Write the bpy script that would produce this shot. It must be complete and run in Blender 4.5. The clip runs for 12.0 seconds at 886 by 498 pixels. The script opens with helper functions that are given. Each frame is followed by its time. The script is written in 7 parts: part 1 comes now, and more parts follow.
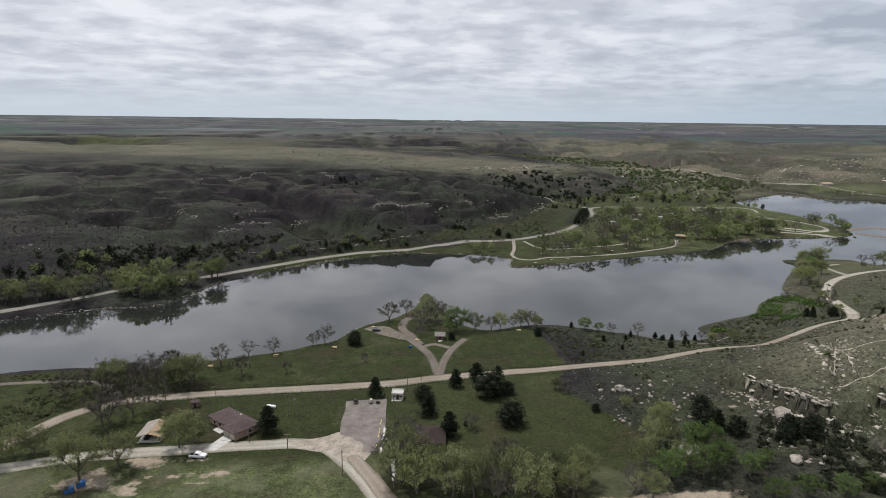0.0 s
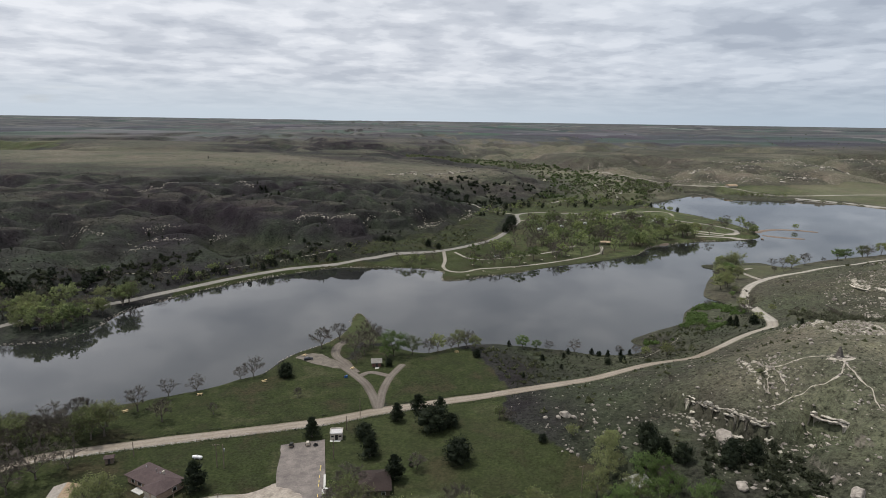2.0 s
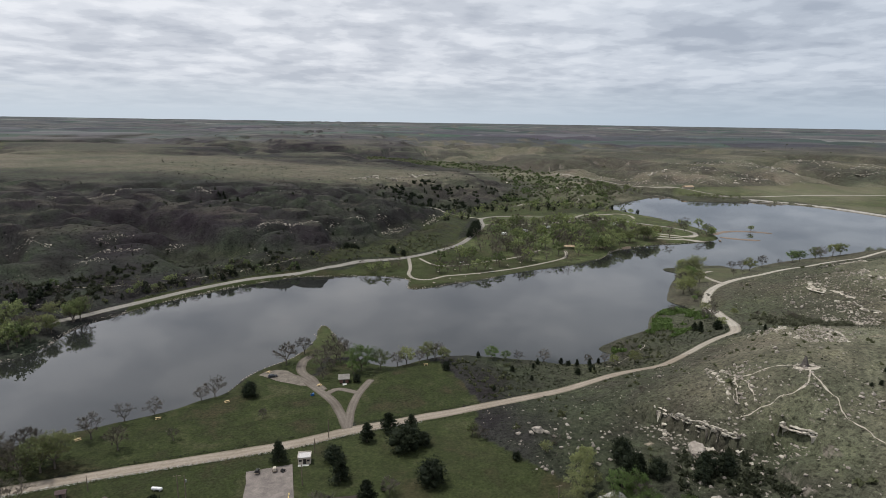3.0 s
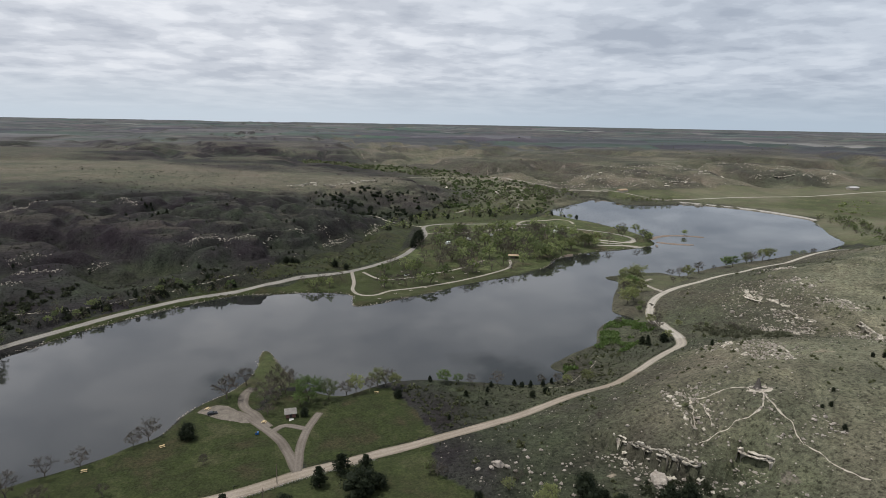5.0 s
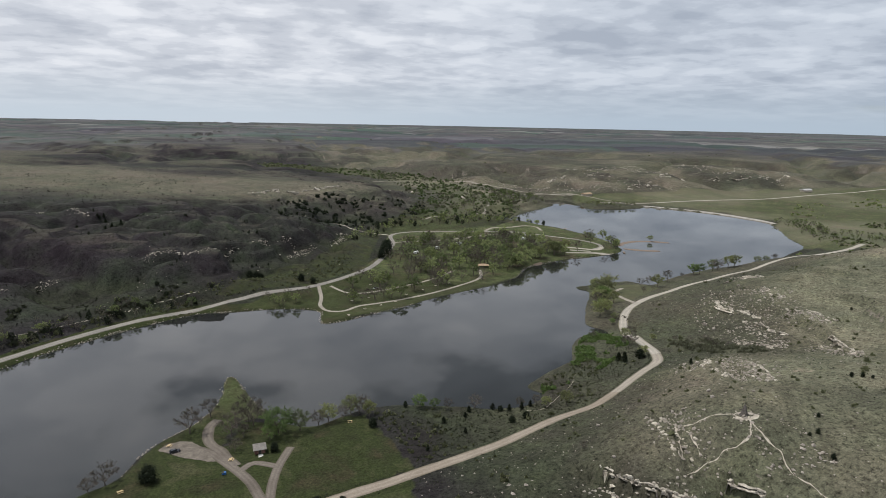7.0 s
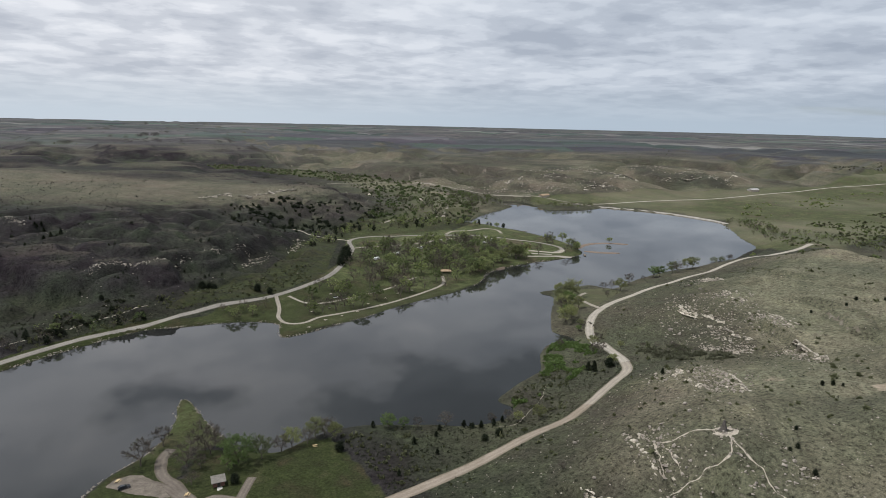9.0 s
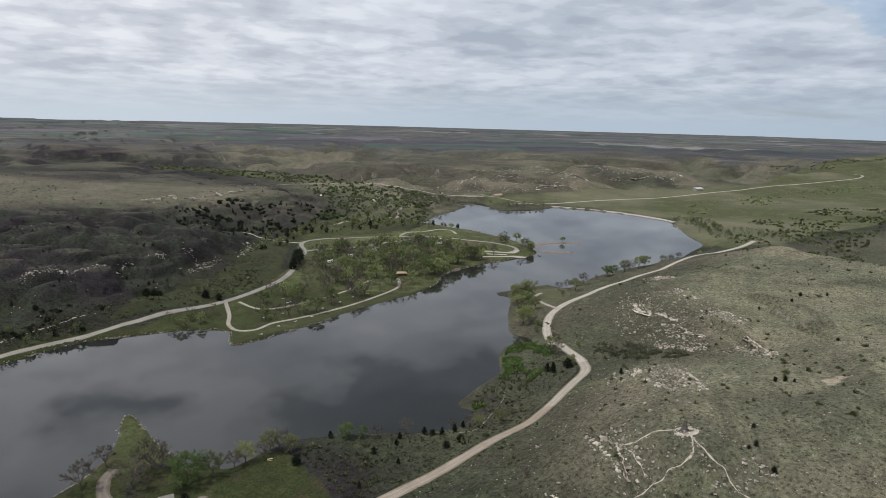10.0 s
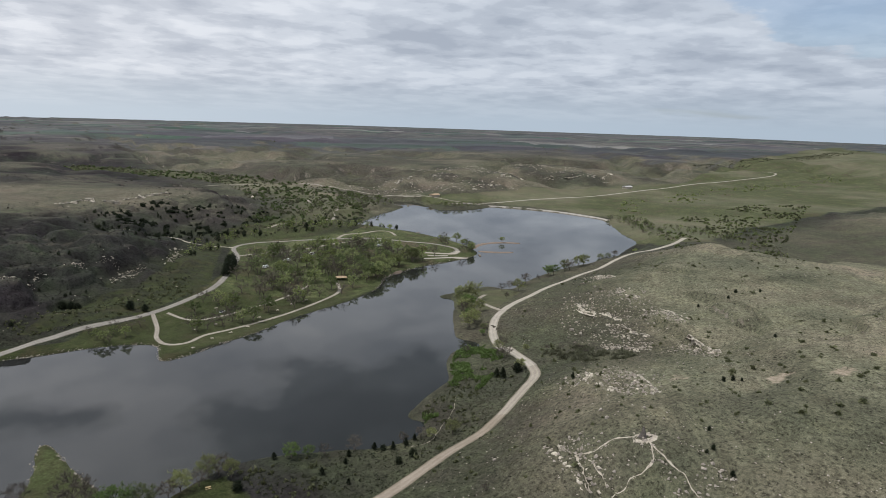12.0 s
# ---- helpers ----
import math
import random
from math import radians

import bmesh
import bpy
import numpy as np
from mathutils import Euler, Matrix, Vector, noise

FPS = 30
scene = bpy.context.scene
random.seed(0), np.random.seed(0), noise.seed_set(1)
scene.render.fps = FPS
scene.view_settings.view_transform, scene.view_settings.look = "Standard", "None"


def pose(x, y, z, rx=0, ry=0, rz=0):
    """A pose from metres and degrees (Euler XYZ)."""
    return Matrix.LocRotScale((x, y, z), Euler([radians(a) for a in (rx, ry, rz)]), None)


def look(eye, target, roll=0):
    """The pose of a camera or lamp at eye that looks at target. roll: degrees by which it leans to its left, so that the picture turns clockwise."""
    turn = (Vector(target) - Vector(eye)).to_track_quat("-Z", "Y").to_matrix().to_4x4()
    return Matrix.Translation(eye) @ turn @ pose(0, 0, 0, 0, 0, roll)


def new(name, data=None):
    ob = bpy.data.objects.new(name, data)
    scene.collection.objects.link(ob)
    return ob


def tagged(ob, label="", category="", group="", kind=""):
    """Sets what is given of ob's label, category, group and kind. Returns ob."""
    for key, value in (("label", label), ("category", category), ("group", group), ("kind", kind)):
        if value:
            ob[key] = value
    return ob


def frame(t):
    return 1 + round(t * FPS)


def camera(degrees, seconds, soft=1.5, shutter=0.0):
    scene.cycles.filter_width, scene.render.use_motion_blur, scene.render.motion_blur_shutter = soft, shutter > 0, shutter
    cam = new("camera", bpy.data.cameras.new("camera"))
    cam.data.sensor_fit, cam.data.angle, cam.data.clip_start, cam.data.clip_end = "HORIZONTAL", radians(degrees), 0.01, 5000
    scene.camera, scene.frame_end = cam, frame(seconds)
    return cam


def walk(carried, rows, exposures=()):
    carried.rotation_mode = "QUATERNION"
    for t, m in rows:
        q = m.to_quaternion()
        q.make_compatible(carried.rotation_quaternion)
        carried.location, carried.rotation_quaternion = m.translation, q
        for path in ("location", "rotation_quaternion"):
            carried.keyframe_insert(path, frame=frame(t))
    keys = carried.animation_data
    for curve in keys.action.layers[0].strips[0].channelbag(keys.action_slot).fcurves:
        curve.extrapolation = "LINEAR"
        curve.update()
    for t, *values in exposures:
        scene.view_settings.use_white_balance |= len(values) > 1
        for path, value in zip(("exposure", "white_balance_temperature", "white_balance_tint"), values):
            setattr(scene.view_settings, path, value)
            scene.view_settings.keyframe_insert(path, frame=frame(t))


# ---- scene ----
cam = camera(71.81, 12.0, soft=0.35)
# seconds, place in metres (lake level is z = 0), yaw, pitch, roll in degrees
ROWS = [
    (0, 0.00, 0.00, 115.00, 0.000, -12.095, 0.689),
    (0.5, -1.51, 3.21, 117.22, -1.847, -12.094, 0.780),
    (1, -2.86, 6.35, 119.38, -3.917, -12.063, 0.813),
    (1.5, -4.36, 9.64, 121.69, -5.787, -12.051, 0.851),
    (2, -5.69, 13.03, 123.83, -7.354, -12.057, 0.871),
    (2.5, -6.77, 16.46, 125.98, -9.120, -12.038, 0.974),
    (3, -7.78, 19.85, 128.24, -11.007, -11.979, 0.921),
    (3.5, -8.74, 23.23, 130.32, -13.055, -11.956, 0.972),
    (5.5, -11.66, 37.44, 139.32, -17.549, -11.925, 1.106),
    (6, -12.08, 41.11, 141.30, -18.009, -11.921, 1.105),
    (6.5, -12.52, 44.67, 143.38, -19.124, -11.912, 1.190),
    (7, -13.06, 48.23, 145.11, -20.556, -11.899, 1.242),
    (9, -13.87, 62.63, 148.62, -24.810, -11.870, 1.371),
    (9.5, -13.40, 66.12, 148.85, -26.126, -11.846, 1.381),
    (10, -13.36, 69.63, 148.84, -29.335, -11.767, 1.581),
    (10.5, -13.45, 73.50, 149.04, -30.776, -11.764, 1.623),
    (11, -13.14, 76.88, 149.14, -31.777, -11.757, 1.690),
    (11.5, -12.68, 80.07, 149.31, -33.462, -11.724, 1.773),
    (12, -12.77, 83.36, 149.68, -35.594, -11.703, 1.893),
]
walk(cam, [(t, pose(x, y, z, 90 + pitch, 0, yaw) @ pose(0, 0, 0, 0, 0, roll)) for t, x, y, z, yaw, pitch, roll in ROWS],
     [(0.0, -0.06, 6250, 11), (12.0, -0.06, 6250, 11)])

# ---- daylight: high thin sun behind a broken overcast ----
SUN_FROM = Vector((-0.77, 0.63, 2.35)).normalized()
sun_data = bpy.data.lights.new("sun", "SUN")
sun_data.energy, sun_data.angle, sun_data.color = 3.5, radians(1.0), (1.0, 0.95, 0.87)
sun = new("sun", sun_data)
sun.matrix_world = look(SUN_FROM * 900 + Vector((0, 300, 0)), Vector((0, 300, 0)))

world = bpy.data.worlds.new("sky")
scene.world = world
world.use_nodes = True
W = world.node_tree
W.nodes.clear()


def wnode(kind, **values):
    n = W.nodes.new(kind)
    for key, value in values.items():
        n.inputs[key].default_value = value
    return n


def wmath(op, a, b=None):
    n = W.nodes.new("ShaderNodeMath")
    n.operation = op
    for slot, v in ((0, a), (1, b)):
        if isinstance(v, (int, float)):
            n.inputs[slot].default_value = v
        elif v is not None:
            W.links.new(v, n.inputs[slot])
    return n.outputs[0]


def wramp(value, stops):
    n = W.nodes.new("ShaderNodeValToRGB")
    n.color_ramp.interpolation = "EASE"
    while len(n.color_ramp.elements) < len(stops):
        n.color_ramp.elements.new(0.5)
    for e, (at, colour) in zip(n.color_ramp.elements, stops):
        e.position, e.color = at, (*colour, 1)
    W.links.new(value, n.inputs[0])
    return n.outputs[0]


def wmix(factor, a, b, blend="MIX"):
    n = W.nodes.new("ShaderNodeMix")
    n.data_type, n.blend_type = "RGBA", blend
    for slot, v in ((0, factor), (6, a), (7, b)):
        if isinstance(v, (int, float)):
            n.inputs[slot].default_value = v
        elif isinstance(v, tuple):
            n.inputs[slot].default_value = (*v, 1)
        else:
            W.links.new(v, n.inputs[slot])
    return n.outputs[2]


way = W.nodes.new("ShaderNodeTexCoord").outputs["Generated"]
cut = W.nodes.new("ShaderNodeSeparateXYZ")
W.links.new(way, cut.inputs[0])
height = wmath("MAXIMUM", cut.outputs[2], 0.0)
flat = wmath("ADD", height, 0.13)
deck = W.nodes.new("ShaderNodeCombineXYZ")
W.links.new(wmath("DIVIDE", cut.outputs[0], flat), deck.inputs[0])
W.links.new(wmath("DIVIDE", cut.outputs[1], flat), deck.inputs[1])


def wnoise(scale, detail, rough, warp):
    n = wnode("ShaderNodeTexNoise", Scale=scale, Detail=detail, Roughness=rough, Distortion=warp)
    W.links.new(deck.outputs[0], n.inputs["Vector"])
    return n.outputs[0]


sky = W.nodes.new("ShaderNodeTexSky")
sky.sky_type, sky.sun_disc = "NISHITA", False
sky.sun_elevation, sky.sun_rotation = math.asin(SUN_FROM.z), math.atan2(SUN_FROM.x, SUN_FROM.y)
sky.air_density, sky.dust_density = 1.0, 1.5
clear = wmix(1.0, sky.outputs[0], (0.15, 0.15, 0.15), "MULTIPLY")
lumps = wmath("ADD", wmath("MULTIPLY", wnoise(1.1, 3, 0.5, 0.1), 0.5), wmath("MULTIPLY", wnoise(3.3, 5, 0.52, 0.1), 0.5))
cloud = wramp(lumps, [(0.37, (0.52, 0.55, 0.60)), (0.46, (0.635, 0.66, 0.70)), (0.52, (0.75, 0.77, 0.80)), (0.60, (0.87, 0.88, 0.895))])
low = wramp(height, [(0.0, (0.60, 0.665, 0.715)), (0.04, (0.57, 0.625, 0.67)), (0.10, (0.66, 0.695, 0.73)), (1.0, (0.7, 0.7, 0.7))])
thick = wramp(height, [(0.0, (0.0, 0.0, 0.0)), (0.02, (0.22, 0.22, 0.22)), (0.07, (0.85, 0.85, 0.85)), (0.13, (1, 1, 1)), (1.0, (1, 1, 1))])
# heavier banks of the same layer, as places on the cloud deck
frayed = W.nodes.new("ShaderNodeVectorMath")
frayed.operation = "MULTIPLY_ADD"
fray = wnode("ShaderNodeTexNoise", Scale=2.6, Detail=6, Roughness=0.55)
W.links.new(deck.outputs[0], fray.inputs["Vector"])
W.links.new(fray.outputs["Color"], frayed.inputs[0])
frayed.inputs[1].default_value = (1.10, 0.80, 0.0)
frayed.inputs[2].default_value = (-0.55, -0.40, 0.0)
moved = W.nodes.new("ShaderNodeVectorMath")
W.links.new(frayed.outputs[0], moved.inputs[0])
W.links.new(deck.outputs[0], moved.inputs[1])


def bank(x_, y_, wide, deep_):
    """How far inside a bank of cloud a way lies: 1 at its middle, 0 outside."""
    k_ = W.nodes.new("ShaderNodeMapping")
    k_.vector_type = "TEXTURE"
    k_.inputs["Location"].default_value, k_.inputs["Scale"].default_value = (x_, y_, 0), (wide, deep_, 1)
    W.links.new(moved.outputs[0], k_.inputs["Vector"])
    length = W.nodes.new("ShaderNodeVectorMath")
    length.operation = "LENGTH"
    W.links.new(k_.outputs[0], length.inputs[0])
    return wmath("MAXIMUM", wmath("SUBTRACT", 1.0, length.outputs["Value"]), 0.0)


heavy = wmath("MAXIMUM", wmath("MAXIMUM", bank(0.72, 1.38, 0.56, 0.36), wmath("MULTIPLY", bank(-0.04, 1.66, 0.24, 0.15), 0.4)), wmath("MAXIMUM", bank(1.9, 1.0, 0.9, 0.5), bank(-0.7, 1.1, 0.8, 0.4)))
overhead = wramp(heavy, [(0.0, (1.22, 1.20, 1.19)), (0.10, (1.05, 1.04, 1.03)), (0.32, (0.60, 0.62, 0.65)), (0.8, (0.42, 0.44, 0.48))])
thin = wramp(wmath("ADD", wmath("MULTIPLY", cut.outputs[0], 0.5), 0.5), [(0.22, (1.28, 1.28, 1.29)), (0.45, (1.0, 1.0, 1.0)), (0.62, (0.93, 0.93, 0.93)), (1.0, (0.88, 0.88, 0.88))])
steepness = wramp(height, [(0.0, (0, 0, 0)), (0.17, (0, 0, 0)), (0.25, (1, 1, 1)), (1.0, (1, 1, 1))])
cloud = wmix(1.0, cloud, wmix(steepness, (1.0, 1.0, 1.0), wmix(1.0, overhead, thin, "MULTIPLY")), "MULTIPLY")
deep = wramp(height, [(0.0, (1, 1, 1)), (0.24, (1, 1, 1)), (0.34, (1, 1, 1)), (0.45, (0.95, 0.95, 0.96)), (0.56, (0.85, 0.86, 0.87)), (1.0, (0.75, 0.76, 0.77))])
veil = wmix(1.0, wmix(thick, low, cloud), deep, "MULTIPLY")
gap = wmix(1.0, wramp(wnoise(0.42, 4, 0.5, 0.2), [(0.0, (0, 0, 0)), (0.62, (0, 0, 0)), (0.74, (0.55, 0.55, 0.55)), (1.0, (0.6, 0.6, 0.6))]), wramp(bank(3.3, 1.3, 1.0, 0.62), [(0.0, (0, 0, 0)), (0.12, (0, 0, 0)), (0.30, (0.5, 0.5, 0.5)), (1.0, (0.6, 0.6, 0.6))]), "LIGHTEN")
# the overcast thins towards one side and is heavier, and bluer, on the other
aside = wramp(wmath("ADD", wmath("MULTIPLY", cut.outputs[0], 0.5), 0.5), [(0.0, (1.02, 1.02, 1.02)), (0.5, (1.0, 1.0, 1.0)), (0.85, (0.80, 0.84, 0.88)), (1.0, (0.74, 0.79, 0.84))])
overall = wmix(1.0, wmix(gap, veil, clear), aside, "MULTIPLY")
shine = wnode("ShaderNodeBackground", Strength=1.0)
W.links.new(overall, shine.inputs["Color"])
W.links.new(shine.outputs[0], W.nodes.new("ShaderNodeOutputWorld").inputs["Surface"])

# ---- relief: one height function for the whole place, lake level at z = 0 ----
def spline(points, steps=4, closed=False):
    """A smooth line through plan points."""
    p = np.array(points, float)
    n = len(p)
    out = []
    for i in range(n if closed else n - 1):
        if closed:
            a, b, c, d = p[i - 1], p[i], p[(i + 1) % n], p[(i + 2) % n]
        else:
            a, b, c, d = p[max(i - 1, 0)], p[i], p[i + 1], p[min(i + 2, n - 1)]
        for k in range(steps):
            t = k / steps
            out.append(0.5 * (2 * b + (c - a) * t + (2 * a - 5 * b + 4 * c - d) * t**2 + (3 * b - a - 3 * c + d) * t**3))
    if not closed:
        out.append(p[-1])
    return np.array(out)


SHORE_NORTH = [(-420, 235), (-330, 285), (-250, 329), (-226, 342), (-200, 354), (-176, 358), (-165, 377), (-161, 401), (-154, 420),
    (-142, 433), (-123, 457), (-101, 475), (-85, 488), (-60, 504), (-31, 519), (-10, 517), (23, 516), (47, 508), (57, 498), (55, 484),
    (55, 470), (75, 474), (97, 484), (119, 492), (145, 506), (181, 521), (215, 532), (249, 551), (277, 583), (306, 597), (338, 608),
    (380, 613), (425, 627), (440, 660), (446, 700), (437, 765), (431, 791), (406, 833)]
SHORE_EAST = [(392, 849), (408, 880), (440, 912), (473, 942), (505, 963), (556, 1003), (553, 1025), (576, 1070), (597, 1062), (609, 1036),
    (600, 991), (592, 950), (616, 938), (644, 927), (692, 938), (709, 943), (727, 916), (775, 835), (784, 756), (750, 700), (705, 645),
    (669, 590), (623, 567), (567, 541), (531, 531), (478, 529), (437, 521), (388, 505), (356, 491), (343, 509), (300, 506), (286, 503)]
SHORE_SOUTH = [(290, 488), (263, 452), (244, 424), (238, 411), (244, 398), (238, 387), (229, 393), (214, 388), (199, 371), (190, 356), (174, 348), (154, 337),
    (145, 329), (148, 320), (139, 311), (126, 309), (112, 312), (99, 319), (73, 329), (50, 331), (27, 321), (12, 329), (4, 344),
    (-3, 369), (-9, 391), (-13, 389), (-17, 362), (-27, 342), (-42, 328), (-50, 317), (-56, 302), (-67, 295), (-79, 286), (-97, 279),
    (-119, 270), (-140, 262), (-165, 264), (-198, 256), (-260, 232), (-330, 205), (-430, 180)]
LAKE = spline(SHORE_NORTH + SHORE_EAST + SHORE_SOUTH, 3, True)

MAIN_ROAD = spline([(-185, 118), (-165, 155), (-152, 190), (-144, 211), (-136, 220), (-123, 228), (-102, 232), (-71, 237), (-43, 241), (-20, 245), (0, 251),
    (22, 255), (43, 259), (70, 264), (98, 271), (121, 276), (156, 286), (180, 293), (203, 304), (222, 317), (234, 335), (241, 358),
    (250, 384), (268, 409), (296, 429), (341, 447), (401, 465), (464, 478), (583, 506), (649, 522), (702, 540)])
SOUTH_ROAD = spline([(-200, 168), (-165, 172), (-142, 178), (-128, 183), (-110, 187), (-87, 190), (-63, 193), (-49, 194), (-39, 191), (-29, 180), (-20, 166), (-10, 145), (-4, 120)])
NORTH_ROAD = spline([(-330, 296), (-290, 314), (-254, 338), (-242, 348), (-222, 366), (-205, 386), (-186, 403), (-166, 421), (-141, 447), (-110, 477), (-69, 507),
    (-27, 525), (8, 540), (55, 553), (99, 583), (130, 615), (159, 671), (173, 706), (181, 745), (203, 763), (254, 758), (308, 748),
    (350, 739), (382, 714), (403, 694), (414, 666), (410, 645), (388, 634)])
SHORE_LOOP = spline([(65, 556), (63, 530), (59, 512), (62, 496), (74, 492), (87, 501), (103, 504), (124, 509), (155, 520), (190, 538), (215, 556), (225, 580)])
CAMP_ROAD = spline([(75, 556), (88, 537), (112, 538), (138, 548), (165, 560), (200, 585)])
UPPER_CAMP_ROAD = spline([(173, 706), (192, 711), (236, 711), (297, 726), (340, 738)])
POND_ROAD = spline([(250, 846), (282, 866), (315, 868), (354, 881), (372, 900), (390, 935)])
VALLEY_ROAD = spline([(396, 1033), (412, 1082), (466, 1078), (519, 1090), (586, 1102), (640, 1075)])
MID_ROAD = spline([(308, 752), (325, 766), (349, 769), (377, 780), (393, 773), (387, 748)])
POND = spline([(380, 880), (404, 918), (430, 932), (436, 922), (414, 892), (392, 862), (381, 858)], 3, True)
TRACK_NORTH = spline([(181, 748), (150, 772), (110, 805), (60, 830)])
FORK_WEST = spline([(-1, 253), (-3, 264), (-7, 280), (-16, 298), (-23, 310), (-32, 316)])
FORK_EAST = spline([(-1, 253), (1, 270), (5, 285), (12, 300)])
FORK_BAR = spline([(-10, 287), (-4, 292), (5, 286)])
FAR_ROAD = spline([(640, 985), (714, 968), (824, 960), (914, 957), (1101, 964), (1378, 1008), (1687, 1034), (1900, 1040), (1980, 1070), (1960, 1120)])
COVE_DRIVE = spline([(292, 428), (296, 450), (302, 470), (318, 480)])

# heights of the land (x, y, z): the hill south of the lake, the flat by the house, the bluffs north of the lake, the far country
HILL_SOUTH = [(167, 206, 40), (150, 214, 34), (231, 188, 47), (235, 216, 40), (217, 251, 34), (214, 270, 30), (292, 287, 22), (287, 347, 14),
    (325, 360, 23), (349, 363, 30), (416, 371, 42), (388, 300, 38), (140, 195, 26), (138, 176, 20), (98, 180, 16), (92, 212, 14),
    (68, 214, 10), (66, 185, 6), (222, 317, 11), (200, 328, 7), (160, 287, 7), (100, 270, 5), (300, 200, 47), (470, 260, 41),
    (545, 412, 41), (610, 465, 18), (600, 385, 30), (684, 395, 9), (745, 352, 11), (545, 262, 42), (268, 408, 7), (341, 447, 8), (401, 465, 9)]
FLAT_SOUTH = [(464, 479, 11), (583, 506, 13), (700, 540, 12), (120, 120, 18), (250, 80, 42), (-142, 178, 2.5), (-85, 190, 3), (-20, 167, 4),
    (-80, 210, 3.6), (-18, 232, 3.5), (-100, 232, 3), (0, 251, 3.5), (43, 259, 4), (20, 200, 5), (40, 165, 6), (-90, 250, 2.5),
    (-20, 290, 3), (30, 300, 3.5), (-160, 110, 3), (-50, 90, 4), (50, 90, 8), (-240, 190, 3), (185, 335, 4), (120, 300, 4), (250, 440, 3)]
BLUFFS_NORTH = [(-163, 619, 28), (2, 560, 14), (-30, 600, 25), (-60, 560, 15), (-105, 560, 17), (-30, 650, 34), (40, 620, 16), (-240, 470, 18), (-320, 600, 40), (-160, 874, 45), (98, 903, 34), (185, 891, 32),
    (50, 700, 37), (118, 660, 14), (145, 760, 12), (-100, 720, 41), (-400, 800, 46), (-310, 370, 6), (-180, 430, 5), (-120, 490, 6),
    (-60, 525, 6), (0, 545, 6), (60, 572, 7), (95, 610, 9), (180, 760, 6), (300, 890, 12), (390, 1055, 9), (250, 1180, 13), (340, 1150, 10), (430, 1117, 8), (218, 1060, 38), (110, 1090, 43), (-10, 1130, 45), (290, 1010, 24), (-230, 400, 6),
    (250, 750, 5), (350, 735, 4.5), (150, 600, 3.6), (240, 600, 3.2), (400, 660, 3)]
FAR_COUNTRY = [(500, 1460, 36), (584, 1379, 36), (731, 1480, 37), (791, 1370, 36), (1019, 1252, 36), (550, 1126, 7), (623, 1100, 8), (690, 1031, 6), (987, 1025, 8), (1310, 1043, 9), (1231, 1262, 35), (1544, 1230, 33),
    (400, 1330, 13), (350, 1500, 16), (206, 1650, 18), (120, 1730, 20), (222, 1960, 34), (667, 2250, 38), (80, 1560, 42), (747, 1319, 36), (946, 1157, 36), (1352, 1354, 34), (652, 1060, 12), (730, 960, 3), (800, 830, 2), (800, 740, 2),
    (760, 600, 6), (950, 800, 4), (1150, 920, 6), (1600, 1000, 9), (2000, 1048, 12), (985, 545, 8), (1045, 455, 25), (1150, 440, 24), (820, 440, 9), (1300, 640, 9), (1800, 700, 10), (900, 330, 20),
    (1000, 200, 38), (640, 200, 44), (1500, -300, 36), (800, -400, 40), (2600, 1500, 26), (0, 2000, 48), (1000, 2200, 44),
    (-1500, 1500, 48), (-1500, 300, 44), (2500, 3000, 48), (-700, 100, 20), (-200, -400, 12), (0, 1300, 46), (-500, 450, 24)]
SPOTS = np.array(HILL_SOUTH + FLAT_SOUTH + BLUFFS_NORTH + FAR_COUNTRY, float)
_r = np.hypot(SPOTS[:, None, 0] - SPOTS[None, :, 0], SPOTS[:, None, 1] - SPOTS[None, :, 1])
WEIGHTS = np.linalg.solve(-np.sqrt(_r**2 + 64) - 0.0 * np.eye(len(SPOTS)) + 4000.0, SPOTS[:, 2])


def value_noise(x, y, seed=0):
    """Smooth noise of 0 to 1 with cells of one unit."""
    def chance(i, j):
        h = (i * 374761393 + j * 668265263 + seed * 974711) & 0x7FFFFFFF
        h = ((h ^ (h >> 13)) * 1274126177) & 0x7FFFFFFF
        return ((h ^ (h >> 16)) & 0xFFFF) / 65535.0
    i, j = np.floor(x).astype(np.int64), np.floor(y).astype(np.int64)
    u, v = x - i, y - j
    u, v = u * u * u * (u * (6 * u - 15) + 10), v * v * v * (v * (6 * v - 15) + 10)
    return (chance(i, j) * (1 - u) + chance(i + 1, j) * u) * (1 - v) + (chance(i, j + 1) * (1 - u) + chance(i + 1, j + 1) * u) * v


def fbm(x, y, size, octaves=4, seed=0):
    total, weight, amount = 0, 0, 1.0
    for k in range(octaves):
        c, s = math.cos(0.7 * k + seed), math.sin(0.7 * k + seed)
        total = total + amount * value_noise((c * x - s * y) * 2**k / size + 17.3 * k, (s * x + c * y) * 2**k / size + 5.1 * k, seed + k)
        weight, amount = weight + amount, amount * 0.52
    return total / weight


def step(a, b, v):
    t = np.clip((v - a) / (b - a), 0, 1)
    return t * t * (3 - 2 * t)


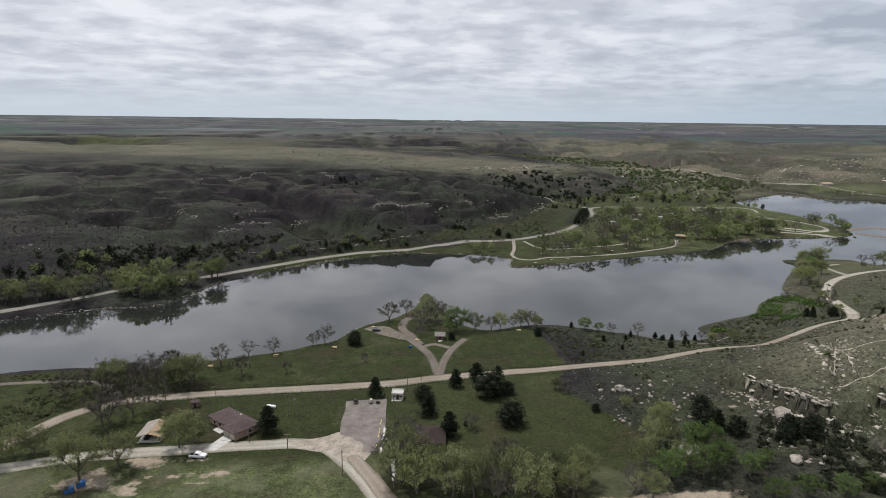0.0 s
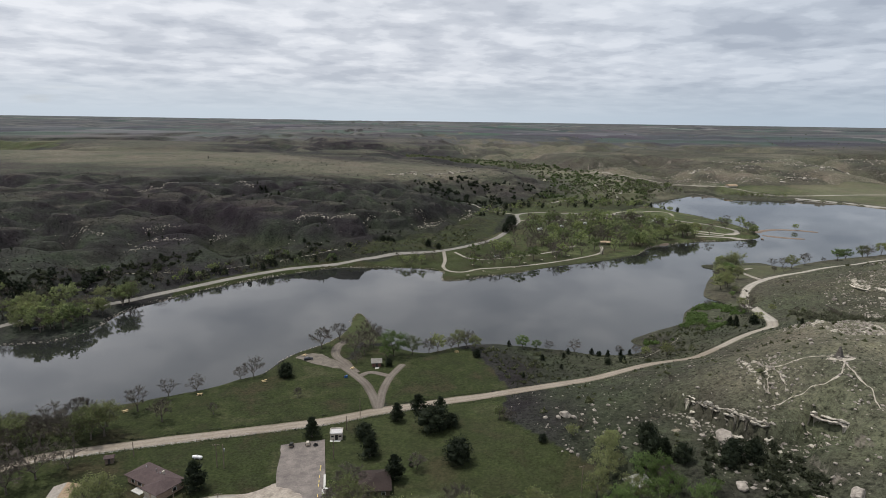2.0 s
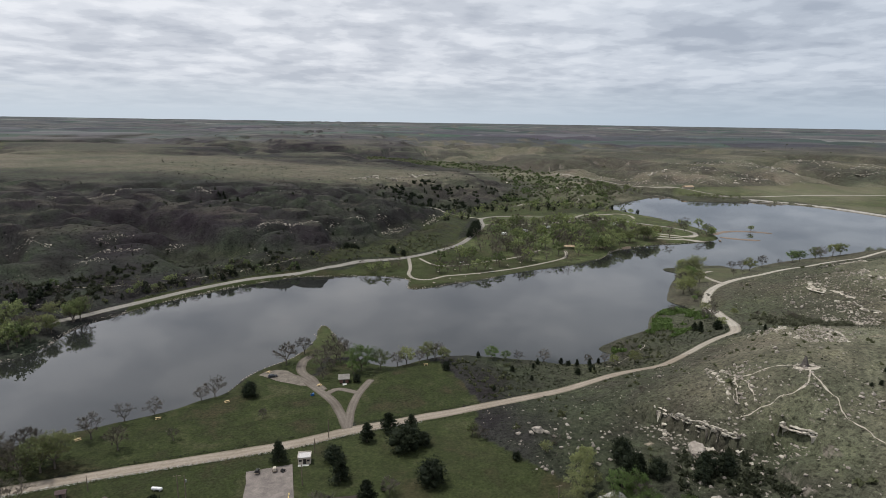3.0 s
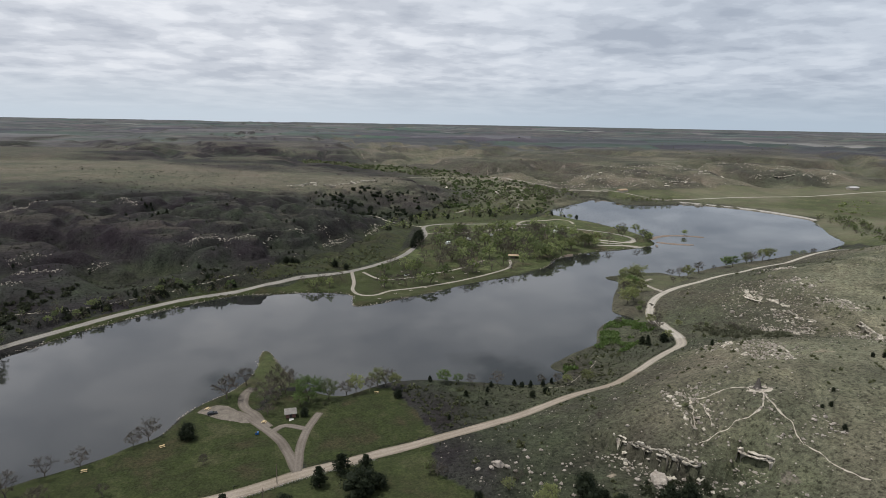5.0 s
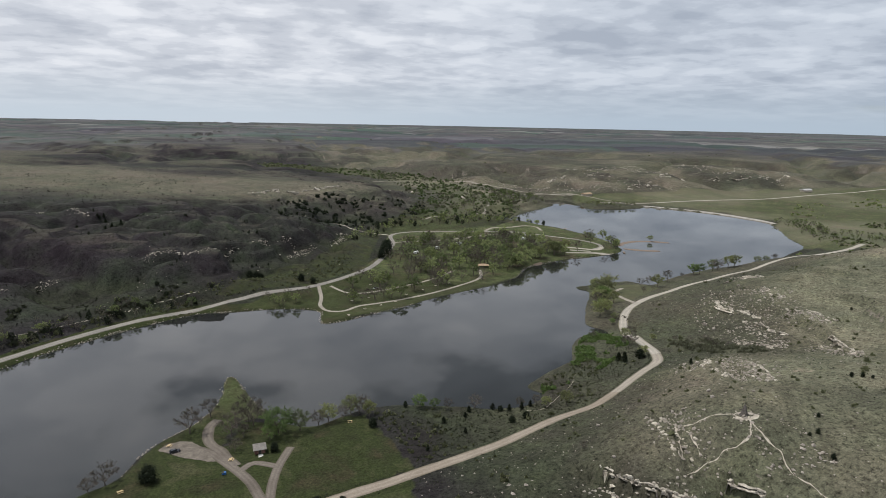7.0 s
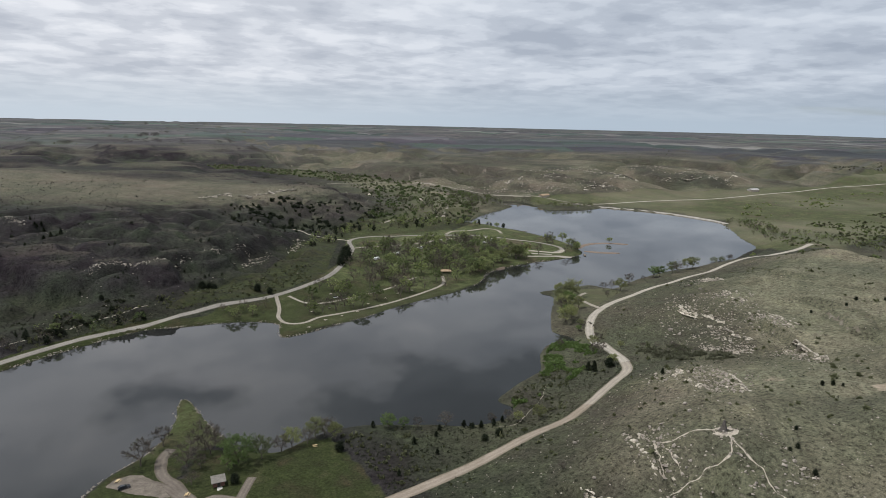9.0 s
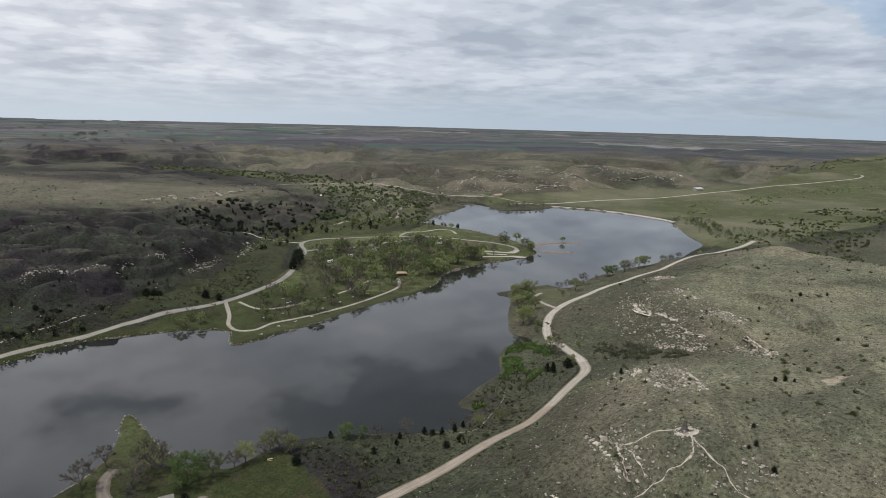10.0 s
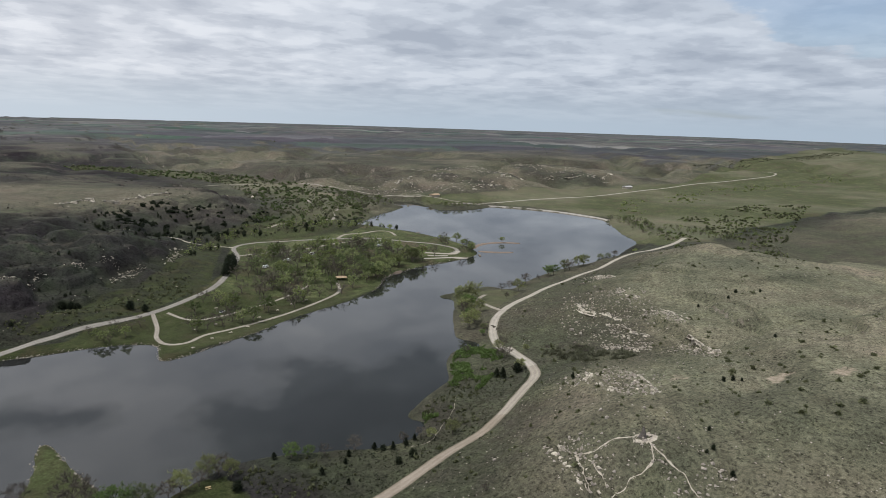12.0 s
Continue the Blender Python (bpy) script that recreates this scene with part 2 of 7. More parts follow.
def line_distance(x, y, line, closed=False, most=120.0):
    """The distance from plan points to a line, at most `most`."""
    d = np.full(x.shape, most)
    ends = list(zip(line, np.roll(line, -1, 0))) if closed else list(zip(line[:-1], line[1:]))
    lo, hi = line.min(0) - most, line.max(0) + most
    near = np.nonzero((x > lo[0]) & (x < hi[0]) & (y > lo[1]) & (y < hi[1]))[0]
    px, py, best = x[near], y[near], np.full(len(near), most)
    for a, b in ends:
        w = b - a
        t = np.clip(((px - a[0]) * w[0] + (py - a[1]) * w[1]) / max(w @ w, 1e-9), 0, 1)
        best = np.minimum(best, np.hypot(px - a[0] - t * w[0], py - a[1] - t * w[1]))
    d[near] = best
    return d


def inside(x, y, line):
    """Whether plan points lie inside a closed line."""
    hit = np.zeros(x.shape, bool)
    for a, b in zip(line, np.roll(line, -1, 0)):
        if a[1] != b[1]:
            hit ^= ((a[1] > y) != (b[1] > y)) & (x < (b[0] - a[0]) * (y - a[1]) / (b[1] - a[1]) + a[0])
    return hit


def shore_distance(x, y):
    """Metres from the shore, minus in the lake."""
    d = line_distance(x, y, LAKE, True)
    return np.where(inside(x, y, LAKE), -d, d)


VALLEY = spline([(230, 800), (330, 875), (395, 950), (425, 1060), (420, 1200), (395, 1350), (340, 1490), (220, 1630), (100, 1730), (-120, 1850)])
LEVELLED = [MAIN_ROAD, SOUTH_ROAD, NORTH_ROAD, SHORE_LOOP, FORK_WEST, UPPER_CAMP_ROAD, FAR_ROAD]


def cliff(x, y, points, drop, reach):
    """The drop below a line of rock: full at the line's right hand, fading downhill; nothing above it."""
    line = spline(points)
    d = line_distance(x, y, line, False, reach)
    near = np.nonzero(d < reach)[0]
    out = np.zeros(x.shape)
    gap = (x[near, None] - line[None, :, 0]) ** 2 + (y[near, None] - line[None, :, 1]) ** 2
    k = np.clip(gap.argmin(1), 1, len(line) - 2)
    along = line[k + 1] - line[k - 1]
    right = (x[near] - line[k, 0]) * along[:, 1] - (y[near] - line[k, 1]) * along[:, 0] > 0
    out[near] = np.where(right, drop * (1 - step(1.5, reach, d[near])), 0)
    return out


CLIFFS = [([(115, 221), (119, 209), (122, 203), (126, 197), (131, 191), (137, 189), (143, 190)], 4.0, 16), ([(146, 191), (149, 184), (150, 178)], 3.0, 12),
          ([(334, 387), (323, 368), (322, 350), (324, 334)], -2.5, 14), ([(219, 277), (211, 262), (201, 243)], -2.0, 10), ([(153, 236), (148, 220), (141, 207)], -2.5, 12)]


def relief(x, y):
    """Height of the land at plan points."""
    x, y = np.asarray(x, float), np.asarray(y, float)
    z = np.zeros(x.shape)
    for (a, b, _), w in zip(SPOTS, WEIGHTS):
        z += w * (4000.0 - np.sqrt((x - a) ** 2 + (y - b) ** 2 + 64))
    away = np.hypot(x, y)
    z = np.clip(z, 1.2, 60) * (1 - step(2000, 3000, away)) + 46 * step(2000, 3000, away)
    for points, drop, reach in CLIFFS:
        z = z - cliff(x, y, points if drop > 0 else points[::-1], abs(drop), reach)
    road = np.full(x.shape, 120.0)
    for line in LEVELLED:
        road = np.minimum(road, line_distance(x, y, line))
    wild = step(4, 45, road)
    high = step(7, 20, z) * (1 - (0.55 + 0.35 * step(800, 900, y)) * step(30, 40, z) * step(450, 520, y)) * wild
    gully = 1 - np.abs(2 * fbm(x, y, 120, 4, 3) - 1)
    rough = 1 - 0.72 * step(40, 110, x) * (1 - step(480, 620, y))
    bold = 1 + 0.5 * step(470, 540, y) * (1 - step(900, 1200, y))
    z = z + high * rough * (10 * bold * (fbm(x, y, 150, 3, 1) - 0.5) + 2.4 - 10 * bold * step(0.74, 1.0, gully) + 1.6 * (fbm(x, y, 26, 3, 5) - 0.5))
    # spurs and hollows of the bluff
    spur = step(500, 560, y) * (1 - step(820, 900, y)) * (1 - step(100, 160, x)) * step(9, 20, z) * wild
    z = z + spur * (9 * (fbm(x, y, 85, 3, 19) - 0.45) - 7 * step(0.72, 1.0, 1 - np.abs(2 * fbm(x, y, 70, 3, 20) - 1)))
    far = np.hypot(x, y)
    hills = np.where(x > 420, step(750, 1250, far), step(1150, 1900, far)) * step(10, 26, z) * (1 - 0.45 * step(38, 44, z)) * wild
    cut = 1 - np.abs(2 * fbm(x, y, 330, 4, 41) - 1)
    hills = hills * (1 - 0.55 * step(1900, 2800, far))
    z = z + hills * (13 * (fbm(x, y, 480, 3, 8) - 0.5) - 34 * step(0.72, 0.99, cut) * (0.5 + fbm(x, y, 700, 2, 42)) + 2)
    # rock beds that weather into ledges
    beds = step(0.5, 0.62, fbm(x, y, 90, 3, 11)) * high * (1 - step(2200, 3000, far))
    tall = 8.0
    part_ = (z + 3 * fbm(x, y, 150, 2, 21)) / tall
    k = part_ - np.floor(part_)
    z = z + beds * tall * 0.62 * (step(0.42, 0.58, k) - k)
    z = z + wild * 0.35 * (fbm(x, y, 7, 2, 13) - 0.5) + 0.10 * (fbm(x, y, 9, 2, 14) - 0.5)
    # the plains rise slowly to the skyline
    edge = 60 + 14 * step(-0.2, 0.9, x / np.maximum(far, 1))
    z = z + edge * np.clip((far - 2000) / 2900, 0, 1.05) * np.where(far > 2000, 1, 0)
    floor_ = 1 - step(45, 165, line_distance(x, y, VALLEY, False, 180) + 70 * (fbm(x, y, 140, 3, 78) - 0.5))
    z = z * (1 - 0.85 * floor_) + 0.85 * floor_ * (7 + 0.012 * np.maximum(y - 850, 0) + 3 * fbm(x, y, 60, 2, 77))
    d = shore_distance(x, y) + 1.6 * (fbm(x, y, 11, 3, 17) - 0.5)
    bank = 0.25 + 0.55 * np.clip(d, 0, 2.5) + 0.14 * np.clip(d - 2.5, 0, 16) + 1.2 * np.clip(d - 18.5, 0, 80)
    z = np.where(d < 0, np.maximum(0.5 * d - 0.15, -3), np.minimum(np.maximum(z, 0.9 + 0 * d), bank))
    e = line_distance(x, y, POND, True, 30)
    e = np.where(inside(x, y, POND), -e, e)
    return np.where(d < 0, z, np.minimum(z, np.where(e < 0, np.maximum(0.4 * e - 0.2, -1.5), 0.4 + 0.3 * e + 9 * np.maximum(e - 20, 0))))

# ---- materials ----
class Paint:
    """A node material on world positions, with a few short-hands."""

    def __init__(self, name, rough=0.85, metal=0.0, gloss=0.25):
        self.m = bpy.data.materials.new(name)
        self.m.use_nodes = True
        self.t = self.m.node_tree
        self.b = self.t.nodes["Principled BSDF"]
        self.b.inputs["Roughness"].default_value = rough
        self.b.inputs["Metallic"].default_value = metal
        self.b.inputs["Specular IOR Level"].default_value = gloss
        self.place = self.t.nodes.new("ShaderNodeNewGeometry").outputs["Position"]

    def put(self, slot, v):
        if isinstance(v, (int, float)):
            slot.default_value = v
        elif isinstance(v, tuple):
            slot.default_value = (*v, 1) if len(v) == 3 else v
        elif v is not None:
            self.t.links.new(v, slot)

    def noise(self, size, detail=4, rough=0.55, warp=0.0, stretch=None, source=None):
        n = self.t.nodes.new("ShaderNodeTexNoise")
        n.inputs["Scale"].default_value, n.inputs["Detail"].default_value = 1 / size, detail
        n.inputs["Roughness"].default_value, n.inputs["Distortion"].default_value = rough, warp
        source = source or self.place
        if stretch:
            k = self.t.nodes.new("ShaderNodeMapping")
            k.inputs["Scale"].default_value = stretch
            self.put(k.inputs["Vector"], source)
            source = k.outputs[0]
        self.put(n.inputs["Vector"], source)
        return n.outputs[0]

    def spot(self, name):
        a = self.t.nodes.new("ShaderNodeAttribute")
        a.attribute_name = name
        return a.outputs["Vector"]

    def cells(self, size, metric="EUCLIDEAN", turn=0.0, chance=1.0, source=None):
        k = self.t.nodes.new("ShaderNodeMapping")
        k.inputs["Rotation"].default_value = (0, 0, turn)
        k.inputs["Scale"].default_value = (1 / size, 1 / size, 0)
        self.put(k.inputs["Vector"], source or self.place)
        n = self.t.nodes.new("ShaderNodeTexVoronoi")
        n.distance, n.inputs["Scale"].default_value, n.inputs["Randomness"].default_value = metric, 1.0, chance
        self.put(n.inputs["Vector"], k.outputs[0])
        return n

    def ramp(self, value, stops):
        n = self.t.nodes.new("ShaderNodeValToRGB")
        while len(n.color_ramp.elements) < len(stops):
            n.color_ramp.elements.new(0.5)
        for e, (at, c) in zip(n.color_ramp.elements, stops):
            e.position, e.color = at, (*((c,) * 3 if isinstance(c, (int, float)) else c), 1)
        self.put(n.inputs[0], value)
        return n.outputs[0]

    def mix(self, factor, a, b, blend="MIX"):
        n = self.t.nodes.new("ShaderNodeMix")
        n.data_type, n.blend_type = "RGBA", blend
        self.put(n.inputs[0], factor), self.put(n.inputs[6], a), self.put(n.inputs[7], b)
        return n.outputs[2]

    def math(self, op, a, b=0.0):
        n = self.t.nodes.new("ShaderNodeMath")
        n.operation = op
        self.put(n.inputs[0], a), self.put(n.inputs[1], b)
        return n.outputs[0]

    def chance(self):
        return self.t.nodes.new("ShaderNodeObjectInfo").outputs["Random"]

    def island(self):
        return self.t.nodes.new("ShaderNodeNewGeometry").outputs["Random Per Island"]

    def fact(self, name):
        a = self.t.nodes.new("ShaderNodeAttribute")
        a.attribute_name = name
        return a.outputs["Fac"]

    def cover(self):
        a = self.t.nodes.new("ShaderNodeAttribute")
        a.attribute_name = "cover"
        s = self.t.nodes.new("ShaderNodeSeparateColor")
        self.put(s.inputs[0], a.outputs["Color"])
        return s.outputs[0], s.outputs[1], s.outputs[2], a.outputs["Alpha"]

    def colour(self, v):
        self.put(self.b.inputs["Base Color"], v)
        return self

    def bump(self, v, metres=0.1, strength=0.6):
        n = self.t.nodes.new("ShaderNodeBump")
        n.inputs["Strength"].default_value, n.inputs["Distance"].default_value = strength, metres
        self.put(n.inputs["Height"], v)
        self.put(self.b.inputs["Normal"], n.outputs[0])
        return self


def simple(name, dark, light, size, rough=0.8, metal=0.0, fine=None, relief_=0.02, gloss=0.25):
    """A surface between two tones, with stains at one scale and grain at another."""
    p = Paint(name, rough, metal, gloss)
    a = p.ramp(p.noise(size, 5, 0.6), [(0.3, dark), (0.7, light)])
    g = p.ramp(p.noise(fine or size / 8, 3, 0.6), [(0.25, 0.72), (0.75, 1.22)])
    p.colour(p.mix(1.0, a, g, "MULTIPLY")).bump(p.noise(fine or size / 8, 3), relief_)
    return p.m


def ground_paint():
    p = Paint("prairie", 0.95, 0.0, 0.1)
    lawn, rock, bare, field = p.cover()
    lush_lit, scrub = p.fact("lush_lit"), p.fact("scrub")
    # north slopes' brush, with cloud shade and bluish haze put into its colour
    shaded_slope = p.ramp(p.noise(140, 5, 0.6, 0.4), [(0.32, (0.024, 0.0195, 0.024)), (0.46, (0.027, 0.025, 0.027)), (0.57, (0.029, 0.031, 0.027)), (0.72, (0.044, 0.048, 0.038))])
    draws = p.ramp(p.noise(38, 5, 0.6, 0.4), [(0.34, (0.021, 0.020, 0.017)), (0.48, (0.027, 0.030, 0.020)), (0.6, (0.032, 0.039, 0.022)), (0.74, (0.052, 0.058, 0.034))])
    brush = p.mix(scrub, p.mix(1.0, shaded_slope, p.ramp(p.noise(26, 4, 0.6), [(0.36, (0.62, 0.56, 0.58)), (0.5, (0.9, 0.9, 0.86)), (0.66, (1.05, 1.22, 0.92))]), "MULTIPLY"), draws)
    hay = p.ramp(p.noise(90, 5, 0.6, 0.4), [(0.30, (0.088, 0.092, 0.062)), (0.44, (0.126, 0.124, 0.084)), (0.58, (0.160, 0.146, 0.104)), (0.72, (0.198, 0.166, 0.126))])
    dry_lit = p.t.nodes.new("ShaderNodeAttribute")
    dry_lit.attribute_name = "dry_lit"
    wide = p.mix(dry_lit.outputs["Fac"], brush, hay)
    mid = p.ramp(p.noise(17, 5, 0.65), [(0.3, (0.84, 0.81, 0.80)), (0.52, (1.0, 1.0, 1.0)), (0.72, (1.17, 1.16, 1.08))])
    tufts = p.ramp(p.noise(1.5, 4, 0.75), [(0.36, 0.34), (0.46, 0.88), (0.60, 1.14), (0.74, 1.6)])
    dots = p.ramp(p.cells(2.6).outputs["Distance"], [(0.12, 0.55), (0.3, 1.0)])
    grain = p.ramp(p.noise(0.42, 3, 0.75), [(0.28, 0.55), (0.5, 1.0), (0.72, 1.5)])
    wide = p.mix(1.0, p.mix(1.0, wide, grain, "MULTIPLY"), p.ramp(p.noise(4.2, 6, 0.78), [(0.36, 0.70), (0.5, 1.0), (0.64, 1.28)]), "MULTIPLY")
    wild = p.mix(1.0, p.mix(1.0, p.mix(1.0, wide, mid, "MULTIPLY"), tufts, "MULTIPLY"), dots, "MULTIPLY")
    plain = p.spot("plain")
    plots = p.cells(760, "CHEBYCHEV", 0.42, 0.8, plain)
    parts = p.t.nodes.new("ShaderNodeSeparateColor")
    p.put(parts.inputs[0], plots.outputs["Color"])
    # field and pasture tones, tinted blue-grey to carry the haze of distance
    hazed_crop = p.ramp(parts.outputs[0], [(0.0, (0.066, 0.076, 0.074)), (0.12, (0.098, 0.084, 0.086)), (0.24, (0.040, 0.042, 0.050)), (0.36, (0.078, 0.092, 0.082)), (0.46, (0.034, 0.066, 0.044)), (0.56, (0.070, 0.070, 0.078)),
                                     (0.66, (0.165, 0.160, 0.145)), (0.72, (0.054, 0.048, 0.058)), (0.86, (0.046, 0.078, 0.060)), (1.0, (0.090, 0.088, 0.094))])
    hazed_crop = p.mix(1.0, hazed_crop, p.ramp(p.noise(1500, 4, 0.6, 0.3, (0.35, 1, 1), plain), [(0.36, (0.55, 0.56, 0.62)), (0.5, (0.95, 0.97, 1.02)), (0.64, (1.4, 1.4, 1.36))]), "MULTIPLY")
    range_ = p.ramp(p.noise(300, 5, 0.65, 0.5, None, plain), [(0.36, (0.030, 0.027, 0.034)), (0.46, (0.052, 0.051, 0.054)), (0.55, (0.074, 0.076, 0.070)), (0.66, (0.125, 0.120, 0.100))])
    hazed_crop = p.mix(p.ramp(p.noise(2400, 3, 0.5, 0.4, None, plain), [(0.46, 0.0), (0.56, 0.8)]), hazed_crop, range_)
    far = p.mix(p.math("MULTIPLY", field, 0.95), wild, p.mix(1.0, hazed_crop, p.ramp(p.noise(70, 4, 0.6, 0, None, plain), [(0.3, 0.8), (0.7, 1.2)]), "MULTIPLY"))
    mown = p.mix(1.0, p.ramp(p.noise(22, 5, 0.6, 0.3), [(0.34, (0.038, 0.034, 0.018)), (0.45, (0.027, 0.032, 0.013)), (0.55, (0.029, 0.037, 0.013)), (0.66, (0.046, 0.048, 0.023))]),
                 p.mix(1.0, p.ramp(p.noise(1.1, 5, 0.8), [(0.34, 0.5), (0.5, 0.95), (0.66, 1.5)]), p.ramp(p.noise(4.5, 5, 0.7), [(0.34, 0.80), (0.52, 1.0), (0.68, 1.16)]), "MULTIPLY"), "MULTIPLY")
    # brighter grass tone, for lush turf and for sunlight put into the colour
    rich_lit = p.mix(1.0, p.ramp(p.noise(30, 4, 0.6), [(0.34, (0.082, 0.070, 0.044)), (0.45, (0.054, 0.062, 0.028)), (0.55, (0.068, 0.082, 0.034)), (0.68, (0.108, 0.112, 0.056))]), p.mix(1.0, p.ramp(p.noise(0.9, 5, 0.8), [(0.36, 0.5), (0.5, 0.95), (0.64, 1.45)]), p.ramp(p.noise(4.0, 5, 0.7), [(0.36, 0.62), (0.52, 1.0), (0.66, 1.3)]), "MULTIPLY"), "MULTIPLY")
    mown = p.mix(dry_lit.outputs["Fac"], p.mix(lush_lit, mown, rich_lit), hay)
    soft = p.ramp(p.math("ADD", lawn, p.math("MULTIPLY", p.math("SUBTRACT", p.noise(6, 4), 0.5), 0.5)), [(0.4, 0.0), (0.6, 1.0)])
    grass = p.mix(soft, far, mown)
    stone = p.mix(1.0, p.ramp(p.noise(9, 5, 0.65), [(0.3, (0.11, 0.088, 0.072)), (0.55, (0.19, 0.165, 0.14)), (0.75, (0.31, 0.285, 0.245))]),
                  p.ramp(p.noise(0.9, 4, 0.7, stretch=(0.3, 0.3, 3)), [(0.3, 0.45), (0.7, 1.3)]), "MULTIPLY")
    edge = p.ramp(p.math("ADD", rock, p.math("MULTIPLY", p.math("SUBTRACT", p.noise(4, 5, 0.7), 0.5), 1.1)), [(0.54, 0.0), (0.72, 0.7)])
    stony = p.mix(edge, grass, stone)
    soil = p.mix(1.0, p.ramp(p.noise(5, 5, 0.6), [(0.3, (0.19, 0.155, 0.115)), (0.7, (0.29, 0.245, 0.19))]), p.ramp(p.noise(0.6, 3), [(0.3, 0.8), (0.7, 1.2)]), "MULTIPLY")
    worn = p.ramp(p.math("ADD", bare, p.math("MULTIPLY", p.math("SUBTRACT", p.noise(5, 5, 0.7), 0.5), 0.9)), [(0.45, 0.0), (0.62, 1.0)])
    p.colour(p.mix(worn, stony, soil))
    p.bump(p.math("ADD", p.noise(1.5, 5, 0.7), p.math("MULTIPLY", p.noise(9, 4), 2.0)), 0.5, 0.7)
    return p.m


def water_paint():
    p = Paint("lake water", 0.02, 0.0, 0.5)
    p.b.inputs["IOR"].default_value = 1.55
    p.colour(p.ramp(p.noise(120, 4), [(0.3, (0.013, 0.0145, 0.0135)), (0.7, (0.018, 0.0195, 0.0175))]))
    p.bump(p.math("ADD", p.noise(2.2, 3, 0.5), p.noise(14, 3)), 0.03, 0.04)
    return p.m


def leaf_paint(name, dark, light, spread=0.35):
    p = Paint(name, 0.7, 0.0, 0.2)
    a = p.ramp(p.island(), [(0.0, dark), (1.0, light)])
    b = p.ramp(p.chance(), [(0.0, (1 - spread, 1 - spread * 0.85, 1 - spread * 0.95)), (0.5, (0.97, 1, 0.97)), (1.0, (1 + spread * 0.4, 1 + spread * 0.5, 1 + spread * 0.3))])
    p.colour(p.mix(1.0, a, b, "MULTIPLY"))
    through_ = p.t.nodes.new("ShaderNodeBsdfTranslucent")
    p.t.links.new(p.b.inputs["Base Color"].links[0].from_socket, through_.inputs[0])
    both = p.t.nodes.new("ShaderNodeMixShader")
    both.inputs[0].default_value = 0.45
    p.t.links.new(p.b.outputs[0], both.inputs[1]), p.t.links.new(through_.outputs[0], both.inputs[2])
    p.t.links.new(both.outputs[0], p.t.nodes["Material Output"].inputs["Surface"])
    return p.m


def track_paint(name, dark, light, verge, broken=0.22):
    """A gravel road: wheel tracks lighter than the crown and verges, from the strip's own across coordinate."""
    p = Paint(name, 0.95, 0.0, 0.1)
    a = p.ramp(p.noise(14, 5, 0.6), [(0.3, dark), (0.7, light)])
    uv = p.t.nodes.new("ShaderNodeUVMap").outputs[0]
    cut_ = p.t.nodes.new("ShaderNodeSeparateXYZ")
    p.put(cut_.inputs[0], uv)
    across = p.math("ADD", cut_.outputs[0], p.math("MULTIPLY", p.math("SUBTRACT", p.noise(6, 5, 0.65), 0.5), 0.42))
    ruts = p.ramp(across, [(0.0, 0.66), (0.16, 0.84), (0.28, 1.10), (0.4, 1.0), (0.5, 0.90), (0.62, 1.01), (0.73, 1.10), (0.86, 0.86), (1.0, 0.64)])
    c = p.mix(1.0, p.mix(1.0, a, ruts, "MULTIPLY"), p.ramp(p.noise(0.7, 3), [(0.3, 0.85), (0.7, 1.15)]), "MULTIPLY")
    side = p.ramp(p.math("ADD", p.math("ABSOLUTE", p.math("SUBTRACT", cut_.outputs[0], 0.5)), p.math("MULTIPLY", p.math("SUBTRACT", p.noise(2.5 if broken < 1 else 1.3, 4, 0.7), 0.5), broken)), [(0.42, 0.0), (0.5, 1.0)])
    p.colour(p.mix(side, c, verge)).bump(p.noise(0.8, 4), 0.06)
    return p.m


def bedded_stone():
    """Pale limestone in thin beds: warm stained joints between layers, lichen-grey patches and chipped pale edges."""
    p = Paint("bedded limestone ledge", 0.92, 0.0, 0.15)
    tone = p.ramp(p.noise(2.2, 5, 0.65), [(0.28, (0.17, 0.145, 0.115)), (0.42, (0.30, 0.27, 0.22)), (0.56, (0.42, 0.385, 0.32)), (0.74, (0.52, 0.485, 0.41))])
    beds = p.ramp(p.noise(1.0, 4, 0.6, 0.2, (0.12, 0.12, 3.2)), [(0.36, 0.42), (0.46, 0.95), (0.62, 1.12)])
    chips = p.ramp(p.noise(0.35, 4, 0.7), [(0.3, 0.6), (0.5, 1.0), (0.7, 1.25)])
    p.colour(p.mix(1.0, p.mix(1.0, tone, beds, "MULTIPLY"), chips, "MULTIPLY"))
    p.bump(p.math("ADD", p.noise(0.5, 5, 0.7), p.noise(1.0, 4, 0.6, 0.2, (0.12, 0.12, 3.2))), 0.35, 0.8)
    return p.m


PRAIRIE = ground_paint()
WATER = water_paint()
GRAVEL = track_paint("tan gravel", (0.19, 0.16, 0.125), (0.255, 0.22, 0.18), (0.12, 0.105, 0.07))
PALE_GRAVEL = track_paint("pale gravel", (0.26, 0.24, 0.205), (0.34, 0.315, 0.27), (0.14, 0.125, 0.08))
MID_GRAVEL = track_paint("mixed gravel", (0.225, 0.20, 0.165), (0.295, 0.265, 0.222), (0.13, 0.115, 0.075))
CHIP_ROAD = track_paint("chip sealed road", (0.17, 0.16, 0.145), (0.24, 0.225, 0.20), (0.11, 0.10, 0.065))
CAMP_GRAVEL = track_paint("camp drive gravel", (0.20, 0.18, 0.15), (0.29, 0.265, 0.225), (0.10, 0.10, 0.06))
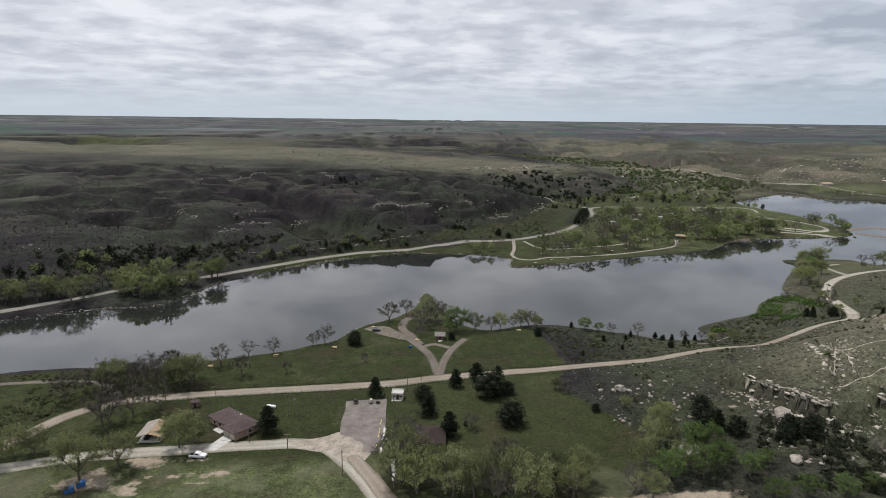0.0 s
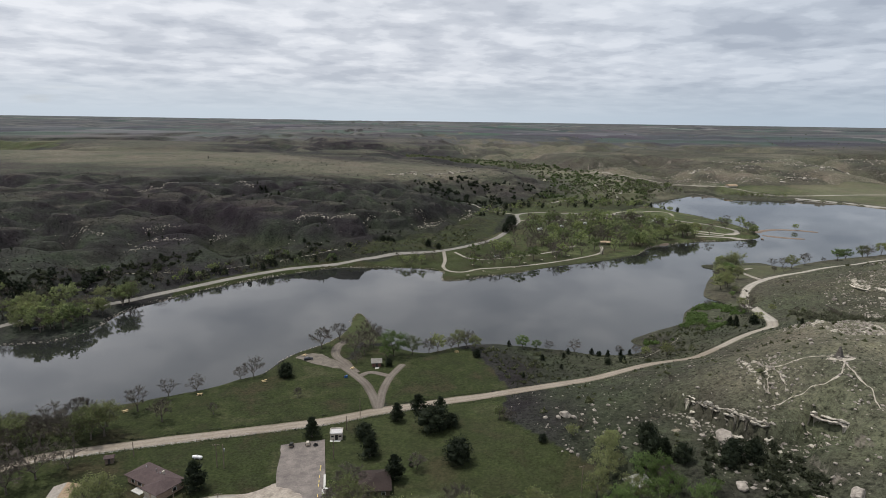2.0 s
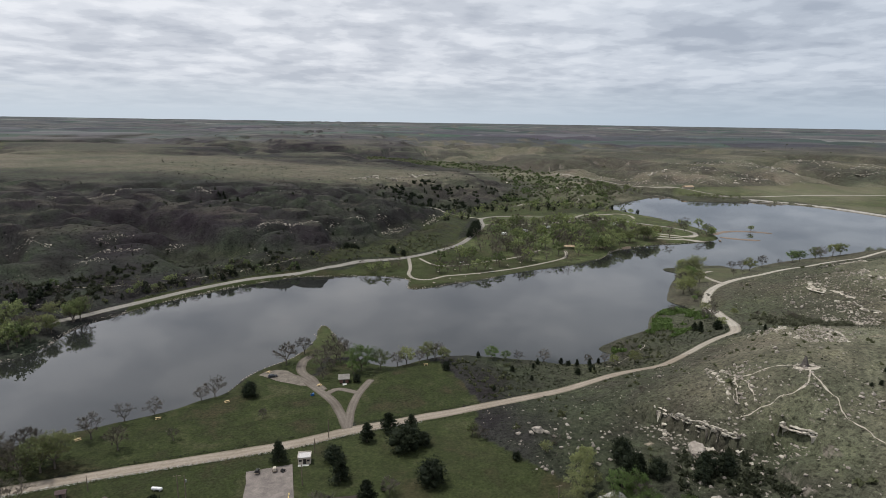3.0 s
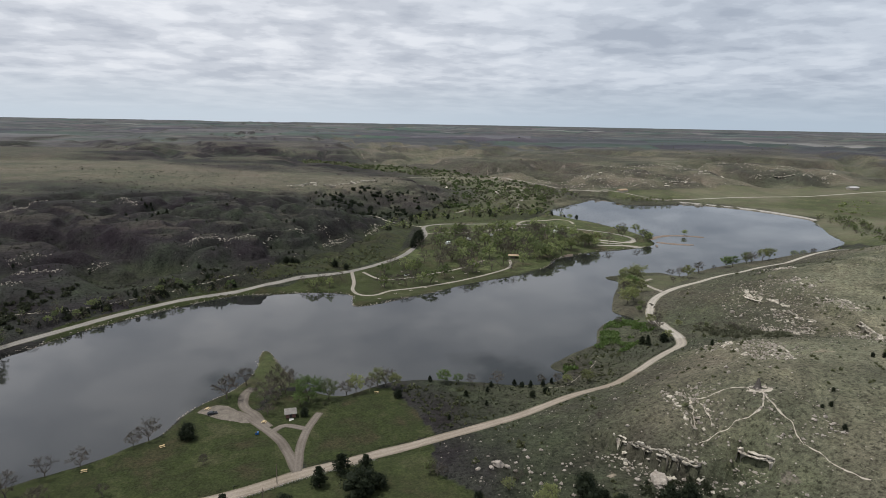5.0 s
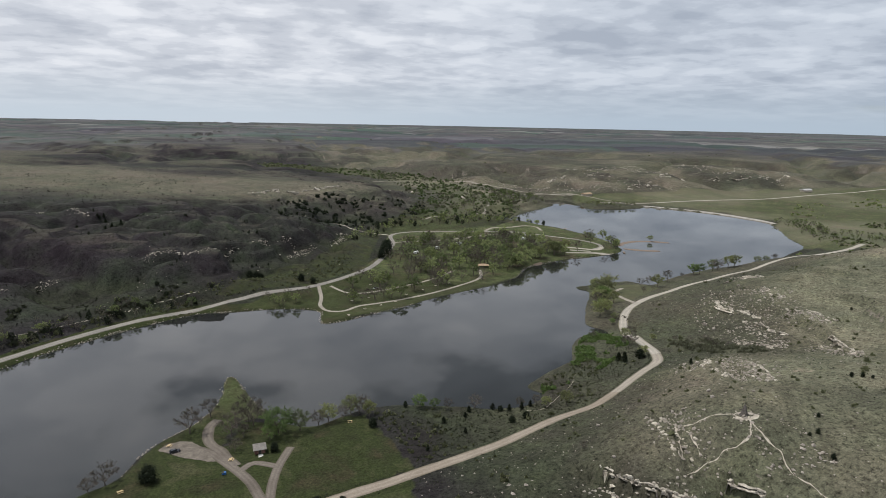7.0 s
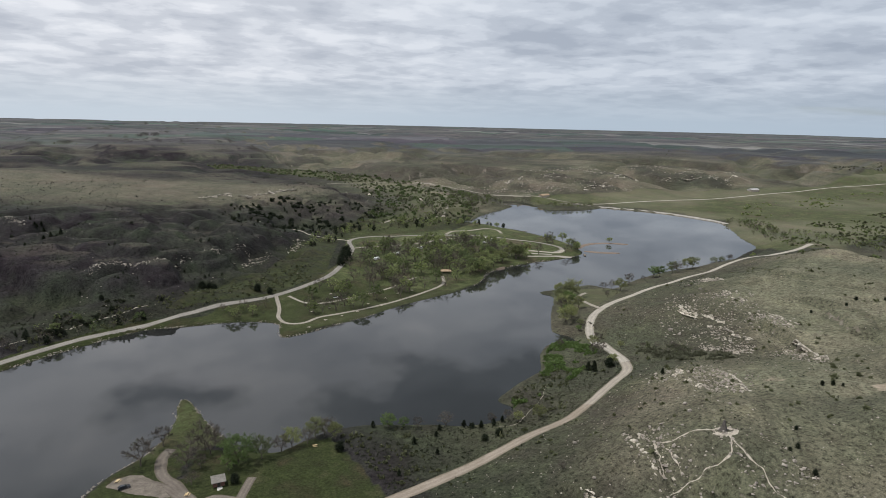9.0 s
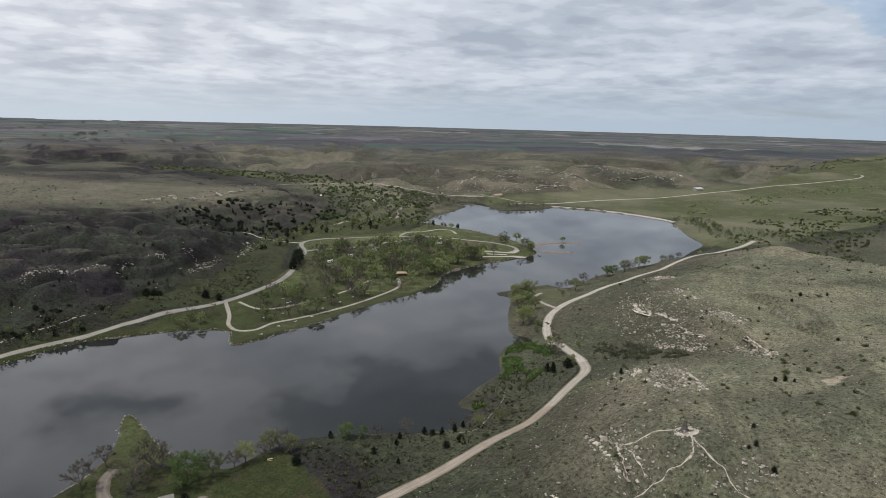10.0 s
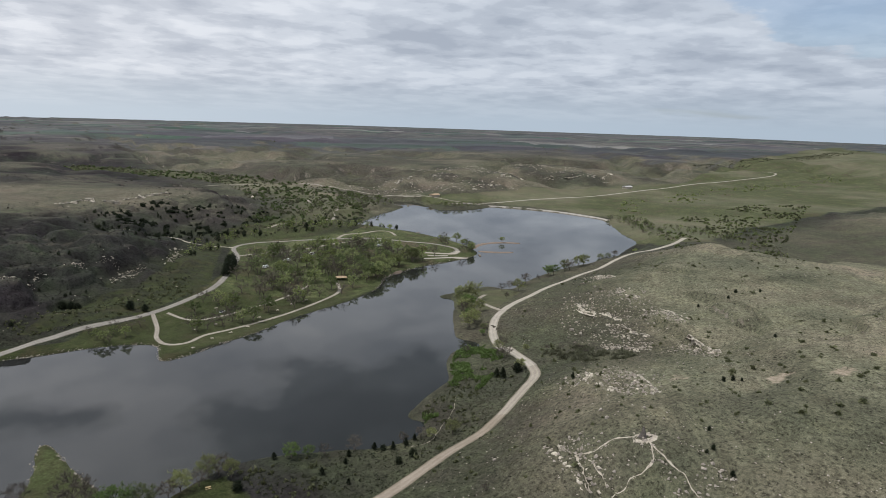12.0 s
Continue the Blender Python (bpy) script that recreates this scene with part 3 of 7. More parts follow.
DRIVE_GRAVEL = track_paint("brown drive gravel", (0.10, 0.086, 0.072), (0.16, 0.14, 0.118), (0.08, 0.075, 0.045))
TRAIL_STONE = simple("trodden pale limestone", (0.24, 0.21, 0.17), (0.42, 0.385, 0.32), 1.5, 0.95, fine=0.25)
TRAIL = track_paint("trodden limestone trail", (0.30, 0.265, 0.21), (0.46, 0.42, 0.35), (0.12, 0.118, 0.078), 1.7)
ASPHALT = simple("worn asphalt with gravel", (0.105, 0.092, 0.084), (0.205, 0.178, 0.158), 4, 0.92, fine=0.4)
CONCRETE = simple("concrete", (0.40, 0.39, 0.36), (0.52, 0.51, 0.47), 3, 0.85, fine=0.3)
LIMESTONE = simple("weathered limestone", (0.16, 0.138, 0.115), (0.36, 0.325, 0.28), 1.6, 0.9, fine=0.3, relief_=0.08)
LEDGE_STONE = bedded_stone()
BARK = simple("grey bark", (0.075, 0.062, 0.05), (0.14, 0.12, 0.10), 1.0, 0.9, fine=0.2)
DARK_BARK = simple("dark twigs", (0.060, 0.050, 0.044), (0.105, 0.088, 0.075), 1.0, 0.9, fine=0.2)
SPRING_LEAF = leaf_paint("spring leaves", (0.125, 0.138, 0.056), (0.27, 0.282, 0.130), 0.6)
FRESH_LEAF = leaf_paint("fresh green leaves", (0.075, 0.115, 0.034), (0.150, 0.205, 0.068))
BUD_LEAF = leaf_paint("opening buds", (0.086, 0.086, 0.058), (0.155, 0.152, 0.100))
CAMP_LEAF = leaf_paint("pale young leaves", (0.110, 0.132, 0.053), (0.262, 0.288, 0.130), 0.6)
CEDAR_LEAF = leaf_paint("cedar needles", (0.014, 0.020, 0.012), (0.036, 0.044, 0.024), 0.25)
SAGE_LEAF = leaf_paint("grey brush", (0.022, 0.026, 0.016), (0.056, 0.060, 0.036))
OLIVE_LEAF = leaf_paint("olive brush", (0.060, 0.066, 0.034), (0.125, 0.128, 0.070))
# bluff brush, coloured darker than SAGE_LEAF to stand for cloud shade
SHADED_BRUSH_LEAF = leaf_paint("winter brush darkened for cloud shade", (0.015, 0.0135, 0.013), (0.036, 0.034, 0.029))
ROOF_BROWN = simple("brown asphalt shingles", (0.058, 0.041, 0.040), (0.088, 0.064, 0.061), 2.2, 0.9, fine=0.25)
ROOF_DARK = simple("dark brown shingles", (0.026, 0.018, 0.016), (0.042, 0.030, 0.026), 2.2, 0.9, fine=0.25)
ROOF_TIN = simple("ribbed galvanised roofing", (0.42, 0.40, 0.39), (0.54, 0.52, 0.50), 3, 0.5, 0.3, fine=0.4)
ROOF_GREY = simple("grey-tan weathered roofing", (0.24, 0.215, 0.185), (0.34, 0.305, 0.265), 3, 0.8, fine=0.4)
ROOF_RUST = simple("tan weathered roofing", (0.26, 0.19, 0.12), (0.36, 0.27, 0.18), 3, 0.8, fine=0.4)
BRICK_TAN = simple("tan brick", (0.24, 0.17, 0.125), (0.33, 0.25, 0.19), 1.2, 0.9, fine=0.15)
STUCCO = simple("off-white stucco", (0.36, 0.32, 0.265), (0.47, 0.425, 0.36), 1.5, 0.85, fine=0.2)
WHITE = simple("white paint", (0.66, 0.66, 0.65), (0.80, 0.80, 0.79), 1.0, 0.45, fine=0.2, gloss=0.5)
DARK = simple("dark opening", (0.018, 0.018, 0.018), (0.035, 0.034, 0.032), 1.0, 0.5, fine=0.2)
TIMBER = simple("weathered timber", (0.12, 0.095, 0.072), (0.20, 0.16, 0.125), 0.9, 0.9, fine=0.1)
YELLOW_WOOD = simple("yellowish table boards", (0.40, 0.30, 0.16), (0.52, 0.40, 0.22), 0.9, 0.8, fine=0.1)
RED_WALL = simple("dark red siding", (0.13, 0.035, 0.028), (0.19, 0.055, 0.042), 1.5, 0.8, fine=0.2)
BLUE = simple("blue plastic", (0.020, 0.085, 0.24), (0.035, 0.13, 0.33), 0.8, 0.5, fine=0.2, gloss=0.5)
RUBBER = simple("black rubber", (0.018, 0.018, 0.018), (0.03, 0.03, 0.03), 0.4, 0.8, fine=0.1)
BLACK_PAINT = simple("dark car paint", (0.016, 0.018, 0.022), (0.028, 0.03, 0.036), 0.8, 0.25, fine=0.2, gloss=0.6)
GALVANISED = simple("galvanised steel", (0.30, 0.30, 0.30), (0.42, 0.42, 0.42), 0.6, 0.45, 0.7, fine=0.1)
GLASS = simple("dark window glass", (0.015, 0.018, 0.022), (0.03, 0.034, 0.04), 0.8, 0.08, fine=0.3, relief_=0.0, gloss=0.6)
YELLOW = simple("yellow road paint", (0.55, 0.42, 0.10), (0.68, 0.54, 0.18), 0.6, 0.7, fine=0.1)
OLD_ROOF = simple("weathered grey roofing", (0.12, 0.112, 0.10), (0.19, 0.178, 0.16), 1.5, 0.85, fine=0.3)
OLD_BRICK = simple("red-brown brick", (0.115, 0.062, 0.050), (0.17, 0.095, 0.075), 1.2, 0.9, fine=0.15)

# ---- small building kit ----
class Shape:
    """Collects faces, then becomes one mesh object."""

    def __init__(self):
        self.v, self.f = [], []

    def face(self, *points):
        n = len(self.v)
        self.v += [tuple(p) for p in points]
        self.f.append(tuple(range(n, n + len(points))))
        return self

    def box(self, x, y, z, sx, sy, sz, turn=0.0, taper=1.0):
        """A box that stands on (x, y, z); taper narrows its top."""
        c, s, n = math.cos(radians(turn)), math.sin(radians(turn)), len(self.v)
        for k, h in ((1.0, 0.0), (taper, sz)):
            for a, b in ((-1, -1), (1, -1), (1, 1), (-1, 1)):
                u, w = a * sx / 2 * k, b * sy / 2 * k
                self.v.append((x + c * u - s * w, y + s * u + c * w, z + h))
        for q in ((0, 3, 2, 1), (4, 5, 6, 7), (0, 1, 5, 4), (1, 2, 6, 5), (2, 3, 7, 6), (3, 0, 4, 7)):
            self.f.append(tuple(n + i for i in q))
        return self

    def tube(self, a, b, ra, rb, sides=5, caps=False):
        a, b = Vector(a), Vector(b)
        d = (b - a).normalized()
        u = d.orthogonal().normalized()
        w, n = d.cross(u), len(self.v)
        for p, r in ((a, ra), (b, rb)):
            for k in range(sides):
                t = 2 * math.pi * k / sides
                self.v.append(tuple(p + (u * math.cos(t) + w * math.sin(t)) * r))
        for k in range(sides):
            self.f.append((n + k, n + (k + 1) % sides, n + sides + (k + 1) % sides, n + sides + k))
        if caps:
            self.f += [tuple(n + k for k in reversed(range(sides))), tuple(n + sides + k for k in range(sides))]
        return self

    def mesh(self, name, material, smooth=False):
        me = bpy.data.meshes.new(name)
        me.from_pydata(self.v, [], self.f)
        me.materials.append(material)
        if smooth:
            me.polygons.foreach_set("use_smooth", [True] * len(me.polygons))
        me.update()
        return me

    def make(self, name, material, parent=None, label="", smooth=False):
        ob = new(name, self.mesh(name, material, smooth))
        if parent is not None:
            ob.parent = parent
        return tagged(ob, label)


def thing(name, m, label, category, group=""):
    """An Empty at the base of a thing, whose parts are given in its own axes."""
    ob = tagged(new(name), label, category, group)
    ob.matrix_basis = m
    return ob


# ---- the ground: one sheet from the near bank to the skyline ----
def graded(stops, grow, lowest, highest):
    """Grid lines: even steps between the stops, then steps that grow outwards."""
    line = [stops[0][0]]
    for (_, width), (end, _) in zip(stops[:-1], stops[1:]):
        while line[-1] < end - 1e-6:
            line.append(line[-1] + width)
    step_up, step_down, down = stops[-2][1], stops[0][1], [line[0]]
    while line[-1] < highest:
        step_up *= grow
        line.append(line[-1] + step_up)
    while down[-1] > lowest:
        step_down *= grow
        down.append(down[-1] - step_down)
    return np.array(down[:0:-1] + line)


GX = graded([(-190, 2.0), (470, 2.0)], 1.045, -4700, 4700)
GY = graded([(140, 1.8), (430, 2.6), (640, 4.0), (1000, 6.0), (1300, 0)], 1.045, -4000, 4700)
MX, MY = np.meshgrid(GX, GY)
GZ = relief(MX.ravel(), MY.ravel()).reshape(MX.shape)


def ground_z(x, y):
    """Height of the ground sheet at plan points."""
    x, y = np.asarray(x, float), np.asarray(y, float)
    i = np.clip(np.searchsorted(GX, x) - 1, 0, len(GX) - 2)
    j = np.clip(np.searchsorted(GY, y) - 1, 0, len(GY) - 2)
    u, v = (x - GX[i]) / (GX[i + 1] - GX[i]), (y - GY[j]) / (GY[j + 1] - GY[j])
    return (GZ[j, i] * (1 - u) + GZ[j, i + 1] * u) * (1 - v) + (GZ[j + 1, i] * (1 - u) + GZ[j + 1, i + 1] * u) * v


def area(points):
    return np.array(points, float)


LAWN_WEST = area([(-112, 235), (-70, 239), (-20, 247), (-3, 253), (-5, 275), (-18, 300), (-8, 345), (-9, 388), (-14, 385), (-22, 345), (-45, 322), (-55, 300), (-80, 283), (-118, 268)])
LAWN_EAST = area([(2, 255), (30, 259), (58, 265), (55, 295), (50, 322), (12, 326), (-8, 335), (-15, 302), (4, 286)])
LAWN_HOUSE = area([(-150, 180), (-110, 190), (-40, 196), (-40, 238), (-100, 228), (-128, 224)])
LAWN_SOUTH = area([(-22, 242), (40, 255), (54, 250), (48, 232), (60, 205), (72, 186), (60, 172), (20, 178), (-14, 190), (-18, 215)])
LAWN_FLAT = area([(-280, 80), (-260, 205), (-198, 250), (-165, 258), (-140, 256), (-119, 264), (-104, 236), (-40, 241), (0, 250), (40, 257), (56, 262), (49, 235), (60, 212), (74, 190), (66, 172), (52, 156), (45, 100)])
LAWN_FORK = area([(-9, 262), (6, 262), (9, 300), (-14, 300)])
MEADOW = area([(-20, 541), (60, 558), (120, 610), (150, 690), (170, 752), (250, 768), (310, 762), (400, 838), (380, 852), (250, 850), (180, 800), (110, 715), (80, 640), (0, 565)])
LAWN_POINT = area([(53, 470), (120, 491), (182, 520), (217, 533), (215, 590), (160, 610), (112, 604), (85, 572), (52, 560), (50, 510)])
LAWN_SHORE = area([(0, 520), (45, 512), (60, 548), (20, 540)])
LAWN_CAMP = area([(215, 533), (252, 552), (300, 596), (350, 609), (420, 618), (442, 655), (444, 700), (432, 765), (400, 835), (330, 775), (250, 772), (185, 765), (160, 700), (148, 650), (112, 602), (150, 575)])
LAWN_COVE = area([(262, 440), (300, 440), (345, 465), (350, 485), (300, 500), (285, 480)])
GREEN_FLAT = area([(600, 520), (720, 500), (900, 570), (1300, 560), (2600, 600), (3400, 1500), (2000, 1250), (1400, 1050), (1000, 1030), (640, 1060), (620, 1000), (690, 985), (740, 925), (792, 830), (795, 750), (712, 640), (660, 575)])
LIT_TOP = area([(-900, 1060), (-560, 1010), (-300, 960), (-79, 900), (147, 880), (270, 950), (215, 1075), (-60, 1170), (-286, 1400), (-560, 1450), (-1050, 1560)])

x, y = MX.ravel(), MY.ravel()
sl_y, sl_x = np.gradient(GZ, GY, GX)
steep = np.hypot(sl_x, sl_y).ravel()
lawn = np.zeros(len(x))
for patch in (LAWN_WEST, LAWN_EAST, LAWN_FORK, LAWN_FLAT, LAWN_POINT, LAWN_SHORE, LAWN_CAMP, LAWN_COVE):
    edge = line_distance(x, y, patch, True, 6)
    lawn = np.maximum(lawn, np.where(inside(x, y, patch), 0.5 + edge / 6, 0.5 - edge / 4))
lawn = np.maximum(np.clip(lawn, 0, 1), 0.52 * inside(x, y, MEADOW))
bedding = 0.5 + 0.5 * np.sin(GZ.ravel() * 2.1 + 6 * fbm(x, y, 60, 2, 33))
rock = step(0.36, 0.75, steep) * (1 - 0.8 * step(480, 540, y) * (1 - step(1000, 1100, y))) * step(8, 14, GZ.ravel()) * (0.3 + 0.7 * fbm(x, y, 40, 2, 31)) * (0.45 + 0.55 * bedding)
rim = step(800, 1000, y + 0.3 * x) * step(0.80, 0.97, 0.5 + 0.5 * np.sin(GZ.ravel() * 1.05 + 2 * fbm(x, y, 200, 2, 35))) * step(0.10, 0.26, steep) * step(12, 16, GZ.ravel()) * (1 - step(2000, 2600, np.hypot(x, y)))
rock = np.maximum(rock, 0.62 * rim * step(0.40, 0.56, fbm(x, y, 45, 3, 39)))
# dry bunch grass on the open tops, brush on the slopes and draws; sunlit tops are coloured paler, cloud-shaded slopes
# darker
top = step(20, 34, GZ.ravel()) * (1 - step(0.10, 0.30, steep))
south = step(60, 130, x) * (1 - step(480, 560, y))
dry_lit = np.clip(top * (0.34 + 0.14 * step(1000, 1180, y) - 0.14 * step(470, 520, y) + 0.7 * south) * step(0.30, 0.50, fbm(x, y, 130, 3, 37)) + (0.13 + 0.17 * step(130, 200, x) + 0.36 * step(15, 33, GZ.ravel())) * south, 0, 1)
far_side = step(860, 1000, y + 0.25 * x) * step(200, 380, x)
dry_lit = np.maximum(dry_lit, far_side * (0.30 + 0.40 * step(0.40, 0.62, fbm(x, y, 110, 4, 71))))
shore = shore_distance(x, y)
bare = np.clip(0.50 - np.abs(shore - 1.0) * 0.25, 0, 0.46) + 0.9 * np.exp(-((x - 40) ** 2 / 900 + (y - 148) ** 2 / 160)) \
    + 0.75 * np.exp(-((x + 110) ** 2 / 130 + (y - 172) ** 2 / 60)) + 0.5 * np.exp(-((x + 80) ** 2 / 700 + (y - 184) ** 2 / 16)) + 0.62 * np.exp(-((x + 96) ** 2 / 30 + (y - 166) ** 2 / 12)) + 0.6 * np.exp(-((x + 76) ** 2 / 90 + (y - 171) ** 2 / 6)) + 0.6 * np.exp(-((x - 232) ** 2 / 200 + (y - 235) ** 2 / 40)) + 0.62 * np.exp(-((x - 262) ** 2 / 300 + (y - 205) ** 2 / 40))
reach = np.hypot(x, y)
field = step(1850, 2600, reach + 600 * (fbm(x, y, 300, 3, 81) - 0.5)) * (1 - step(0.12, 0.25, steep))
# the outer plains stand for far more land than their width: their farmland is laid out on stretched plan coordinates
stretch_ = np.where(reach > 1800, 1800 * np.exp((reach - 1800) / 1150) / np.maximum(reach, 1), 1.0)
plain_xy = np.stack([x * stretch_, y * stretch_, 0 * x], 1)
dry_lit = np.maximum(dry_lit, 0.30 * (1 - step(182, 192, y - 0.08 * x)) * inside(x, y, LAWN_FLAT) * step(0.4, 0.62, fbm(x, y, 16, 4, 57)))
flat_edge = line_distance(x, y, GREEN_FLAT, True, 60)
in_flat = np.where(inside(x, y, GREEN_FLAT), 0.5 + flat_edge / 120, 0.5 - flat_edge / 120)
in_flat = step(0.35, 0.65, in_flat + 0.5 * (fbm(x, y, 90, 3, 52) - 0.5))
lawn = np.maximum(lawn, in_flat)
dry_lit = np.where(in_flat > 0.4, 0.10 + 0.40 * step(0.42, 0.66, fbm(x, y, 210, 4, 51)), dry_lit)
# the sunlit band of the bluff top, put into the colour as paler grass
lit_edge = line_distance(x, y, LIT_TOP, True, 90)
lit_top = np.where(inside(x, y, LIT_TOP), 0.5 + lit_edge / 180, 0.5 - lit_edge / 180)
dry_lit = np.maximum(dry_lit, 0.60 * step(0.15, 0.85, lit_top + 0.35 * (fbm(x, y, 200, 4, 53) - 0.5)) * (1 - 0.6 * step(0.16, 0.4, steep)))
CAMP = [LAWN_POINT, LAWN_SHORE, LAWN_CAMP, LAWN_COVE]
GREEN_FIELD = area([(-1010, 1620), (-700, 1520), (-820, 1850), (-1060, 1900)])
lush_lit = np.zeros(len(x))
verge = (shore < 13) & (((y > 410) & (x < 75)) | ((x > -32) & (x < 10) & (y > 335) & (y < 396)) | ((y > 275) & (x < -140))) & (x > -420)
bottom = 1 - step(30, 95, line_distance(x, y, VALLEY, False, 100))
lawn = np.maximum(lawn, 0.62 * bottom)
lush_lit = np.maximum(lush_lit, 0.4 * bottom)
lush_lit = np.where((x > -32) & (x < 10) & (y > 335) & (y < 396), 0.5, lush_lit)
lawn = np.where(verge & ((x > -140) | (y < 275)), np.maximum(lawn, 0.8), lawn)
bare = np.where(verge, 0.25 * bare, bare)
for a_, b_, w_ in [(-95, 171, 5), (-95, 167, 7), (-93, 165, 6), (-85, 174, 5), (-80, 175, 7), (-75, 175, 6), (-70, 176, 8), (-92, 174, 4), (-97, 182, 40), (-118, 169, 9)]:
    bare = np.maximum(bare, 0.72 * np.exp(-((x - a_) ** 2 / w_ / 2 + (y - b_) ** 2 / w_)))
# sunlit camp lawns get the brighter green, the cloud-shaded meadow and point less
for patch in CAMP + [MEADOW]:
    lush_lit = np.maximum(lush_lit, inside(x, y, patch) * (0.25 if patch is MEADOW else 0.2 if patch is LAWN_POINT or patch is LAWN_SHORE else 0.35 if patch is LAWN_COVE else 0.85))
lush_lit = np.maximum(lush_lit, inside(x, y, GREEN_FIELD) * 0.3)
lush_lit = np.maximum(lush_lit, 0.72 * in_flat)
lush_lit = np.maximum(lush_lit, 0.12 * inside(x, y, LAWN_SOUTH))
lush_lit = np.maximum(lush_lit, 0.95 * (1 - step(182, 192, y - 0.08 * x)) * inside(x, y, LAWN_FLAT) * (1 - step(-40, 0, x)))
lawn = np.maximum(lawn, 1.0 * inside(x, y, GREEN_FIELD))
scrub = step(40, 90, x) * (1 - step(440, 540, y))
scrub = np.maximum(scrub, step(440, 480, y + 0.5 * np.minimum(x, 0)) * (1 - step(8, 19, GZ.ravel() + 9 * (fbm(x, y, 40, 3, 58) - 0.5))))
bare = bare + 0.45 * np.exp(-((x + 305) ** 2 / 500 + (y - 442) ** 2 / 120)) + 0.55 * np.exp(-((x + 255) ** 2 / 80 + (y - 446) ** 2 / 40)) + 0.66 * np.exp(-((x - 280) ** 2 / 260 + (y - 186) ** 2 / 40)) \
    + 0.9 * np.exp(-((x - 66) ** 2 / 500 + (y - 155) ** 2 / 30))
for a_, b_, w_ in [(100, 212, 22), (106, 203, 26), (113, 206, 14), (124, 189, 12), (117, 178, 10)]:
    bare = np.maximum(bare, 0.52 * np.exp(-((x - a_) ** 2 + (y - b_) ** 2) / w_))
cover = np.stack([lawn, rock, np.clip(bare, 0, 1), field], 1)

rows, cols = GZ.shape
k = np.arange(rows * cols).reshape(rows, cols)
quads = np.stack([k[:-1, :-1], k[:-1, 1:], k[1:, 1:], k[1:, :-1]], -1).reshape(-1, 4)
me = bpy.data.meshes.new("ground")
me.vertices.add(rows * cols)
me.vertices.foreach_set("co", np.stack([x, y, GZ.ravel()], 1).ravel())
me.loops.add(quads.size)
me.loops.foreach_set("vertex_index", quads.ravel())
me.polygons.add(len(quads))
me.polygons.foreach_set("loop_start", np.arange(0, quads.size, 4))
me.update(calc_edges=True)
me.polygons.foreach_set("use_smooth", np.ones(len(quads), bool))
colours = me.attributes.new("cover", "FLOAT_COLOR", "POINT")
colours.data.foreach_set("color", cover.ravel())
dry_lit_layer = me.attributes.new("dry_lit", "FLOAT", "POINT")
dry_lit_layer.data.foreach_set("value", dry_lit)
for key, amount in (("lush_lit", lush_lit), ("scrub", scrub)):
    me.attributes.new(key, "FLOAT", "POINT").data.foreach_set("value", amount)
me.attributes.new("plain", "FLOAT_VECTOR", "POINT").data.foreach_set("vector", plain_xy.ravel())
me.materials.append(PRAIRIE)
tagged(new("ground", me), "rolling prairie ground with mown lawns and rocky bluffs", "ground", kind="structure")

lake = Shape().face((-700, 60, 0), (1000, 60, 0), (1000, 1200, 0), (-700, 1200, 0)).make("water", WATER)
tagged(lake, "calm grey-green lake water mirroring the clouds", "water", kind="structure")


# ---- roads ----
def even(line, gap):
    """The line again, with points at an even gap."""
    d = np.r_[0, np.cumsum(np.hypot(*np.diff(line, axis=0).T))]
    s = np.linspace(0, d[-1], max(2, int(d[-1] / gap) + 1))
    return np.stack([np.interp(s, d, line[:, 0]), np.interp(s, d, line[:, 1])], 1)


def ribbon(name, line, width, material, label, lift=0.10, gap=2.0, ragged=0.25, across=5, seed=0, category="road"):
    p = even(line, gap)
    d = np.gradient(p, axis=0)
    d /= np.hypot(*d.T)[:, None] + 1e-9
    side = np.stack([-d[:, 1], d[:, 0]], 1)
    n = len(p)
    v, uv = [], []
    for c in range(across + 1):
        u = c / across * 2 - 1
        swing = 1 + ragged * (fbm(p[:, 0] + 91 * u, p[:, 1], 9, 2, seed) - 0.5) * (abs(u) > 0.9)
        q = p + side * (u * width / 2 * swing)[:, None]
        z = ground_z(q[:, 0], q[:, 1]) + lift * (1.0 if abs(u) < 0.9 else 0.25)
        v.append(np.column_stack([q, np.maximum(z, 0.3)]))
        uv.append(np.full(n, c / across))
    v, uv = np.concatenate(v), np.concatenate(uv)
    faces = [(c * n + i, c * n + i + 1, (c + 1) * n + i + 1, (c + 1) * n + i) for c in range(across) for i in range(n - 1)]
    me = bpy.data.meshes.new(name)
    me.from_pydata(v.tolist(), [], [f[::-1] for f in faces])
    layer = me.uv_layers.new(name="across")
    index = np.empty(len(me.loops), np.int32)
    me.loops.foreach_get("vertex_index", index)
    layer.data.foreach_set("uv", np.column_stack([uv[index], 0 * uv[index]]).ravel())
    me.materials.append(material)
    me.polygons.foreach_set("use_smooth", [True] * len(me.polygons))
    return tagged(new(name, me), label, category, kind="structure")


split = int(len(MAIN_ROAD) * 0.56)
ribbon("road", MAIN_ROAD[:split + 1], 6.4, GRAVEL, "tan gravel road running between lawns and lake", seed=1)
bend = int(len(MAIN_ROAD) * 0.66)
ribbon("road", MAIN_ROAD[split:bend + 1], 6.4, MID_GRAVEL, "tan and pale gravel road climbing past the cove", seed=73)
ribbon("road", MAIN_ROAD[bend:], 6.4, PALE_GRAVEL, "pale gravel road curving round the rocky hill", seed=2)
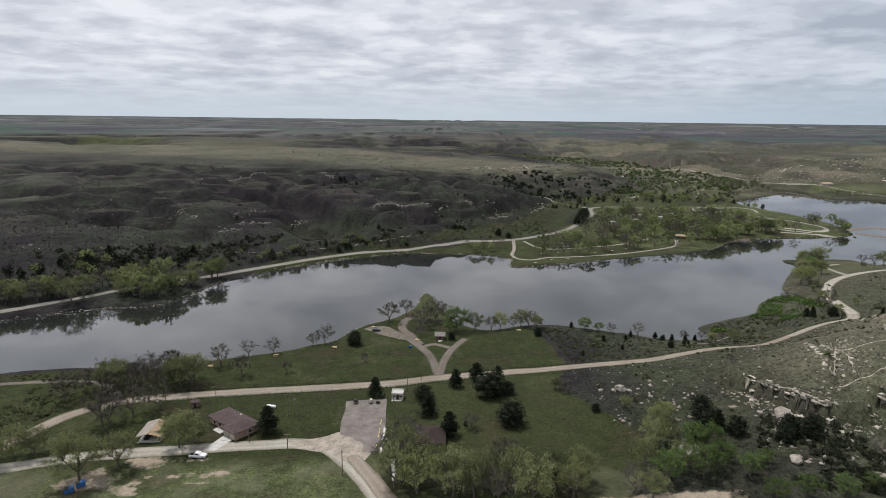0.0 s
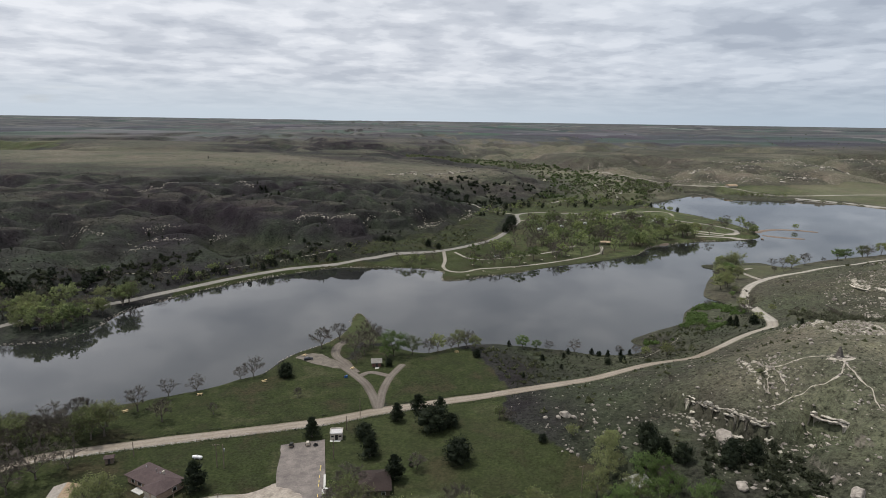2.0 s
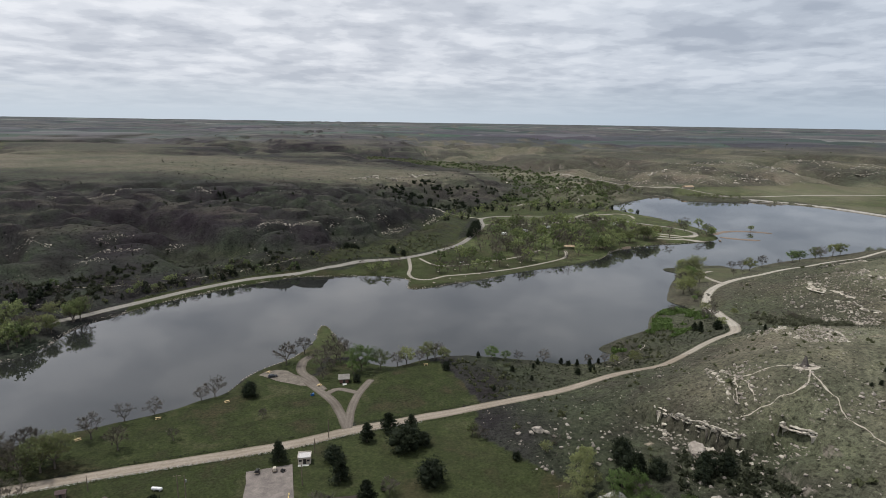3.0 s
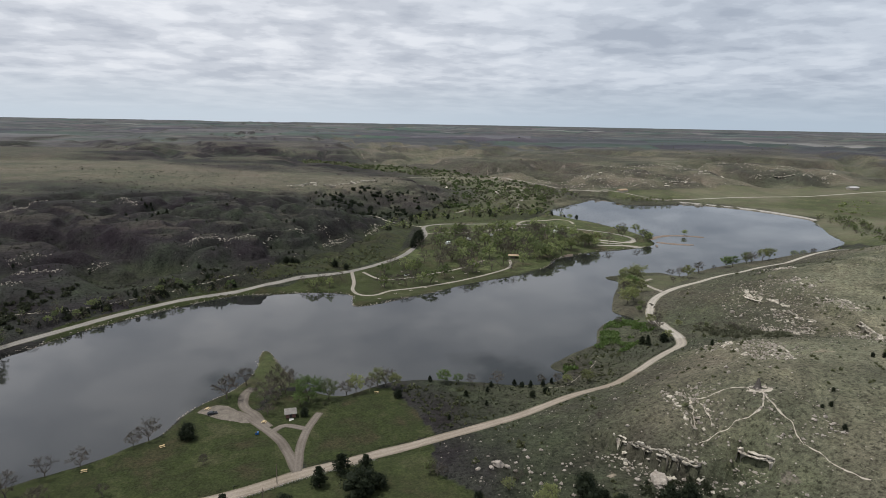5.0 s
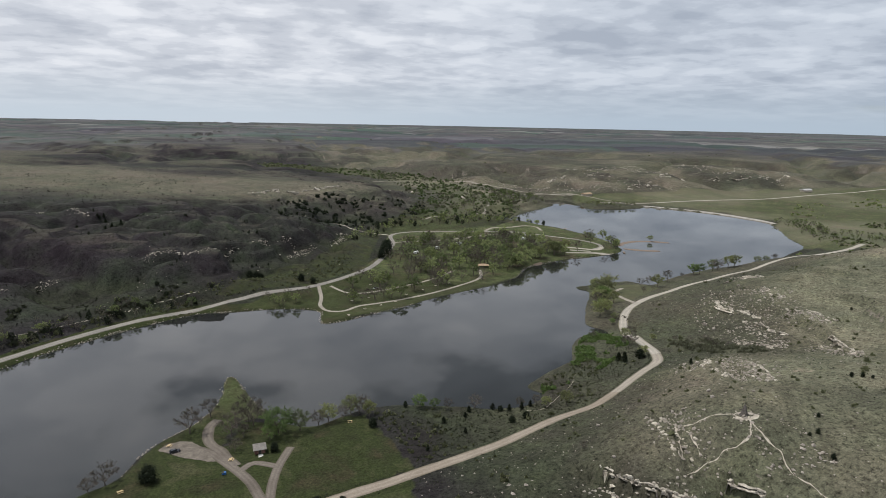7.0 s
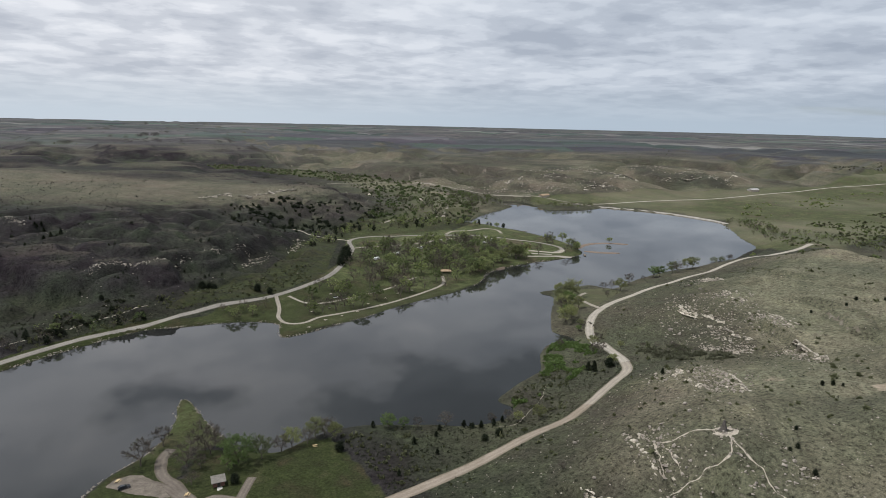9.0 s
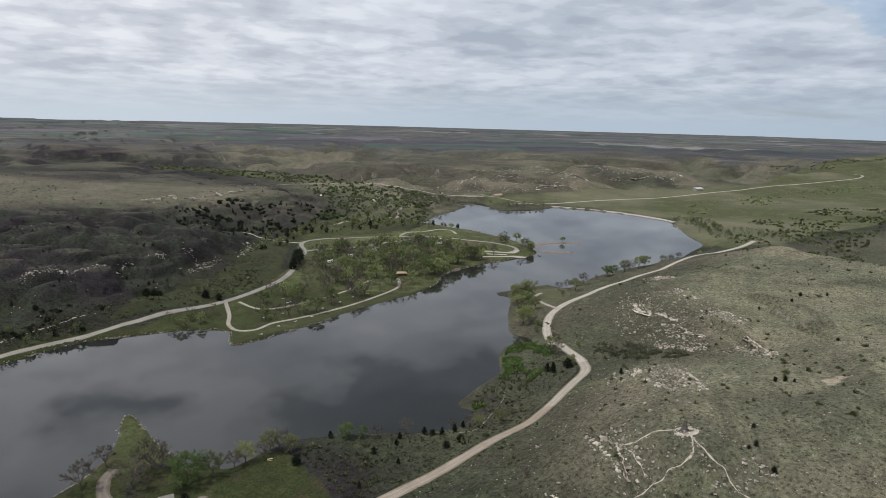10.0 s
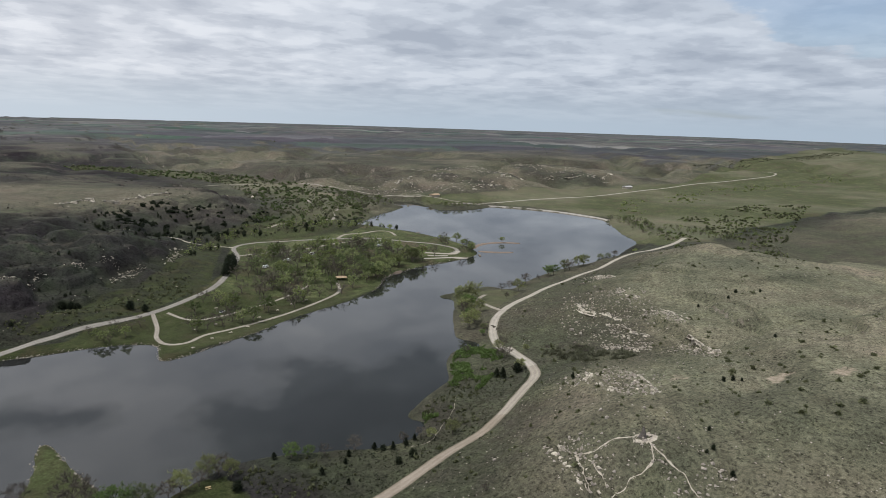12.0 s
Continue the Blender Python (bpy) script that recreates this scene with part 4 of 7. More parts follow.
ribbon("road", SOUTH_ROAD, 6.6, PALE_GRAVEL, "pale gravel drive past the brick house", seed=3, lift=0.12)
ribbon("road", NORTH_ROAD, 5.4, CHIP_ROAD, "grey sealed road along the far shore", seed=4, gap=3)
ribbon("road", SHORE_LOOP, 3.3, CAMP_GRAVEL, "narrow pale drive along the grassy point", seed=5, gap=3, lift=0.14)
ribbon("road", CAMP_ROAD, 3.0, CAMP_GRAVEL, "narrow pale campground drive between trees", seed=6, gap=3, lift=0.14)
ribbon("road", UPPER_CAMP_ROAD, 3.8, CAMP_GRAVEL, "pale campground drive through mown grass", seed=7, gap=3, lift=0.14)
ribbon("road", POND_ROAD, 4.5, CAMP_GRAVEL, "pale drive past the small pond", seed=15, gap=4, lift=0.2)
ribbon("road", VALLEY_ROAD, 5.0, CAMP_GRAVEL, "pale road round the head of the lake", seed=16, gap=4, lift=0.25)
ribbon("road", spline([(300, 1325), (380, 1312), (472, 1300), (530, 1207), (562, 1135), (616, 1078), (650, 1035), (678, 985), (692, 955)]), 5.0, CAMP_GRAVEL, "pale road along the foot of the bluffs", seed=71, gap=4, lift=0.3)
ribbon("road", spline([(398, 945), (425, 985), (443, 1015), (470, 1024), (500, 1020)]), 4.2, CAMP_GRAVEL, "pale camp loop beside the upper lake", seed=72, gap=4, lift=0.25)
ribbon("road", MID_ROAD, 4.5, CAMP_GRAVEL, "pale loop drive between camp lawns", seed=17, gap=3, lift=0.2)
ribbon("road", TRACK_NORTH, 3.2, TRAIL, "faint dirt track climbing the bluff", seed=8, gap=3, lift=0.2)
ribbon("road", FORK_WEST, 4.4, DRIVE_GRAVEL, "gravel drive to the lakeside turning place", seed=9, lift=0.14)
ribbon("road", spline([(-11, 292), (-17, 307), (-22, 319), (-22, 331), (-18, 340)]), 5.0, DRIVE_GRAVEL, "gravel drive running out towards the grassy tip", seed=19, lift=0.17, ragged=0.6)
ribbon("road", FORK_EAST, 4.0, DRIVE_GRAVEL, "gravel drive to the picnic shelter", seed=10, lift=0.16)
ribbon("road", FORK_BAR, 3.6, DRIVE_GRAVEL, "short gravel link between two drives", seed=11, lift=0.18)
ribbon("road", FAR_ROAD, 6.0, PALE_GRAVEL, "distant pale country road across green flats", seed=12, gap=6, lift=0.35)
ribbon("road", COVE_DRIVE, 4.0, CAMP_GRAVEL, "short pale drive to the cove trees", seed=13, lift=0.14)
TRAILS = [[(168, 207), (166, 212), (162, 215), (157, 217), (154, 221), (153, 224)], [(153, 224), (148, 216), (142, 209), (139, 206)],
          [(167, 203), (161, 198), (157, 197.5), (153, 199), (149, 198), (145, 200), (139, 201)],
          [(166, 201), (164.5, 194), (164, 188), (162, 180), (163, 174), (164, 166), (166, 158)]]


def trodden(points, width, label, seed):
    """A worn path: an unbroken wandering strip of bare pale stone with frayed edges, and patches beside it."""
    rng = np.random.RandomState(seed)
    line = even(spline(points), 0.35)
    line = line + 2.4 * (np.stack([fbm(line[:, 0], line[:, 1], 8, 3, 61), fbm(line[:, 0], line[:, 1], 8, 3, 62)], 1) - 0.5)
    d = np.gradient(line, axis=0)
    d /= np.hypot(*d.T)[:, None] + 1e-9
    side = np.stack([-d[:, 1], d[:, 0]], 1)
    s = Shape()
    for sign in (-1, 1):
        out = width * np.maximum(0.06, -0.55 + 1.9 * fbm(line[:, 0] + 40 * sign, line[:, 1], 2.2, 3, seed)) * sign
        q = line + side * out[:, None]
        s.v += list(zip(q[:, 0], q[:, 1], ground_z(q[:, 0], q[:, 1]) + 0.10))
    n = len(line)
    s.f = [(i, i + 1, n + i + 1, n + i) for i in range(n - 1)]
    s.f = [f[::-1] for f in s.f]
    for k in range(int(n * 0.9)):
        a, b = line[rng.randint(n)] + rng.normal(0, width * 0.75, 2)
        r = width * rng.uniform(0.08, 0.34)
        m = rng.randint(5, 8)
        t = np.sort(rng.uniform(0, 6.28, m))
        pa, pb = a + r * rng.uniform(0.6, 1.3, m) * np.cos(t), b + r * rng.uniform(0.6, 1.3, m) * np.sin(t)
        s.face(*zip(pa, pb, ground_z(pa, pb) + rng.uniform(0.07, 0.13)))
    return tagged(s.make("trail", TRAIL_STONE), label, "trail", kind="structure")


for n, pts in enumerate(TRAILS):
    trodden(pts, (0.7, 0.65, 0.6, 0.5)[n], "trodden pale trail over the grassy hill", 20 + n)
trodden([(152, 217), (149, 210), (146, 204.5)], 0.4, "thin pale trail over the grassy hill", 26)
trodden([(128, 300), (138, 299), (150, 308), (165, 318), (175, 330)], 0.25, "thin trodden path above the cove", 31)
trodden([(165.5, 205), (167, 209.5), (171, 209), (172, 205), (169, 203.5), (165.5, 205)], 1.5, "bare pale ground round the monument", 34)
ribbon("road", spline([(-215, 232), (-190, 241), (-170, 245), (-152, 246), (-139, 239), (-130, 229)]), 3.4, DRIVE_GRAVEL, "dirt track near the shore trees", seed=18, lift=0.14, ragged=0.8)
trodden([(-200, 470), (-150, 478), (-110, 498), (-60, 530), (-30, 548)], 0.55, "thin worn track along the bluff", 33)

# ---- trees ----
def limb_tree(seed, height, spread, twigs, leaves, leaf, lobes=10, sub=6):
    """A broad tree: a tapered trunk, limbs that reach to the lobes of its crown, and twigs and leaves there. Returns wood, twigs and leaves."""
    rng = random.Random(seed)
    wood, fine, crown, ends = Shape(), Shape(), Shape(), []
    lean = Vector((rng.uniform(-0.06, 0.06), rng.uniform(-0.06, 0.06), 1)) * height
    fork = lean * rng.uniform(0.16, 0.24)
    thick = height * 0.024
    wood.tube((0, 0, -0.4), fork * 0.5, thick * 1.25, thick, 7)
    wood.tube(fork * 0.5, fork, thick, thick * 0.85, 7)
    middle, wide, tall = lean * 0.57, height * 0.38 * spread, height * 0.40
    mains = []
    for i in range(4):
        t = 1.57 * i + rng.uniform(-0.5, 0.5)
        knee = fork.lerp(middle, rng.uniform(0.45, 0.8)) + Vector((math.cos(t), math.sin(t), 0)) * wide * rng.uniform(0.22, 0.4)
        wood.tube(fork, knee, thick * 0.62, thick * 0.42, 5)
        mains.append(knee)
    for i in range(lobes):
        t, h = 2.4 * i + rng.uniform(-0.3, 0.3), 1 - 2 * (i + 0.5) / lobes * 0.82
        ring = math.sqrt(max(0.05, 1 - h * h))
        k = rng.uniform(0.55, 0.82)
        c = middle + Vector((math.cos(t) * ring * wide * k, math.sin(t) * ring * wide * k, h * tall * k * 1.1))
        size = Vector((wide, wide, tall * 0.8)) * rng.uniform(0.30, 0.44)
        knee = min(mains, key=lambda q: (q - c).length)
        half = knee.lerp(c, 0.5) + Vector((rng.gauss(0, 1), rng.gauss(0, 1), rng.gauss(0.3, 1))) * height * 0.02
        wood.tube(knee, half, thick * 0.36, thick * 0.26, 4)
        wood.tube(half, c, thick * 0.26, thick * 0.16, 4)
        share = rng.uniform(0.55, 1.3)
        for j in range(sub):
            d = Vector((rng.gauss(0, 1), rng.gauss(0, 1), rng.gauss(0.35, 0.8))).normalized()
            e = c + Vector((d.x * size.x, d.y * size.y, d.z * size.z)) * rng.uniform(0.6, 1.05)
            a = half.lerp(c, rng.uniform(0.2, 1.0))
            wood.tube(a, e, thick * 0.14, thick * 0.07, 3)
            ends.append((a, e, share))
    pick = [x_[2] for x_ in ends]
    for a, e, _ in rng.choices(ends, pick, k=twigs):
        p = a.lerp(e, rng.uniform(0.3, 1.0))
        way_ = ((e - a).normalized() + Vector((rng.gauss(0, 0.6), rng.gauss(0, 0.6), rng.gauss(0.3, 0.5)))).normalized()
        side = way_.orthogonal().normalized() * 0.0045 * height
        far_ = p + way_ * rng.uniform(0.05, 0.12) * height
        fine.face(p - side, p + side, far_)
        half = p.lerp(far_, 0.45)
        off = (way_ + Vector((rng.gauss(0, 0.8), rng.gauss(0, 0.8), rng.gauss(0, 0.7)))).normalized() * height * 0.05
        fine.face(half - side * 0.7, half + side * 0.7, half + off)
    for a, e, _ in rng.choices(ends, pick, k=leaves):
        c = a.lerp(e, rng.uniform(0.35, 1.15)) + Vector((rng.gauss(0, 1), rng.gauss(0, 1), rng.gauss(0, 0.8))) * height * 0.038
        u = Vector((rng.gauss(0, 1), rng.gauss(0, 1), rng.gauss(0, 1))).normalized()
        w = u.orthogonal().normalized() * leaf * rng.uniform(0.5, 1.2)
        u = u * leaf * rng.uniform(0.5, 1.3)
        crown.face(c - u, c + w, c + u * 0.8, c - w * 0.9)
    return wood, fine, crown


def leafy_crown(fine, crown, twig, leaf):
    """Twigs and leaves as one crown mesh of two materials."""
    n = len(fine.v)
    me_ = bpy.data.meshes.new("crown")
    me_.from_pydata(fine.v + crown.v, [], fine.f + [tuple(n + i for i in f) for f in crown.f])
    me_.materials.append(twig), me_.materials.append(leaf)
    me_.polygons.foreach_set("material_index", [0] * len(fine.f) + [1] * len(crown.f))
    return me_


def cedar(seed, height, width, bushy, sprays=92):
    """A dense dark cedar: a short trunk and a lobed crown of many small sprays."""
    rng = random.Random(seed)
    wood, core, crown = Shape(), Shape(), Shape()
    wood.tube((0, 0, -0.3), (0, 0, height * 0.35), height * 0.03, height * 0.018, 6)
    lobes = []
    count = (18 if bushy else 14) if sprays > 30 else 9
    for i in range(count):
        h = (i + 0.6) / count
        reach = width / 2 * ((1 - h) ** 0.55 if not bushy else math.sqrt(max(0.08, 1 - (h * 1.05 - 0.25) ** 2 * 1.5)))
        t = i * 2.4 + rng.uniform(-0.4, 0.4)
        off = reach * rng.uniform(0.3, 0.62)
        lobes.append((Vector((math.cos(t) * off, math.sin(t) * off, height * (0.12 + 0.72 * h))), max(reach * rng.uniform(0.42, 0.62), height * 0.06), 0.0))
        lobes[-1] = (lobes[-1][0], lobes[-1][1], min(lobes[-1][1] * rng.uniform(0.85, 1.2), height * 0.3))
    for c, r, hz in lobes:
        rings = 4
        n = len(core.v)
        for a in range(rings + 1):
            for b in range(7):
                ph, th = math.pi * a / rings, 6.283 * b / 7
                k = (0.5 if sprays > 30 else 0.7) * rng.uniform(0.75, 1.15)
                core.v.append((c.x + k * r * math.sin(ph) * math.cos(th), c.y + k * r * math.sin(ph) * math.sin(th), max(c.z + k * hz * math.cos(ph), 0.05)))
        for a in range(rings):
            for b in range(7):
                core.f.append((n + a * 7 + b, n + (a + 1) * 7 + b, n + (a + 1) * 7 + (b + 1) % 7, n + a * 7 + (b + 1) % 7))
        for k in range(sprays):
            d = Vector((rng.gauss(0, 1), rng.gauss(0, 1), rng.gauss(0, 1))).normalized()
            p = c + Vector((d.x * r, d.y * r, d.z * hz)) * rng.uniform(0.55, 1.08)
            p.z = max(p.z, 0.15)
            u = (d + Vector((rng.gauss(0, 0.5), rng.gauss(0, 0.5), rng.gauss(0.5, 0.5)))).normalized() * height * rng.uniform(0.025, 0.058)
            w = u.cross(d + Vector((0.1, 0.2, 0.3))).normalized() * height * rng.uniform(0.014, 0.028)
            crown.face(p - w, p + w, p + u + w * 0.3, p + u - w * 0.4)
    core.v, core.f, n = core.v + crown.v, core.f + [tuple(len(core.v) + i for i in f) for f in crown.f], 0
    return wood, core


TREES = {}


def tree_kind(key, name, label, category, wood, crown):
    TREES[key] = (name, label, category, [("trunk", wood.mesh("trunk", BARK)), ("crown", crown)])


for i in range(4):
    w, f, c = limb_tree(10 + i, 12, (1.25, 1.45, 1.1, 1.3)[i], 440, 2900, 0.21, 16)
    tree_kind(("leafy", i), "deciduous_tree", "broad cottonwood with pale olive spring leaves", "tree", w, leafy_crown(f, c, DARK_BARK, SPRING_LEAF))
for i in range(2):
    w, f, c = limb_tree(30 + i, 10, (1.25, 1.45)[i], 140, 2700, 0.22, 14)
    tree_kind(("fresh", i), "deciduous_tree", "bushy tree in fresh bright green leaf", "tree", w, leafy_crown(f, c, DARK_BARK, FRESH_LEAF))
for i in range(4):
    w, f, c = limb_tree(50 + i, 10, (1.25, 1.5, 1.1, 1.35)[i], 1100, 420, 0.15, 13, 8)
    tree_kind(("bare", i), "bare_tree", "grey-brown tree with bare spring branches and buds", "tree", w, leafy_crown(f, c, DARK_BARK, BUD_LEAF))
for i in range(3):
    w, f, c = limb_tree(70 + i, 11, (1.3, 1.5, 1.2)[i], 90, 700, 0.40, 10, 4)
    tree_kind(("distant", i), "deciduous_tree", "campground shade tree in thin spring leaf", "tree", w, leafy_crown(f, c, DARK_BARK, CAMP_LEAF))
for i in range(2):
    w, f, c = limb_tree(80 + i, 11, (1.3, 1.5)[i], 520, 130, 0.24, 10, 5)
    tree_kind(("thin", i), "bare_tree", "leafless grey shade tree with fine branches", "tree", w, leafy_crown(f, c, DARK_BARK, BUD_LEAF))
for i in range(3):
    w, c = cedar(90 + i, 8, (5.8, 6.6, 5.2)[i], False)
    tree_kind(("cedar", i), "cedar_tree", "dark green conical cedar tree", "tree", w, c.mesh("crown", CEDAR_LEAF))
for i in range(3):
    w, c = cedar(100 + i, 6, (7.0, 8.0, 6.2)[i], True)
    tree_kind(("juniper", i), "juniper_bush", "wide dark juniper bush touching the ground", "bush", w, c.mesh("crown", CEDAR_LEAF))
for i in range(2):
    w, f, c = limb_tree(21 + i, 14, (1.5, 1.4)[i], 420, 6500, 0.195, 22, 6)
    tree_kind(("broad", i), "deciduous_tree", "large rounded cottonwood in pale yellow-green leaf", "tree", w, leafy_crown(f, c, DARK_BARK, SPRING_LEAF))
for i in range(3):
    w, f, c = limb_tree(120 + i, 11, (1.3, 1.5, 1.2)[i], 30, 170, 0.72, 6, 1)
    tree_kind(("faraway", i), "deciduous_tree", "distant tree in pale spring leaf", "tree", w, leafy_crown(f, c, DARK_BARK, CAMP_LEAF))
    w, f, c = limb_tree(130 + i, 11, (1.3, 1.5, 1.2)[i], 90, 110, 0.5, 6, 2)
    tree_kind(("grey", i), "bare_tree", "distant leafless grey tree", "tree", w, leafy_crown(f, c, DARK_BARK, BUD_LEAF))
for i in range(2):
    w, c = cedar(140 + i, 8, (5.8, 6.6)[i], i == 1, 22)
    tree_kind(("evergreen", i), "cedar_tree", "distant dark cedar tree", "tree", w, c.mesh("crown", CEDAR_LEAF))
MADE_HEIGHT = {"faraway": 11, "grey": 11, "evergreen": 8, "broad": 14, "leafy": 12, "fresh": 10, "bare": 10, "distant": 11, "thin": 11, "cedar": 8, "juniper": 6}
tree_rng = random.Random(5)


def plant(kind, x, y, height, group="", label="", wide=1.0):
    """One tree of a kind, standing on the ground."""
    variants = [k for k in TREES if k[0] == kind]
    name, text, category, parts = TREES[tree_rng.choice(variants)]
    k = height / MADE_HEIGHT[kind]
    m = Matrix.Translation((x, y, float(ground_z(x, y)) - 0.05)) @ Euler((0, 0, tree_rng.uniform(0, 6.28))).to_matrix().to_4x4() @ Matrix.Diagonal((k * wide, k * wide, k, 1))
    root = thing(name, m, label or text, category, group)
    for n, me_ in parts:
        new(n, me_).parent = root
    return root


def grove(name, label, kinds, outline, count, low, high, seed, clear=4.0, dense=0.0):
    """A wood too full to count: the same trees joined into one mesh."""
    rng = np.random.RandomState(seed)
    outline = area(outline)
    p = rng.uniform(outline.min(0), outline.max(0), (count * 12, 2))
    keep = inside(p[:, 0], p[:, 1], outline) & (shore_distance(p[:, 0], p[:, 1]) > 1.0) & (fbm(p[:, 0], p[:, 1], 40, 2, seed) > dense)
    keep &= ~inside(p[:, 0], p[:, 1], POND) & (line_distance(p[:, 0], p[:, 1] + 14, POND, True, 40) > 22)
    for line in (NORTH_ROAD, SHORE_LOOP, UPPER_CAMP_ROAD, CAMP_ROAD, POND_ROAD, VALLEY_ROAD, MID_ROAD):
        keep &= line_distance(p[:, 0], p[:, 1], line, False, 20) > clear
    p = p[keep][:count]
    paints, verts, loops, totals, slots, start = [], [], [], [], [], 0
    for a, b in p:
        kind = kinds[rng.randint(len(kinds))]
        options = [k for k in TREES if k[0] == kind]
        k, t = rng.uniform(low, high) / MADE_HEIGHT[kind], rng.uniform(0, 6.28)
        z = float(ground_z(a, b)) - 0.05
        for _, src in TREES[options[rng.randint(len(options))]][3]:
            co = np.empty(len(src.vertices) * 3)
            src.vertices.foreach_get("co", co)
            co = co.reshape(-1, 3) * k
            verts.append(np.column_stack([a + co[:, 0] * math.cos(t) - co[:, 1] * math.sin(t), b + co[:, 0] * math.sin(t) + co[:, 1] * math.cos(t), z + co[:, 2]]))
            li = np.empty(len(src.loops), np.int32)
            src.loops.foreach_get("vertex_index", li)
            lt, mi = np.empty(len(src.polygons), np.int32), np.empty(len(src.polygons), np.int32)
            src.polygons.foreach_get("loop_total", lt), src.polygons.foreach_get("material_index", mi)
            for m_ in src.materials:
                if m_ not in paints:
                    paints.append(m_)
            table = np.array([paints.index(m_) for m_ in src.materials])
            loops.append(li + start), totals.append(lt), slots.append(table[mi])
            start += len(co)
    me_ = bpy.data.meshes.new(name)
    v, li, lt = np.concatenate(verts), np.concatenate(loops), np.concatenate(totals)
    me_.vertices.add(len(v)), me_.vertices.foreach_set("co", v.ravel())
    me_.loops.add(len(li)), me_.loops.foreach_set("vertex_index", li)
    me_.polygons.add(len(lt)), me_.polygons.foreach_set("loop_start", np.r_[0, np.cumsum(lt)[:-1]])
    me_.update(calc_edges=True)
    for m_ in paints:
        me_.materials.append(m_)
    me_.polygons.foreach_set("material_index", np.concatenate(slots))
    return tagged(new(name, me_), label, "woods", kind="stuff")


def grow_in(kinds, outline, count, low, high, group, seed, clear=5.0, dense=0.0):
    """Trees of several kinds scattered inside an outline, clear of roads and water."""
    rng = np.random.RandomState(seed)
    outline = area(outline)
    lo, hi, done = outline.min(0), outline.max(0), 0
    for _ in range(40):
        p = rng.uniform(lo, hi, (400, 2))
        keep = inside(p[:, 0], p[:, 1], outline) & (shore_distance(p[:, 0], p[:, 1]) > 1.0) & (fbm(p[:, 0], p[:, 1], 40, 2, seed) > dense)
        for line in (MAIN_ROAD, NORTH_ROAD, SHORE_LOOP, SOUTH_ROAD, UPPER_CAMP_ROAD, CAMP_ROAD):
            keep &= line_distance(p[:, 0], p[:, 1], line, False, 20) > clear
        for a, b in p[keep]:
            if done >= count:
                return
            plant(kinds[rng.randint(len(kinds))], a, b, rng.uniform(low, high), group)
            done += 1


# trees along the near shore
for kind, a, b, h in [("bare", -101, 263, 12), ("bare", -88, 252, 11), ("bare", -93, 277, 9), ("bare", -82, 281, 8), ("bare", -30, 330, 13), ("bare", -21, 344, 11), ("bare", -12, 321, 12), ("bare", -4, 333, 14), ("bare", -2, 328, 12),
        ("fresh", 8, 313, 15), ("leafy", 18, 315, 10.5), ("fresh", 4, 310, 8), ("bare", 27, 318, 9), ("leafy", 32, 320, 10), ("leafy", 44, 325, 10), ("bare", 48, 324, 10), ("leafy", 52, 320, 9), ("juniper", -44, 292, 8),
        ("juniper", 5, 299, 4.6), ("bare", -11, 305, 6), ("bare", -60, 297, 10), ("bare", -65, 292, 7), ("bare", -36, 268, 5), ("juniper", 51, 308, 5), ("bare", -7, 317, 7), ("bare", -69, 256, 6), ("bare", 39, 320, 8)]:
    plant(kind, a, b, h, "trees along the near shore")
for kind, a, b, h in [("fresh", 79, 322, 7.5), ("fresh", 86, 319, 5.5), ("bare", 92, 316, 6), ("bare", 105, 312, 7.5), ("cedar", 100, 308, 4), ("cedar", 113, 308, 4.2), ("cedar", 120, 303, 4.5),
        ("juniper", 116, 305, 3), ("cedar", 127, 303, 4.6), ("cedar", 84, 301, 4), ("cedar", 68, 278, 3.4), ("cedar", 133, 305, 4), ("cedar", 96, 303, 3.4), ("cedar", 90, 288, 3), ("bare", 128, 307, 6), ("cedar", 72, 325, 4)]:
    plant(kind, a, b, h, "small trees above the cove")
# cedars by the fork and the car park
for kind, a, b, h in [("cedar", 6, 241, 9), ("cedar", 15, 247, 9.5), ("cedar", 24, 244, 9), ("juniper", 20, 231, 11), ("juniper", 27, 233, 6), ("juniper", 26, 207, 9.5), ("cedar", -27, 232, 9.5),
        ("juniper", -7, 229, 6.5), ("cedar", -5, 215, 9.5), ("cedar", 3, 199, 10.5), ("bare", 11, 204, 6.5), ("cedar", -62, 201, 12), ("cedar", 9, 206, 2.4)]:
    plant(kind, a, b, h, "cedars beside the car park", wide=1.25)
# trees round the house
for kind, a, b, h in [("broad", -90, 191.5, 14), ("broad", -113, 172, 17), ("leafy", -104, 178, 14), ("leafy", -142, 184, 12), ("leafy", -136, 186, 11), ("bare", -125, 207, 15), ("bare", -117, 214, 13),
        ("bare", -109, 219, 11), ("bare", -122, 206, 13), ("leafy", -146, 178, 12), ("leafy", -84, 193, 8)]:
    plant(kind, a, b, h, "trees round the house")
for i, (a, b) in enumerate([(-146, 233), (-142, 238), (-136, 236), (-131, 240), (-126, 236), (-122, 243), (-116, 239), (-110, 240), (-128, 248), (-118, 250), (-138, 245), (-112, 246), (-106, 242), (-134, 230), (-150, 226), (-108, 250)]):
    plant("leafy" if i % 5 == 2 else "bare", a, b, 11 + (i * 7) % 5, "grove by the lake road")
